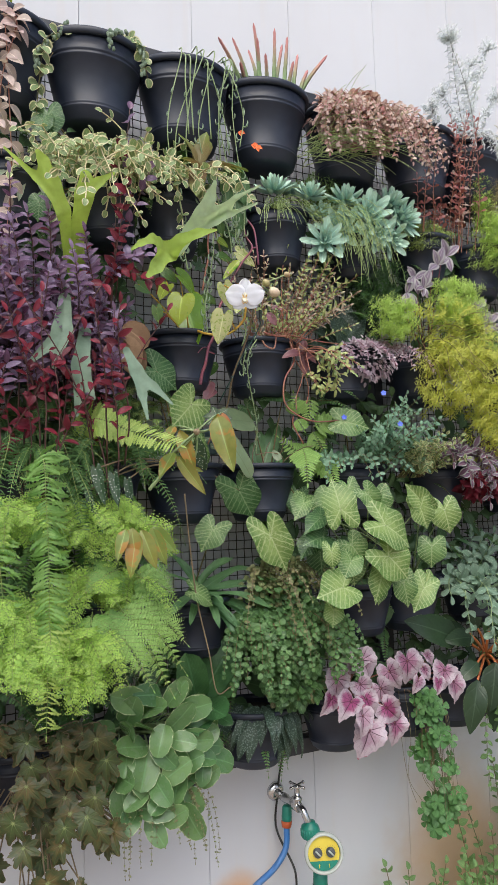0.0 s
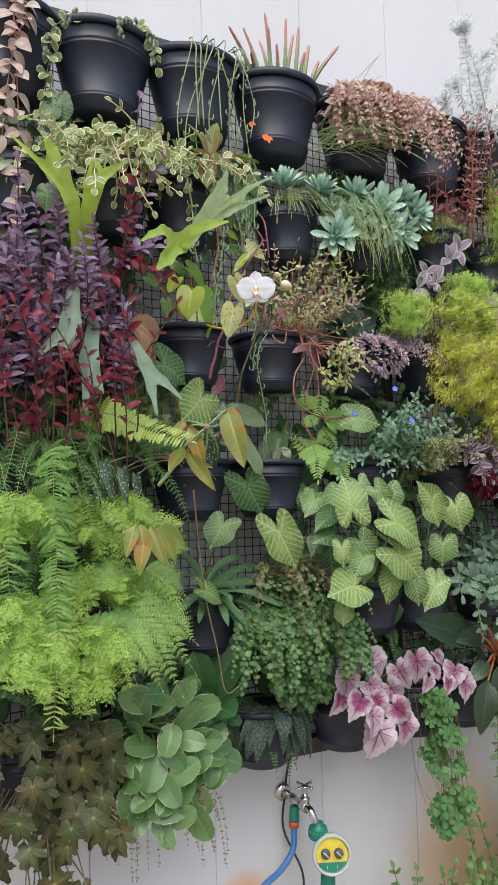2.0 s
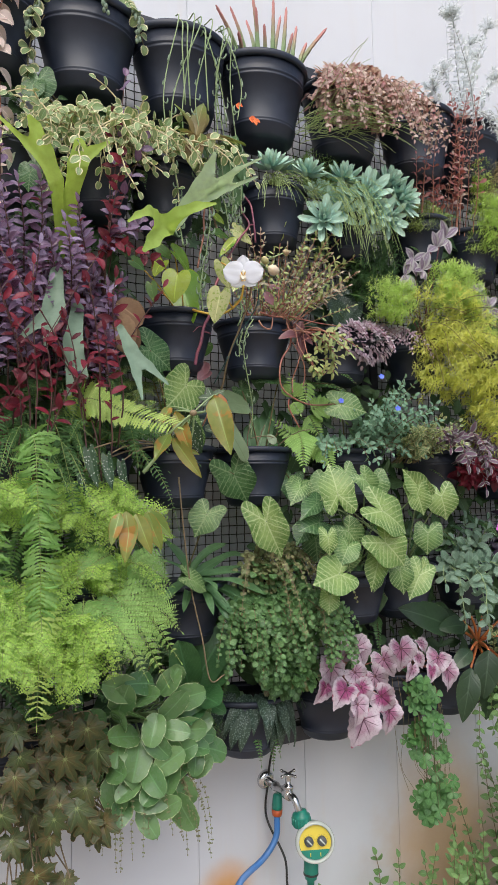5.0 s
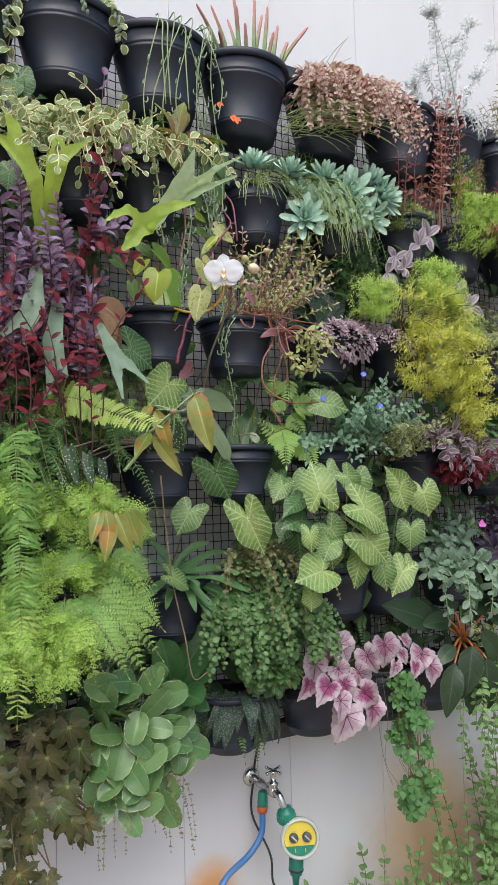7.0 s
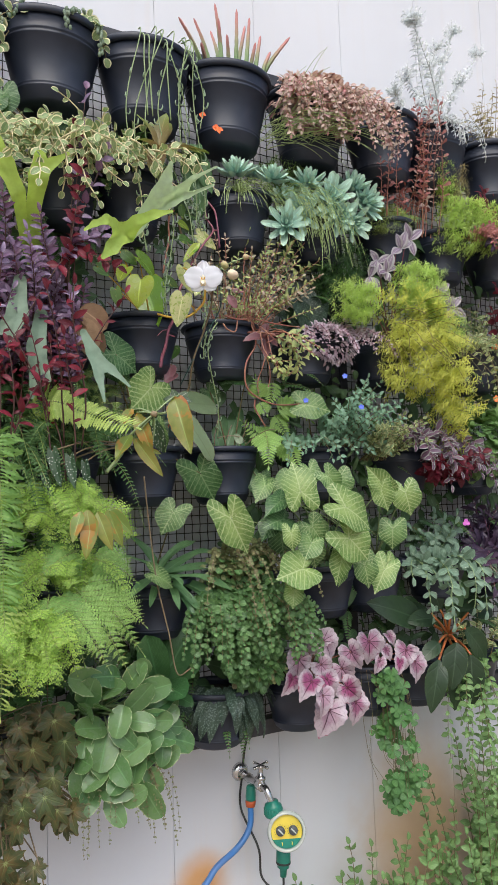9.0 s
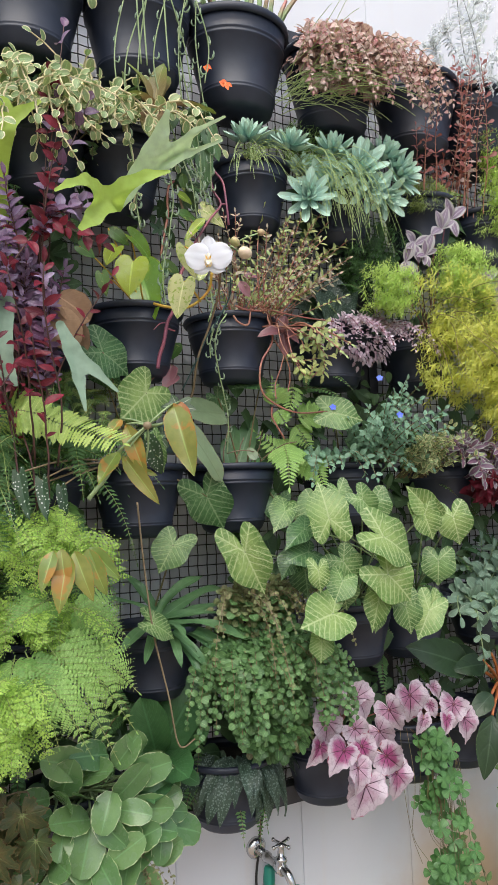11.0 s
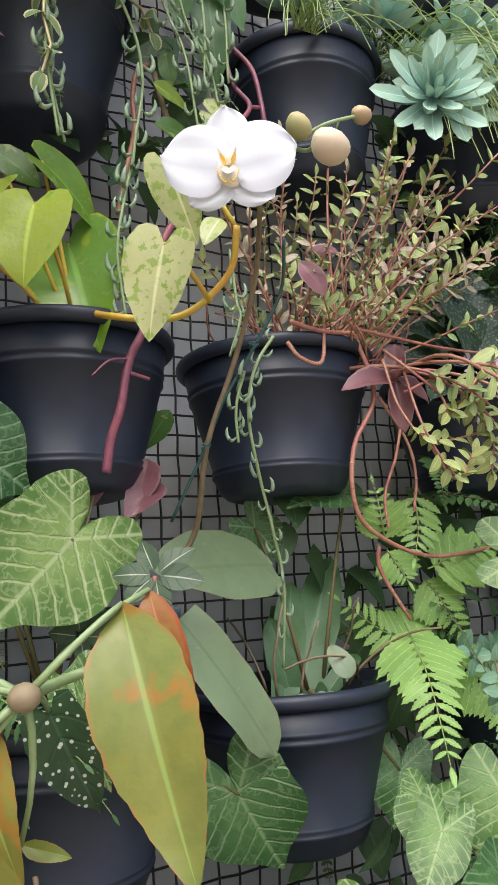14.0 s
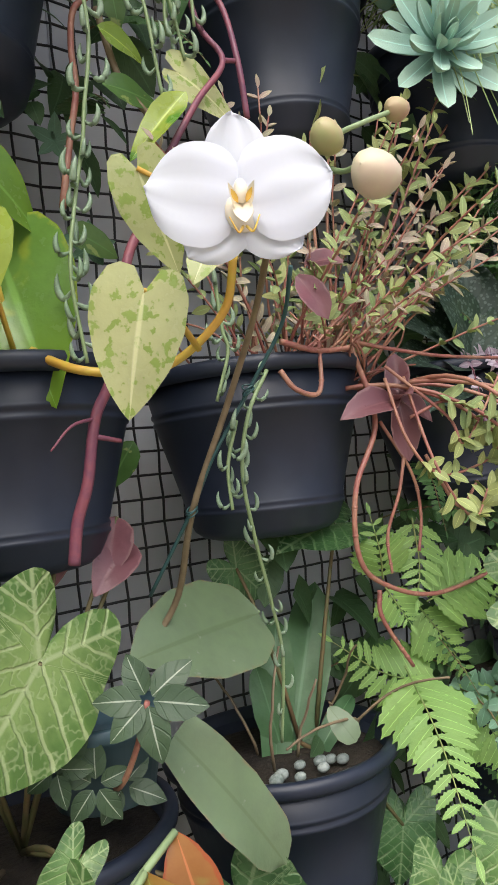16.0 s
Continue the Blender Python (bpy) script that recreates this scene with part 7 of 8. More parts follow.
for x, z, mat in ((0.95, 2.03, CREAMVAR), (1.22, 2.03, GREENBUSH)):
    p = Plant("flowering_trailer", (x, YC, z), "green trailing plant with a few orange flowers", "trailing plant")
    trailing(p, mat, x, z, 26, (0.18, 0.38), 44, 0.03, "lance", 0.13, wide=1.5, rows=5, rise=0.6, wob=0.03)
    bush(p, mat, (x, YC, z), 10, (0.1, 0.2), 40, 0.03, "lance", 0.7, wide=1.5, rows=5)
    for i in range(7):
        sh = Shape()
        c = Vector((x + rnd(-0.13, 0.1), YC - rnd(0.14, 0.22), z - rnd(-0.06, 0.3)))
        for k in range(5):
            leaf(sh, frame_of(c, Matrix.Rotation(k * 1.257, 3, VIEW) @ Vector((0, 0.1, 1)), VIEW), 0.014, "round", 0.9, 0.2, 0.1, 4, 1)
        p.add("flower", sh, FLAME, "small orange flower")

p = Plant("grey_veined_plant", soil(0.20, 2), "dark green broad leaves veined grey", "plant")
for q in ((0.066, -0.2, 2.137), (0.14, -0.22, 2.167), (0.228, -0.22, 2.157), (0.1, -0.24, 2.057), (0.21, -0.24, 2.085), (0.05, -0.22, 2.076), (0.188, -0.2, 2.205), (0.057, -0.24, 2.018), (0.204, -0.2, 2.13), (0.136, -0.2, 2.098)):
    p.big(PILEA, (0.2 + rnd(-0.03, 0.03), YC - 0.03, 2.03), q, "ovate", 0.9, (-0.3, -0.6, 0.7), 0.6, 0.15, rows=12, cols=3)
p = Plant("violet_small_trailer", soil(0.26, 2), "dense trailer of tiny violet-white leaves", "trailing plant")
mound(p, VIOLETW, (0.241, -0.24, 1.999), (0.11, 0.06, 0.08), 520, 0.014, "ovate", 0.4, rows=4, bend=0.3)
trailing(p, VIOLETW, 0.25, 2.05, 22, (0.1, 0.2), 110, 0.014, "ovate", 0.09, YC - 0.07, rows=4, stem=PURPSTEM)

# ---- fourth row, right ----
p = Plant("blue_flowered_plant", soil(0.22, 3), "small teal-leaved plant with a few blue flowers", "plant")
bush(p, GREYTEAL, (0.26, YC - 0.07, 1.66), 34, (0.12, 0.28), 48, 0.026, "ovate", 0.75, (0.0, -0.7, 0.7), 0.05, rows=5, cols=1)
trailing(p, GREYTEAL, 0.2, 1.68, 20, (0.08, 0.2), 50, 0.024, "ovate", 0.13, rows=5, rise=0.4)
BLUEF = plain_mat("blue_flower", (0.05, 0.1, 0.6), (0.08, 0.16, 0.7), 0.5, 0, 80.0, 0.1)
for c in ((0.088, -0.3, 1.799), (0.194, -0.36, 1.869), (0.236, -0.38, 1.773)):
    sh = Shape()
    for k in range(5):
        leaf(sh, frame_of(c, Matrix.Rotation(k * 1.257, 3, VIEW) @ Vector((0, 0.1, 1)), VIEW), 0.0095, "round", 0.8, 0.2, 0.1, 4, 1)
    p.add("flower", sh, BLUEF, "small blue flower")
p = Plant("cream_speckled_plant", soil(0.42, 3), "cream and green speckled small-leaved bush", "plant")
bush(p, CREAMVAR, (0.40, YC - 0.07, 1.62), 26, (0.1, 0.24), 46, 0.026, "ovate", 0.6, (0.0, -0.8, 0.6), 0.06, rows=5)
p.palm(SYN, (0.088, -0.3, 1.785), (0.153, -0.34, 1.767), "arrow", 1.1, None, 0.4, 0.1, soil(0.22, 3))
for x, z in ((0.60, 1.72), (0.72, 1.66)):
    p = Plant("striped_spiderwort", (x, YC, z), "striped silver and violet trailing spiderwort", "spiderwort", "spiderworts")
    trailing(p, ZEBRINA, x, z, 18, (0.1, 0.24), 42, 0.045, "lance", 0.11, stem=PURPSTEM, rows=6, wide=1.9, cols=2)
p = Plant("crimson_coleus", soil(0.65, 3), "crimson-leaved bushy plant in a pot", "plant")
bush(p, REDLEAF, (0.66, YC - 0.1, 1.56), 22, (0.06, 0.18), 44, 0.05, "ovate", 0.8, (0.0, -0.8, 0.4), 0.08, DARKSTEM, rows=6, cols=2, fold=0.4)
for x in (0.92, 1.2):
    p = Plant("round_leaved_plant", soil(x, 3), "mounded plant with small round green leaves", "plant")
    mound(p, GREENBUSH, (x, -0.2, 1.68), (0.16, 0.12, 0.13), 520, 0.034, "round", 0.4, rows=5, cols=1)
    trailing(p, GREENBUSH, x - 0.04, 1.65, 8, (0.1, 0.2), 60, 0.016, "round", 0.1, rows=4)

# ---- ferns on the left ----
p = Plant("boston_fern", soil(-0.75, 3), "lush fern with arching toothed fronds", "fern", "ferns on the wire panel")
fern(p, FERN_L, [path_of([(-0.70, YC - 0.08, 1.66), (-0.708, -0.36, 1.757), (-0.612, -0.39, 1.729), (-0.55, -0.554, 1.679)], 8)], 44, 0.074, wide=1.0, teeth=0.35, rows=11, droopy=0.25, sweep=0.3, facing=(-0.25, -0.85, 0.45), taper=0.6, twist=0.35)
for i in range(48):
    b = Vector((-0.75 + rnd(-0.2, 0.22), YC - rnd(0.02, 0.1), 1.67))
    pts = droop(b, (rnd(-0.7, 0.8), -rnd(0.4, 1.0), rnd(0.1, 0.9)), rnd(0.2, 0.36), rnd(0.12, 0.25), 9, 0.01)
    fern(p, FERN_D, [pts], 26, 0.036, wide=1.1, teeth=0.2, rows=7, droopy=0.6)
p = Plant("boston_fern", soil(-0.87, 4), "hanging fern with very long drooping curly fronds", "fern", "ferns on the wire panel")
for pts, mat, n, reach, tp in (([(-0.84, YC - 0.06, 1.62), (-0.837, -0.42, 1.661), (-0.835, -0.46, 1.534), (-0.834, -0.48, 1.413), (-0.836, -0.49, 1.26)], FERN, 70, 0.07, 0.25), ([(-0.86, YC - 0.06, 1.3), (-0.833, -0.46, 1.297), (-0.841, -0.5, 1.193), (-0.845, -0.5, 1.065)], FERN_L, 34, 0.058, 0.35), ([(-0.95, YC - 0.06, 1.5), (-0.94, -0.44, 1.465), (-0.927, -0.46, 1.323), (-0.932, -0.47, 1.187)], FERN, 48, 0.07, 0.4),
                               ([(-0.93, YC - 0.06, 1.62), (-0.899, -0.36, 1.717), (-0.932, -0.42, 1.598), (-0.962, -0.43, 1.477)], FERN_D, 40, 0.036, 0.5), ([(-0.8, YC - 0.06, 1.62), (-0.783, -0.36, 1.707), (-0.753, -0.4, 1.585), (-0.734, -0.4, 1.481)], FERN_D, 34, 0.04, 0.5)):
    fern(p, mat, [path_of(pts, 10)], n, reach, wide=0.6, teeth=0.4, rows=11, droopy=1.2, taper=tp, twist=1.5, facing=(-0.35, -0.9, 0.25), sweep=0.25)
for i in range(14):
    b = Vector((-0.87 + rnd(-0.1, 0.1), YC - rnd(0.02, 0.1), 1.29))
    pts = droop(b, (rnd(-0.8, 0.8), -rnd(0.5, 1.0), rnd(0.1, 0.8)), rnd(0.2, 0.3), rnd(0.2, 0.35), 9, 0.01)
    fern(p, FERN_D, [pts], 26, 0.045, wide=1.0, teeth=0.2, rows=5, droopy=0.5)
for lo, hi, n, reach in (((-0.964, -0.4, 1.574), (-0.849, -0.4, 1.497), 42, 0.0155), ((-0.756, -0.36, 1.56), (-0.575, -0.36, 1.488), 46, 0.0135), ((-0.757, -0.36, 1.389), (-0.588, -0.36, 1.331), 40, 0.015), ((-0.968, -0.44, 1.348), (-0.833, -0.44, 1.295), 34, 0.0135), ((-0.97, -0.46, 1.269), (-0.855, -0.46, 1.199), 46, 0.016), ((-0.827, -0.44, 1.264), (-0.694, -0.44, 1.176), 50, 0.016)):
    lo, hi = Vector(lo), Vector(hi)
    p = Plant("maidenhair_fern", ((lo.x + hi.x) / 2, YC - 0.08, hi.z), "lime-green maidenhair fern with tiny rounded leaflets", "fern", "ferns on the wire panel")
    fo, st = Shape(), Shape()
    for i in range(n):
        b = Vector((rnd(lo.x, hi.x), lo.y + rnd(-0.03, 0.09), rnd(min(lo.z, hi.z), max(lo.z, hi.z))))
        pts = droop(b, (rnd(-1.2, 1.2), -rnd(0.2, 0.9), rnd(-0.4, 0.5)), rnd(0.06, 0.14), 0.2, 7, 0.025)
        frond(fo, st, pts, 7, 0.036 * rnd(0.7, 1.1), "fan", 1.0, 0.1, (rnd(-0.7, 0.2), -0.8, rnd(0.0, 0.8)), 0.5, 0.5, 0.3, sub=4, rows=3, r=0.0008, base_taper=0.8, lobe=reach * 30)
    p.add("foliage", fo, ADIANT, kind="stuff")
    p.add("stem_mass", st, GREENRIB, kind="stuff")
p = Plant("lace_fern", soil(-0.60, 4), "finely cut triangular lace fern fronds", "fern", "ferns on the wire panel")
for a, b, mat in (((-0.638, -0.38, 1.33), (-0.504, -0.45, 1.14), FERN_B), ((-0.658, -0.4, 1.314), (-0.545, -0.47, 1.098), FERN_B), ((-0.696, -0.39, 1.303), (-0.652, -0.46, 1.14), FERN), ((-0.712, -0.38, 1.296), (-0.743, -0.43, 1.205), FERN), ((-0.605, -0.36, 1.373), (-0.505, -0.41, 1.312), FERN), ((-0.684, -0.41, 1.278), (-0.598, -0.48, 1.12), FERN_B), ((-0.589, -0.36, 1.291), (-0.483, -0.41, 1.2), FERN_B), ((-0.633, -0.36, 1.395), (-0.743, -0.41, 1.34), FERN)):
    a, b = Vector(a), Vector(b)
    fern(p, mat, [path_of([a, a.lerp(b, 0.5) + Vector((0, -0.015, 0.012)), b], 7)], 15, 0.085, wide=2.2, sub=8, lobe=0.3, rows=3, taper=0.98, droopy=0.3, sweep=0.7, facing=(-0.35 + rnd(-0.2, 0.2), -0.9, 0.3 + rnd(-0.2, 0.3)), base_taper=1.0, twist=0.25)
for i in range(8):
    sh = Shape()
    sh.tube(path_of([(-0.60 + rnd(-0.05, 0.05), YC - 0.05, 1.27), (-0.62 + rnd(-0.05, 0.1), -0.25, 1.36), (-0.6 + rnd(-0.06, 0.06), -0.3, 1.33)]), 0.0016, 0.0012, 5)
    p.add("leaf_stalk", sh, STEM)
p = Plant("ground_cover", soil(-0.62, 3), "dark fern and small leaves filling between the pots", "fern")
for i in range(64):
    b = Vector((-0.64 + rnd(-0.15, 0.08), YC - rnd(-0.03, 0.1), 1.84 - rnd(0, 0.38)))
    pts = droop(b, (rnd(-0.6, 0.1), -rnd(0.3, 0.7), rnd(-0.1, 0.6)), rnd(0.14, 0.26), rnd(0.2, 0.3), 8, 0.01)
    fern(p, (FERN_D, FERN_D, FERN)[i % 3], [pts], 20, 0.042, wide=1.4, rows=4)

lo, hi = Vector((-0.632, -0.2, 1.762)), Vector((-0.438, -0.2, 1.85))
for i in range(46):
    b = Vector((rnd(lo.x, hi.x), -0.17 + rnd(-0.04, 0.04), rnd(lo.z, hi.z)))
    pts = droop(b, (rnd(-0.8, 0.6), -rnd(0.3, 0.8), rnd(-0.2, 0.6)), rnd(0.05, 0.09), rnd(0.1, 0.25), 7, 0.008)
    fern(p, (FERN_D, FERN)[i % 2], [pts], 13, 0.024, wide=1.5, sub=6, lobe=0.34, rows=3, taper=0.85, facing=(-0.4, -0.8, 0.4), base_taper=0.8)

# ---- fifth row ----
p = Plant("strap_leaved_plant", soil(-0.353, 4), "clump of dark green arching strap leaves", "plant")
for q, w in (((-0.198, -0.32, 1.342), 1.0), ((-0.176, -0.33, 1.295), 0.9), ((-0.195, -0.34, 1.262), 0.9), ((-0.289, -0.34, 1.28), 1.0), ((-0.304, -0.34, 1.257), 0.9), ((-0.354, -0.34, 1.283), 0.9), ((-0.168, -0.15, 1.437), 0.9), ((-0.242, -0.15, 1.452), 0.9), ((-0.331, -0.2, 1.391), 0.9), ((-0.159, -0.2, 1.386), 0.9), ((-0.348, -0.32, 1.347), 1.0), ((-0.424, -0.32, 1.3), 0.9),
             ((-0.462, -0.3, 1.334), 0.9), ((-0.23, -0.3, 1.307), 0.9), ((-0.414, -0.16, 1.477), 0.9), ((-0.456, -0.2, 1.42), 0.9), ((-0.229, -0.26, 1.374), 0.9), ((-0.325, -0.33, 1.311), 0.9)):
    p.big(STRAP, (-0.35 + rnd(-0.03, 0.03), YC - 0.04 + rnd(-0.02, 0.02), 1.285), q, "strap", 1.15 * w, (0, -0.4, 1), 0.9, 0.25, rows=14, cols=2)
p = Plant("creeping_cushion", soil(-0.07, 4), "thick cascade of tiny round green leaves", "creeper")
for k in range(5):
    mound(p, CREEP, (-0.13 + 0.01 * k, -0.24 - 0.01 * (k % 2), 1.30 - 0.07 * k), (0.13 - 0.008 * abs(k - 2), 0.07, 0.07), 170 + 130 * min(k, 2), 0.02, "round", 0.3, rows=4, name="foliage", face=0.7, inner=0.6)
    mound(p, CREEP_B, (-0.13 + 0.012 * k, -0.235, 1.30 - 0.07 * k), (0.125, 0.065, 0.07), 320 - 110 * min(k, 2), 0.015, "round", 0.3, rows=4, name="olive_foliage", inner=0.7)
mound(p, CREEP_B, (-0.112, -0.22, 1.337), (0.12, 0.07, 0.06), 420, 0.014, "round", 0.2, rows=4, name="upper_foliage", inner=0.5)
trailing(p, CREEP_B, -0.12, 1.36, 14, (0.12, 0.3), 60, 0.012, "round", 0.13, -0.24, rows=4, fall=0.4, stem=BROWNSTEM)
trailing(p, CREEP, -0.12, 1.24, 60, (0.1, 0.28), 80, 0.019, "round", 0.13, -0.24, rows=4, fall=0.4)
p = Plant("arrowhead_vine", soil(0.23, 4), "large arrowhead vine with many pale green veined leaves", "arrowhead vine", "arrowhead vines")
SB = (0.22, YC - 0.05, 1.30)


def arrowheads(leaves):
    """Leaves of the large arrowhead vine, each from its stalk's end to its tip."""
    for b, t, mat, w in leaves:
        b, t = Vector(b), Vector(t)
        p.palm(mat, b, b.lerp(t, 0.92), "arrow", w * rnd(0.9, 1.12), (-0.45 + rnd(-0.25, 0.2), -0.8, 0.45 + rnd(-0.25, 0.25)), rnd(0.3, 0.8), rnd(0.1, 0.3), SB if random.random() < 0.6 else (0.42, YC - 0.05, 1.3), PALESTEM)


arrowheads([((-0.021, -0.42, 1.523), (-0.03, -0.4, 1.62), SYN_PALE, 1.15), ((-0.184, -0.31, 1.452), (-0.138, -0.325, 1.34), SYN_PALE, 0.95), ((-0.052, -0.36, 1.497), (-0.118, -0.38, 1.464), SYN_DARK, 0.9), ((-0.078, -0.32, 1.541), (-0.125, -0.34, 1.495), SYN, 0.9), ((-0.043, -0.36, 1.445), (-0.117, -0.38, 1.435), SYN_DARK, 1.1), ((0.066, -0.34, 1.584), (0.075, -0.36, 1.532), SYN, 1.2), ((0.106, -0.38, 1.562), (0.141, -0.4, 1.515), SYN, 1.0)])
arrowheads([((0.133, -0.42, 1.472), (0.235, -0.44, 1.41), SYN_PALE, 0.95), ((0.14, -0.42, 1.383), (0.211, -0.44, 1.31), SYN_PALE, 1.1), ((0.041, -0.38, 1.418), (0.076, -0.4, 1.364), SYN, 1.2), ((-0.056, -0.42, 1.406), (-0.058, -0.43, 1.354), SYN_PALE, 1.0), ((0.022, -0.4, 1.375), (-0.016, -0.42, 1.328), SYN, 1.1), ((-0.023, -0.42, 1.307), (-0.122, -0.44, 1.289), SYN_PALE, 1.15), ((-0.042, -0.4, 1.242), (-0.055, -0.41, 1.196), SYN_PALE, 1.1)])
arrowheads([((0.142, -0.38, 1.327), (0.098, -0.4, 1.251), SYN_PALE, 0.8), ((0.221, -0.38, 1.297), (0.229, -0.4, 1.225), SYN, 1.0), ((0.288, -0.4, 1.537), (0.228, -0.4, 1.595), SYN_PALE, 0.9), ((0.281, -0.4, 1.52), (0.3, -0.41, 1.448), SYN_PALE, 0.9), ((0.375, -0.4, 1.51), (0.386, -0.416, 1.432), SYN_PALE, 1.1), ((0.344, -0.37, 1.4), (0.331, -0.38, 1.334), SYN, 1.3), ((0.304, -0.37, 1.277), (0.253, -0.38, 1.206), SYN_PALE, 0.9)])
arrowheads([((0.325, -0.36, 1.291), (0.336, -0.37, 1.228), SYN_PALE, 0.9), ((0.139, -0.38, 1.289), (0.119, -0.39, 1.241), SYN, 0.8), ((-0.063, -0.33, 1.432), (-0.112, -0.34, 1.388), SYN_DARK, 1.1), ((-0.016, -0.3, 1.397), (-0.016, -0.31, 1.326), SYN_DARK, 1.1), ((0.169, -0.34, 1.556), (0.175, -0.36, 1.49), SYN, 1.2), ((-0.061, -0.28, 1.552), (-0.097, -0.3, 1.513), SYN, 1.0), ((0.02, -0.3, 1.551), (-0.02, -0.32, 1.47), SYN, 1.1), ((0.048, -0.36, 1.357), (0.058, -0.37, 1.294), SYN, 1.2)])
p = Plant("fuzzy_spiderwort", soil(0.72, 4), "grey-green spiderwort with fuzzy oval leaves", "spiderwort")
trailing(p, FUZZY, 0.69, 1.28, 22, (0.14, 0.30), 32, 0.048, "oblong", 0.13, rows=7, cols=2, wide=1.3, rise=0.3, stem=PALESTEM, stem_r=0.0024, wob=0.03)
bush(p, FUZZY, (0.72, YC - 0.02, 1.28), 10, (0.08, 0.16), 40, 0.045, "oblong", 0.7, rows=7, cols=2, wide=1.3, stem=PALESTEM)
for q in ((0.692, -0.25, 1.207), (0.792, -0.25, 1.172), (0.756, -0.2, 1.449), (0.676, -0.2, 1.443), (0.786, -0.28, 1.137), (0.71, -0.3, 1.099), (0.692, -0.28, 1.108)):
    p.big(STRAP, (0.78, YC - 0.03, 1.3), q, "strap", 1.6, (0, -0.5, 0.8), 0.8, 0.2, rows=12, cols=2)
p = Plant("violet_spiderwort", soil(1.0, 4), "dark violet spiderwort with one pink flower", "spiderwort")
trailing(p, DARKVIO, 0.97, 1.3, 24, (0.14, 0.32), 32, 0.07, "lance", 0.13, rows=7, cols=2, wide=1.3, rise=0.5, stem=PURPSTEM)
bush(p, DARKVIO, (0.97, YC, 1.28), 12, (0.12, 0.24), 32, 0.07, "lance", 0.7, rows=7, cols=2, wide=1.3, stem=PURPSTEM)
sh = Shape()
for k in range(3):
    leaf(sh, frame_of((0.723, -0.3, 1.4), Matrix.Rotation(k * 2.09, 3, VIEW) @ Vector((0, 0.1, 1)), VIEW), 0.014, "round", 1.1, 0.2, 0.1, 4, 1)
p.add("flower", sh, plain_mat("magenta_flower", (0.5, 0.08, 0.45), (0.6, 0.14, 0.5), 0.5), "small magenta flower")

# ---- bottom row ----
p = Plant("star_begonia", soil(-0.85, 5), "bronze-brown star-leaved begonia hanging low", "begonia", "begonias")
for i in range(80):
    c = Vector((-0.83 + rnd(-0.2, 0.17), -0.26 - rnd(0, 0.1), 0.94 + rnd(-0.36, 0.1)))
    if c.z < 0.72 and c.x > -0.72:
        c.z += 0.16
    size = rnd(0.034, 0.052)
    nv = Vector((rnd(-0.7, 0.1), -0.8, rnd(0.0, 0.6))).normalized()
    o = nv.orthogonal().normalized()
    turn = rnd(0, 6.28)
    down = Vector((math.sin(turn) * 0.5, 0, -1))
    p.palm(STARB, c, c + (down - nv * down.dot(nv)).normalized() * size * 1.25, "star", 1.0, nv, 0.6, 0.12, wave=0.03, steps=96)
    sh = Shape()
    sh.tube(path_of([(-0.85 + rnd(-0.06, 0.06), YC - 0.06, 0.95), c - nv * 0.04 + Vector((0, 0, 0.03)), c]), 0.002, 0.0016, 5)
    p.add("leaf_stalk", sh, BROWNSTEM)
p.big(STRAP, (-0.72, YC - 0.1, 0.95), (-0.819, -0.28, 0.74), "lance", 0.9, None, 0.4, 0.2)
p.big(STRAP, (-0.70, YC - 0.1, 0.95), (-0.792, -0.28, 0.733), "lance", 0.9, None, 0.4, 0.2)

p = Plant("variegated_peperomia", soil(-0.55, 5), "peperomia with fleshy rounded green leaves edged cream", "peperomia")
for i in range(50):
    fr = math.sqrt((i + 0.5) / 50)
    fx, fz = fr * math.cos(2.4 * i), fr * math.sin(2.4 * i)
    c = Vector((-0.52 + 0.165 * fx, -0.25 - 0.08 * (1 - fx * fx) - rnd(0, 0.03), 0.925 + 0.17 * fz))
    c.y -= rnd(0, 0.02)
    w = Vector((fx * 0.7 + rnd(-0.9, 0.9), -0.3, fz * 0.4 + rnd(-0.9, 0.6))).normalized()
    L = rnd(0.06, 0.1)
    p.big(PEPERO, c - w * L * 0.3, c + w * L * 0.7, "round", rnd(0.66, 0.8), (-0.4 + rnd(-0.6, 0.6), -0.8, 0.4 + rnd(-0.5, 0.4)), rnd(0.1, 0.6), rnd(0.05, 0.3), (-0.55 + rnd(-0.05, 0.05), YC - 0.05, 0.95), PALESTEM, rows=12, cols=4, r=0.0026)
p = Plant("tiny_trailer", (-0.55, YC - 0.05, 0.9), "thin trailing stems with tiny leaves below the pot", "trailing plant")
trailing(p, CREEP_B, -0.53, 0.86, 26, (0.16, 0.3), 80, 0.009, "ovate", 0.06, -0.24, out=0.3, fall=0.5, rows=3, stem_r=0.0006)
p = Plant("small_rosettes", (-0.40, -0.17, 0.93), "tiny grey-green rosette cluster in a small pot", "succulent")
for i in range(30):
    rosette(p, GREYTEAL, (-0.405 + rnd(-0.045, 0.045), -0.22 + rnd(-0.04, 0.04), 0.945 + rnd(-0.01, 0.025)), (rnd(-0.5, 0.3), -0.7, 0.6), 0.016, 2, 7)
pt = thing("small_pot", (-0.40, -0.20, 0.80), "small black plastic pot hanging low on the panel", "pot")
sh = Shape()
sh.turned([(0.0, 0.0), (0.05, 0.0), (0.07, 0.11), (0.075, 0.112), (0.076, 0.128), (0.07, 0.13), (0.066, 0.12), (0.0, 0.118)], 32)
part("body", sh, POT, pt)
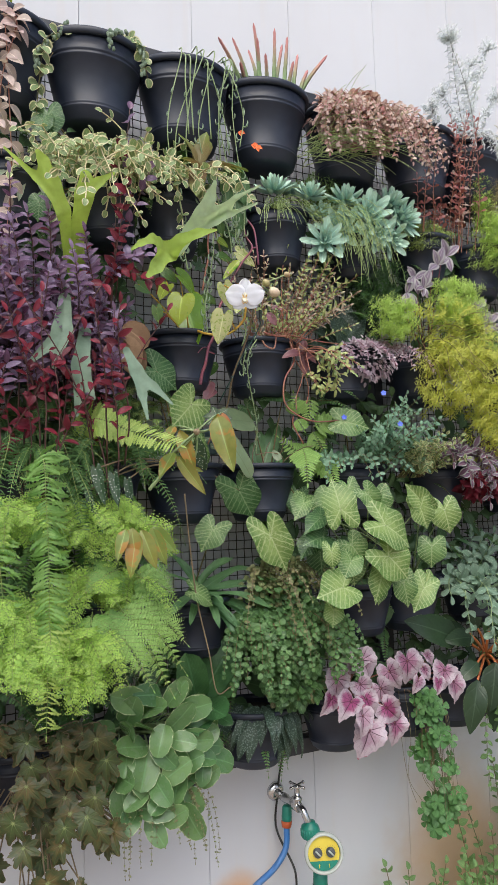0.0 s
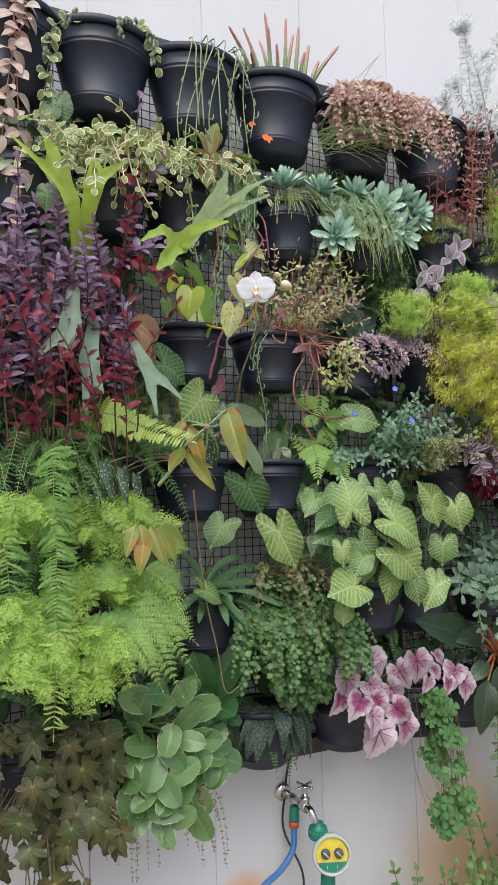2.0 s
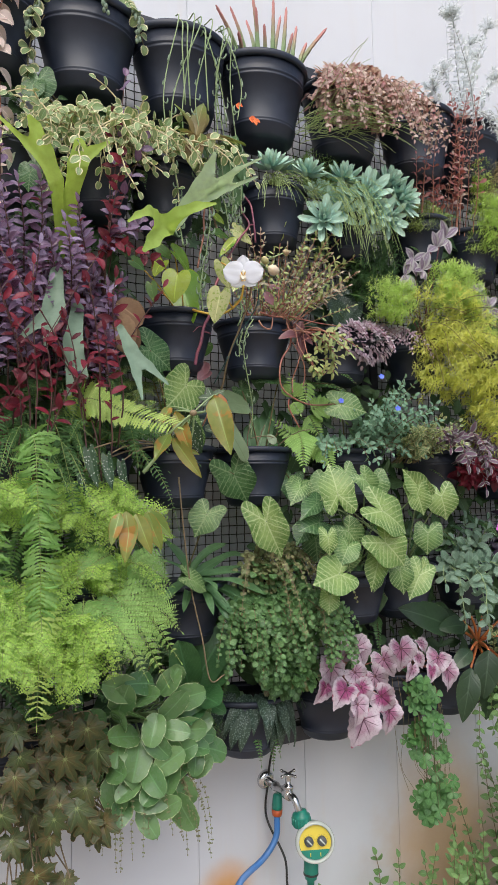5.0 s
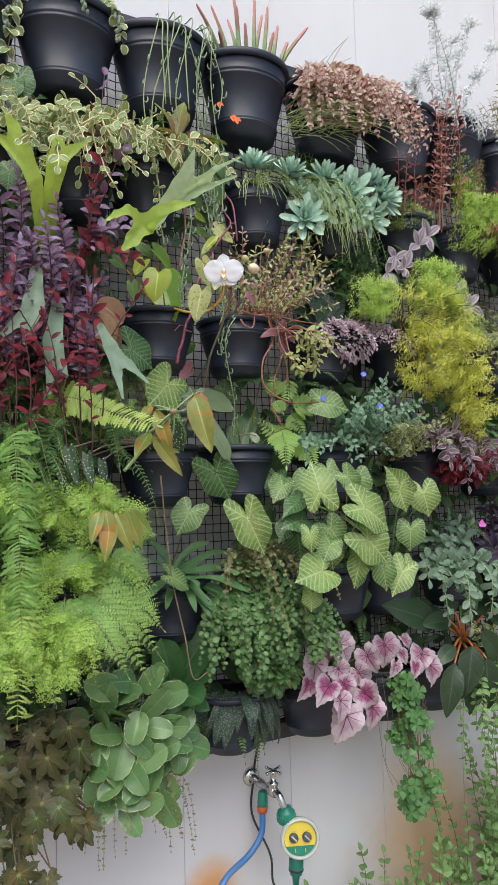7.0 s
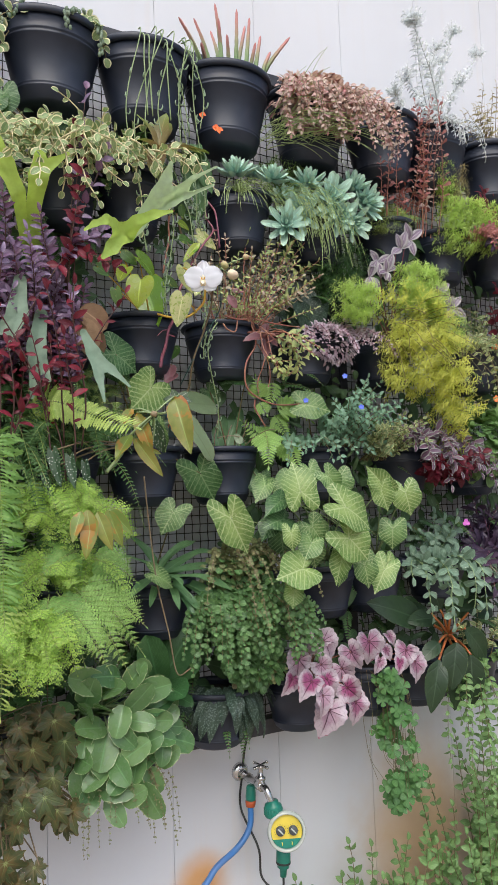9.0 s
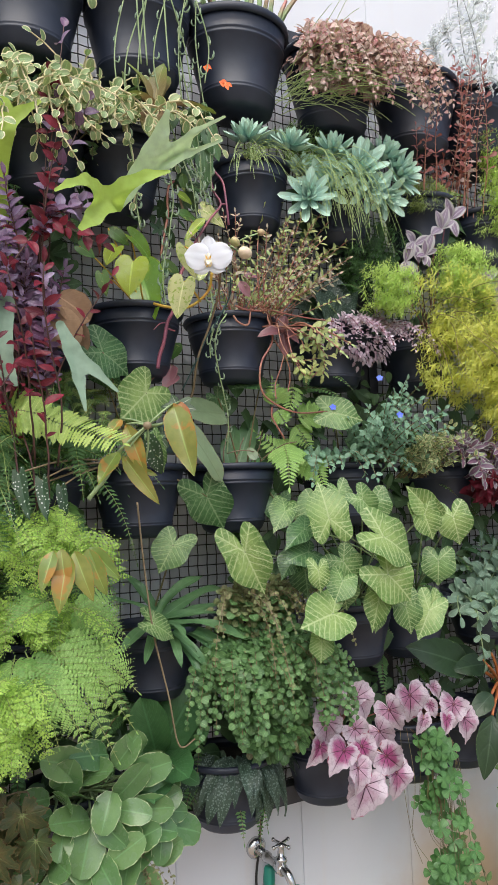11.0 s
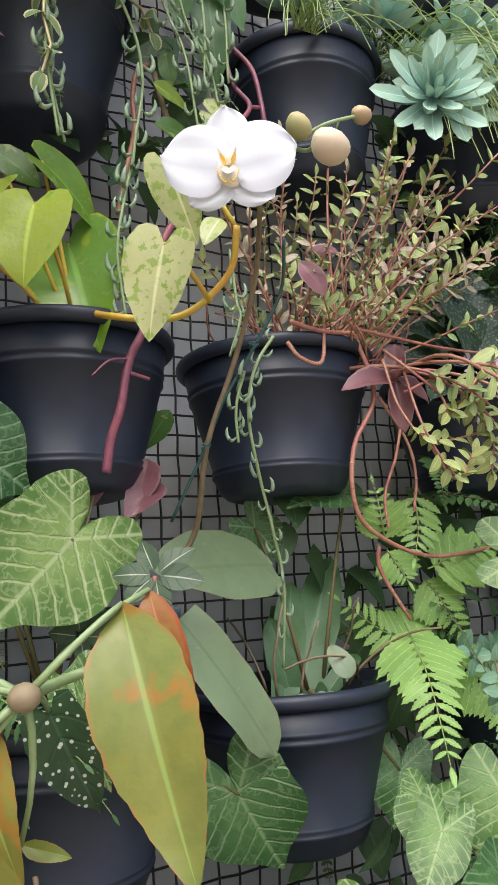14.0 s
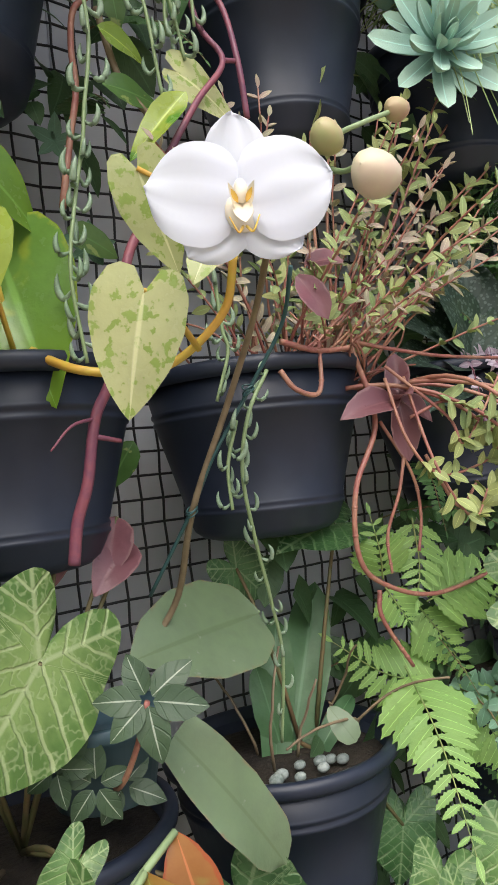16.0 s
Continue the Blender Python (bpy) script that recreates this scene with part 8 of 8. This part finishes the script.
p = Plant("nest_fern", soil(-0.353, 5), "bird's nest fern with broad glossy leaves", "fern")
for q, w in (((-0.288, -0.24, 1.166), 1.6), ((-0.425, -0.3, 1.123), 1.4), ((-0.389, -0.36, 1.045), 1.4), ((-0.438, -0.36, 1.014), 1.3), ((-0.278, -0.25, 1.066), 1.4), ((-0.442, -0.3, 1.053), 1.2), ((-0.325, -0.3, 0.979), 1.0)):
    p.big(NEST, (-0.36, YC - 0.04, 0.98), q, "oblong", 0.75 * w, (-0.3, -0.7, 0.6), 0.5, 0.2, rows=16, cols=3)
p = Plant("silver_leaf_plant", soil(-0.164, 5), "drooping dark leaves barred with silver", "plant")
for i in range(34):
    a = rnd(-1.5, 1.5)
    b = Vector((-0.16 + 0.07 * math.sin(a), YC - 0.075 * math.cos(a), 0.965))
    t = b + Vector((0.13 * math.sin(a) + rnd(-0.03, 0.03), -0.10 * math.cos(a) + rnd(-0.03, 0.02), rnd(-0.14, 0.0)))
    p.big(PILEA, b, t, "lance", 0.9, (0.2 * math.sin(a), -0.6, 0.8), 1.2, 0.2, rows=12, cols=3)
p = Plant("rex_begonia", soil(0.125, 5), "rex begonia with pink leaves and dark red veins", "begonia", "begonias")
RB = (0.13, YC - 0.05, 0.96)
for b, t, w in (((0.116, -0.3, 1.076), (0.149, -0.33, 1.03), 1.1), ((0.12, -0.28, 1.08), (0.065, -0.3, 1.065), 1.1), ((0.215, -0.3, 1.031), (0.236, -0.33, 0.984), 1.1), ((0.078, -0.34, 1.018), (0.105, -0.37, 0.996), 1.1), ((0.031, -0.36, 0.981), (-0.023, -0.38, 0.96), 1.1), ((0.082, -0.36, 0.981), (0.097, -0.39, 0.943), 1.1), ((0.054, -0.38, 0.943), (0.049, -0.41, 0.897), 1.0),
                ((0.152, -0.36, 0.946), (0.207, -0.38, 0.909), 1.0), ((0.087, -0.36, 0.892), (0.048, -0.38, 0.826), 1.15), ((0.196, -0.34, 0.892), (0.193, -0.36, 0.832), 1.0), ((0.027, -0.3, 1.033), (0.01, -0.32, 0.983), 1.0), ((0.004, -0.3, 0.98), (-0.031, -0.32, 0.95), 0.9), ((0.165, -0.32, 0.992), (0.2, -0.34, 0.95), 1.0)):
    b, t = Vector(b), Vector(t)
    p.palm(REX, b, b + (t - b) * 0.86 + Vector((0, 0, -0.012)), "rex", w * rnd(0.85, 1.05), (-0.4 + rnd(-0.5, 0.5), -0.8, 0.5 + rnd(-0.5, 0.3)), 1.2, 0.35, RB, REDSTEM, wave=0.075, steps=72)
p = Plant("rex_begonia", soil(0.40, 5), "smaller pink and silver rex begonia", "begonia", "begonias")
RB = (0.42, YC - 0.05, 0.96)
for b, t, w in (((0.316, -0.26, 1.044), (0.313, -0.28, 0.97), 1.25), ((0.415, -0.24, 1.046), (0.431, -0.26, 1.016), 1.0), ((0.374, -0.27, 1.012), (0.383, -0.29, 0.979), 1.0), ((0.457, -0.27, 1), (0.414, -0.3, 0.95), 1.1), ((0.482, -0.28, 0.963), (0.485, -0.31, 0.897), 1.0), ((0.422, -0.28, 0.971), (0.401, -0.3, 0.934), 0.9), ((0.341, -0.28, 0.983), (0.318, -0.29, 0.945), 0.9)):
    p.palm(REX, b, Vector(b).lerp(Vector(t), 0.9), "rex", w * 0.85, (-0.4 + rnd(-0.5, 0.5), -0.8, 0.5 + rnd(-0.5, 0.3)), 1.2, 0.35, RB, REDSTEM, wave=0.075, steps=72)
p = Plant("hanging_clover", soil(0.40, 5), "hanging strands of four-leaf clover with bare runners", "clover")
p.big(STRAP, (0.36, YC - 0.06, 0.97), (0.376, -0.32, 0.938), "strap", 1.1, (0, -0.4, 1), 0.6, 0.3)
st, fo = Shape(), Shape()
for i in range(105):
    lower = random.random()
    cz = 0.93 - 0.40 * lower + rnd(-0.02, 0.02)
    if 0.70 > cz > 0.64 and random.random() < 0.7:
        continue
    c = Vector((0.36 + 0.05 * lower ** 0.5 + rnd(-0.062, 0.062) * (0.6 + 0.4 * math.sin(3 * lower)), -0.27 + rnd(-0.05, 0.03), cz))
    nv = Vector((rnd(-0.6, 0.3), -0.8, rnd(0.1, 0.8))).normalized()
    o = nv.orthogonal().normalized()
    s = rnd(0.018, 0.026)
    tw = rnd(0, 6)
    for k in range(4):
        leaf(fo, frame_of(c, Matrix.Rotation(tw + k * 1.571, 3, nv) @ o, nv), s, "fan", 1.05, 0.2, 0.15, 5, 1)
    if i % 3 == 0:
        st.tube(path_of([(0.36 + rnd(-0.03, 0.05), YC - 0.1, 0.95), (c.x, -0.27, 0.9), c], 5), 0.0007, 0.0006, 4, False)
for i in range(12):
    x = 0.30 + rnd(0, 0.13)
    st.tube(path_of([(x, YC - 0.1, 0.95), (x - 0.02 + rnd(-0.01, 0.01), -0.27, 0.82), (x - 0.02 + rnd(-0.02, 0.02), -0.27, 0.7), (x + 0.02, -0.27, 0.62)], 6), 0.0008, 0.0006, 4, False)
p.add("foliage", fo, CLOVER, kind="stuff")
p.add("runner_tangle", st, STEM, kind="stuff")
p = Plant("pointed_leaf_plant", soil(0.70, 5), "dark green pointed leaves on orange stalks", "plant")
PL = (0.73, YC - 0.04, 1.0)
ORSTALK = plain_mat("orange_stalk", (0.55, 0.2, 0.06), (0.45, 0.12, 0.05), 0.45, 0, 100.0, 0.1)
for b, t, w in (((0.55, -0.24, 1.08), (0.357, -0.26, 1.175), 1.4), ((0.594, -0.26, 1.087), (0.475, -0.28, 1.102), 1.5), ((0.591, -0.28, 1.01), (0.495, -0.3, 0.972), 1.4), ((0.568, -0.3, 0.961), (0.504, -0.33, 0.804), 1.2), ((0.629, -0.32, 1.012), (0.576, -0.35, 0.869), 1.5), ((0.654, -0.3, 0.91), (0.613, -0.32, 0.791), 1.4), ((0.69, -0.32, 0.965), (0.668, -0.35, 0.798), 1.4), ((0.691, -0.3, 1.047), (0.808, -0.32, 0.919), 1.3), ((0.71, -0.22, 1.099), (0.851, -0.22, 1.165), 1.5), ((0.677, -0.2, 1.1), (0.645, -0.2, 1.2), 1.4), ((0.77, -0.24, 1.085), (0.922, -0.24, 1.1), 1.5), ((0.625, -0.2, 1.096), (0.46, -0.22, 1.115), 1.4)):
    p.big(CHLORO, b, t, "ovate", 0.58 * w, (-0.4, -0.75, 0.5), 0.5, 0.15, PL, ORSTALK, rows=14, cols=4, r=0.0045)

# ---- planting by the wall's foot ----
for x, top, half, hgt in ((0.31, 0.40, 0.11, 0.75), (0.58, 0.36, 0.1, 0.7), (0.82, 0.66, 0.13, 1.0), (1.05, 0.6, 0.14, 0.95)):
    p = Plant("green_shrub", (x, -0.16, -0.35), "leggy shrub with oval mid-green leaves against the wall", "shrub", "shrubs by the wall")
    bush(p, GREENBUSH, (x, -0.16, -0.35), 26 if hgt > 0.9 else 20, (hgt * 0.7, hgt * 1.02), 26, 0.042, "ovate", 0.16, (0, -0.05, 1), 0.004, STEM, 0.0025, 0.09, True, 0.2, rows=6, cols=2, wide=1.1)
p = Plant("hanging_vine", (0.86, YC, 0.93), "trailing vine of small green leaves below the pots", "vine")
trailing(p, GREENBUSH, 0.86, 0.93, 26, (0.25, 0.6), 42, 0.03, "ovate", 0.13, out=0.4, fall=0.35, rows=5, cols=1)
bush(p, CREAMVAR, (0.80, YC - 0.1, 0.93), 6, (0.1, 0.18), 40, 0.03, "ovate", 0.6, rows=5)


# ---- tap, water timer and hoses ----
CHROME = plain_mat("worn_chrome", (0.62, 0.62, 0.62), (0.5, 0.5, 0.5), 0.22, 1.0, 60.0, 0.05, 0.15)
GREENP = plain_mat("green_plastic", (0.01, 0.17, 0.12), (0.015, 0.22, 0.16), 0.4, 0, 50.0, 0.05)
ORANGEP = plain_mat("orange_plastic", (0.6, 0.12, 0.03), (0.5, 0.1, 0.03), 0.45, 0, 50.0, 0.05)
YELLOWP = plain_mat("yellow_dial_face", (0.72, 0.58, 0.08), (0.66, 0.52, 0.06), 0.4, 0, 40.0, 0.03)
BLUEH = plain_mat("blue_hose", (0.03, 0.17, 0.48), (0.12, 0.2, 0.36), 0.4, 0, 20.0, 0.08)
BLACKH = plain_mat("black_tube", (0.012, 0.012, 0.013), (0.03, 0.03, 0.03), 0.45, 0, 60.0, 0.05)
CLEARP = plain_mat("clear_grey_bezel", (0.5, 0.54, 0.5), (0.4, 0.45, 0.42), 0.2, 0, 60.0, 0.03)
GREYK = plain_mat("grey_knob", (0.05, 0.06, 0.07), (0.09, 0.1, 0.11), 0.4, 0, 60.0, 0.05)


def turned_along(profile, origin, axis, sides=32):
    """A turned body whose heights run along axis from origin."""
    sh = Shape()
    sh.turned(profile, sides)
    m = Vector((0, 0, 1)).rotation_difference(Vector(axis)).to_matrix().to_4x4()
    m.translation = origin
    sh.v = [tuple(m @ Vector(q)) for q in sh.v]
    return sh


tap = Plant("wall_tap", (0.01, WALL_Y, 0.609), "chrome wall tap with a cross handle", "tap")
tap.add("flange", turned_along([(0.0, 0.0), (0.030, 0.0), (0.030, 0.004), (0.024, 0.012), (0.014, 0.016), (0.0, 0.016)], (0.01, WALL_Y, 0.609), (0, -1, 0)), CHROME)
tap.add("pipe", turned_along([(0.0125, 0.012), (0.0125, 0.05), (0.0145, 0.052), (0.0145, 0.064), (0.012, 0.068), (0.012, 0.11), (0.015, 0.114), (0.015, 0.14), (0.0, 0.142)], (0.01, WALL_Y, 0.609), (0.05, -1, -0.06)), CHROME)
VB = Vector((0.016, WALL_Y - 0.128, 0.606))
tap.add("valve_body", turned_along([(0.0, -0.016), (0.014, -0.014), (0.0155, 0.0), (0.014, 0.012), (0.017, 0.014), (0.017, 0.022), (0.010, 0.026), (0.008, 0.046), (0.011, 0.048), (0.011, 0.056), (0.0, 0.058)], VB, (0.1, 0.1, 1)), CHROME)
hd = Shape()
hc = VB + Vector((0.006, 0.006, 0.056))
for a in (0.3, 0.3 + math.pi / 2):
    w = Vector((math.cos(a), math.sin(a), 0.08)) * 0.028
    hd.tube([hc - w, hc - w * 0.5, hc + w * 0.5, hc + w], 0.004, 0.004, 10)
    hd.blob(hc - w, 0.0055, 6, 10)
    hd.blob(hc + w, 0.0055, 6, 10)
tap.add("cross_handle", hd, CHROME)
sp = Shape()
SPT = VB + Vector((0.018, -0.045, -0.052))
sp.tube(path_of([VB, VB + Vector((0.004, -0.03, -0.008)), VB + Vector((0.01, -0.043, -0.035)), SPT], 8), 0.0115, 0.010, 14)
tap.add("spout", sp, CHROME)

timer = Plant("water_timer", SPT, "green two-dial water timer hanging from the tap", "water timer")
timer.add("collar", turned_along([(0.0, 0.012), (0.0125, 0.012), (0.0135, 0.006), (0.0205, 0.002), (0.0215, -0.004), (0.0215, -0.022), (0.0195, -0.026), (0.012, -0.028), (0.0, -0.028)], SPT, (0, 0, 1)), GREENP)
rib = Shape()
for k in range(20):
    a = k * 2 * math.pi / 20
    rib.tube([SPT + Vector((0.0217 * math.cos(a), 0.0217 * math.sin(a), z)) for z in (-0.005, -0.021)], 0.0016, sides=5)
timer.add("collar_ribs", rib, GREENP)
DF = Vector((-0.38, -0.9, 0.12)).normalized()
DC = SPT + Vector((0.02, -0.024, -0.055))
timer.add("body", turned_along([(0.0, -0.045), (0.028, -0.042), (0.037, -0.034), (0.0405, -0.02), (0.0405, 0.0), (0.038, 0.006), (0.0, 0.006)], DC, DF, 40), GREENP)
timer.add("bezel", turned_along([(0.040, 0.0), (0.046, 0.002), (0.047, 0.008), (0.045, 0.015), (0.040, 0.017), (0.0385, 0.013), (0.0385, 0.004)], DC, DF, 40), CLEARP)
ds = DF.cross(Vector((0, 0, 1))).normalized()
du = ds.cross(DF)
face, low = Shape(), Shape()
for shp, a0, a1, mat, nm in ((face, -0.45, math.pi + 0.45, YELLOWP, "dial_face"), (low, math.pi + 0.45, 2 * math.pi - 0.45, GREENP, "lower_face")):
    n0 = len(shp.v)
    pts = [DC + DF * 0.0085 + (ds * math.cos(a) + du * math.sin(a)) * 0.0375 for a in [a0 + (a1 - a0) * k / 24 for k in range(25)]]
    shp.v += [tuple(q) for q in pts]
    shp.face(tuple(range(n0, n0 + 25)))
    timer.add(nm, shp, mat, smooth=False)
for sx in (-0.0155, 0.0155):
    c = DC + DF * 0.0088 + ds * sx + du * 0.003
    k_ = timer.add("knob", turned_along([(0.0108, 0.0), (0.0105, 0.009), (0.009, 0.0105), (0.0, 0.0105)], c, DF, 20), GREYK)
    b = Shape()
    b.tube([c + DF * 0.0115 - (ds + du) * 0.006, c + DF * 0.0115 + (ds + du) * 0.006], 0.002, sides=6)
    timer.add("pointer", b, CLEARP, parent=k_)
    tick = Shape()
    for j in range(11):
        a = -0.6 + j * 0.44
        q = c + (ds * math.cos(a) + du * math.sin(a)) * 0.0135
        tick.blob(q, 0.0008, 3, 5)
    timer.add("dial_marks", tick, GREYK)
for sx in (-0.012, 0.012):
    b = Shape()
    q = DC + DF * 0.0092 + ds * sx - du * 0.027
    b.tube([q - du * 0.004, q + du * 0.004], 0.0011, sides=5)
    timer.add("face_mark", b, YELLOWP)
OUT = DC + Vector((0.004, 0.022, -0.042))
timer.add("outlet", turned_along([(0.0, 0.004), (0.012, 0.004), (0.012, -0.008), (0.017, -0.012), (0.0175, -0.04), (0.0145, -0.044), (0.0145, -0.052), (0.009, -0.056), (0.0075, -0.074), (0.0, -0.075)], OUT, (0.05, 0, 1)), GREENP)
timer.add("seal", turned_along([(0.0178, -0.038), (0.0182, -0.040), (0.0178, -0.043)], OUT, (0.05, 0, 1)), BLACKH)

timer.root.scale = (1.28, 1.28, 1.28)
tube = Plant("irrigation_tube", (0.0, 0.0, 0.74), "thin black irrigation tube from timer to panel", "tube")
t = Shape()
e = SPT + (OUT + Vector((-0.003, 0, -0.075)) - SPT) * 1.28
t.tube(path_of([e, e + Vector((-0.004, 0.0, -0.028)), e + Vector((-0.02, 0.03, -0.042)), e + Vector((-0.045, 0.06, -0.01)), e + Vector((-0.045, 0.075, 0.07)), (-0.0, WALL_Y - 0.02, 0.50), (0.012, WALL_Y - 0.012, 0.60), (0.02, WALL_Y - 0.02, 0.68), (0.02, MESH_Y + 0.02, 0.76)], 8), 0.0035, sides=10)
tube.add("tube", t, BLACKH)

hose = Plant("garden_hose", (0.0, 0.0, -0.33), "blue garden hose with a green and orange connector", "hose")
HT = Vector((0.01, -0.01, 0.585))
hose.add("connector", turned_along([(0.0, 0.004), (0.012, 0.003), (0.0145, -0.002), (0.0165, -0.03), (0.016, -0.042), (0.0, -0.044)], HT, (0.06, 0, 1)), GREENP)
hose.add("nut", turned_along([(0.0, -0.042), (0.0168, -0.043), (0.0165, -0.052), (0.0145, -0.062), (0.0, -0.063)], HT, (0.06, 0, 1)), ORANGEP)
t = Shape()
t.tube(path_of([HT + Vector((-0.003, 0, -0.058)), (-0.005, -0.02, 0.464), (-0.054, -0.03, 0.419), (-0.137, -0.05, 0.39), (-0.185, -0.06, 0.352), (-0.272, -0.08, 0.312), (-0.431, -0.12, 0.287), (-0.42, -0.3, -0.2), (-0.5, -0.4, -0.325), (-0.9, -0.6, -0.335)], 8), 0.0095, sides=14)
hose.add("hose", t, BLUEH)
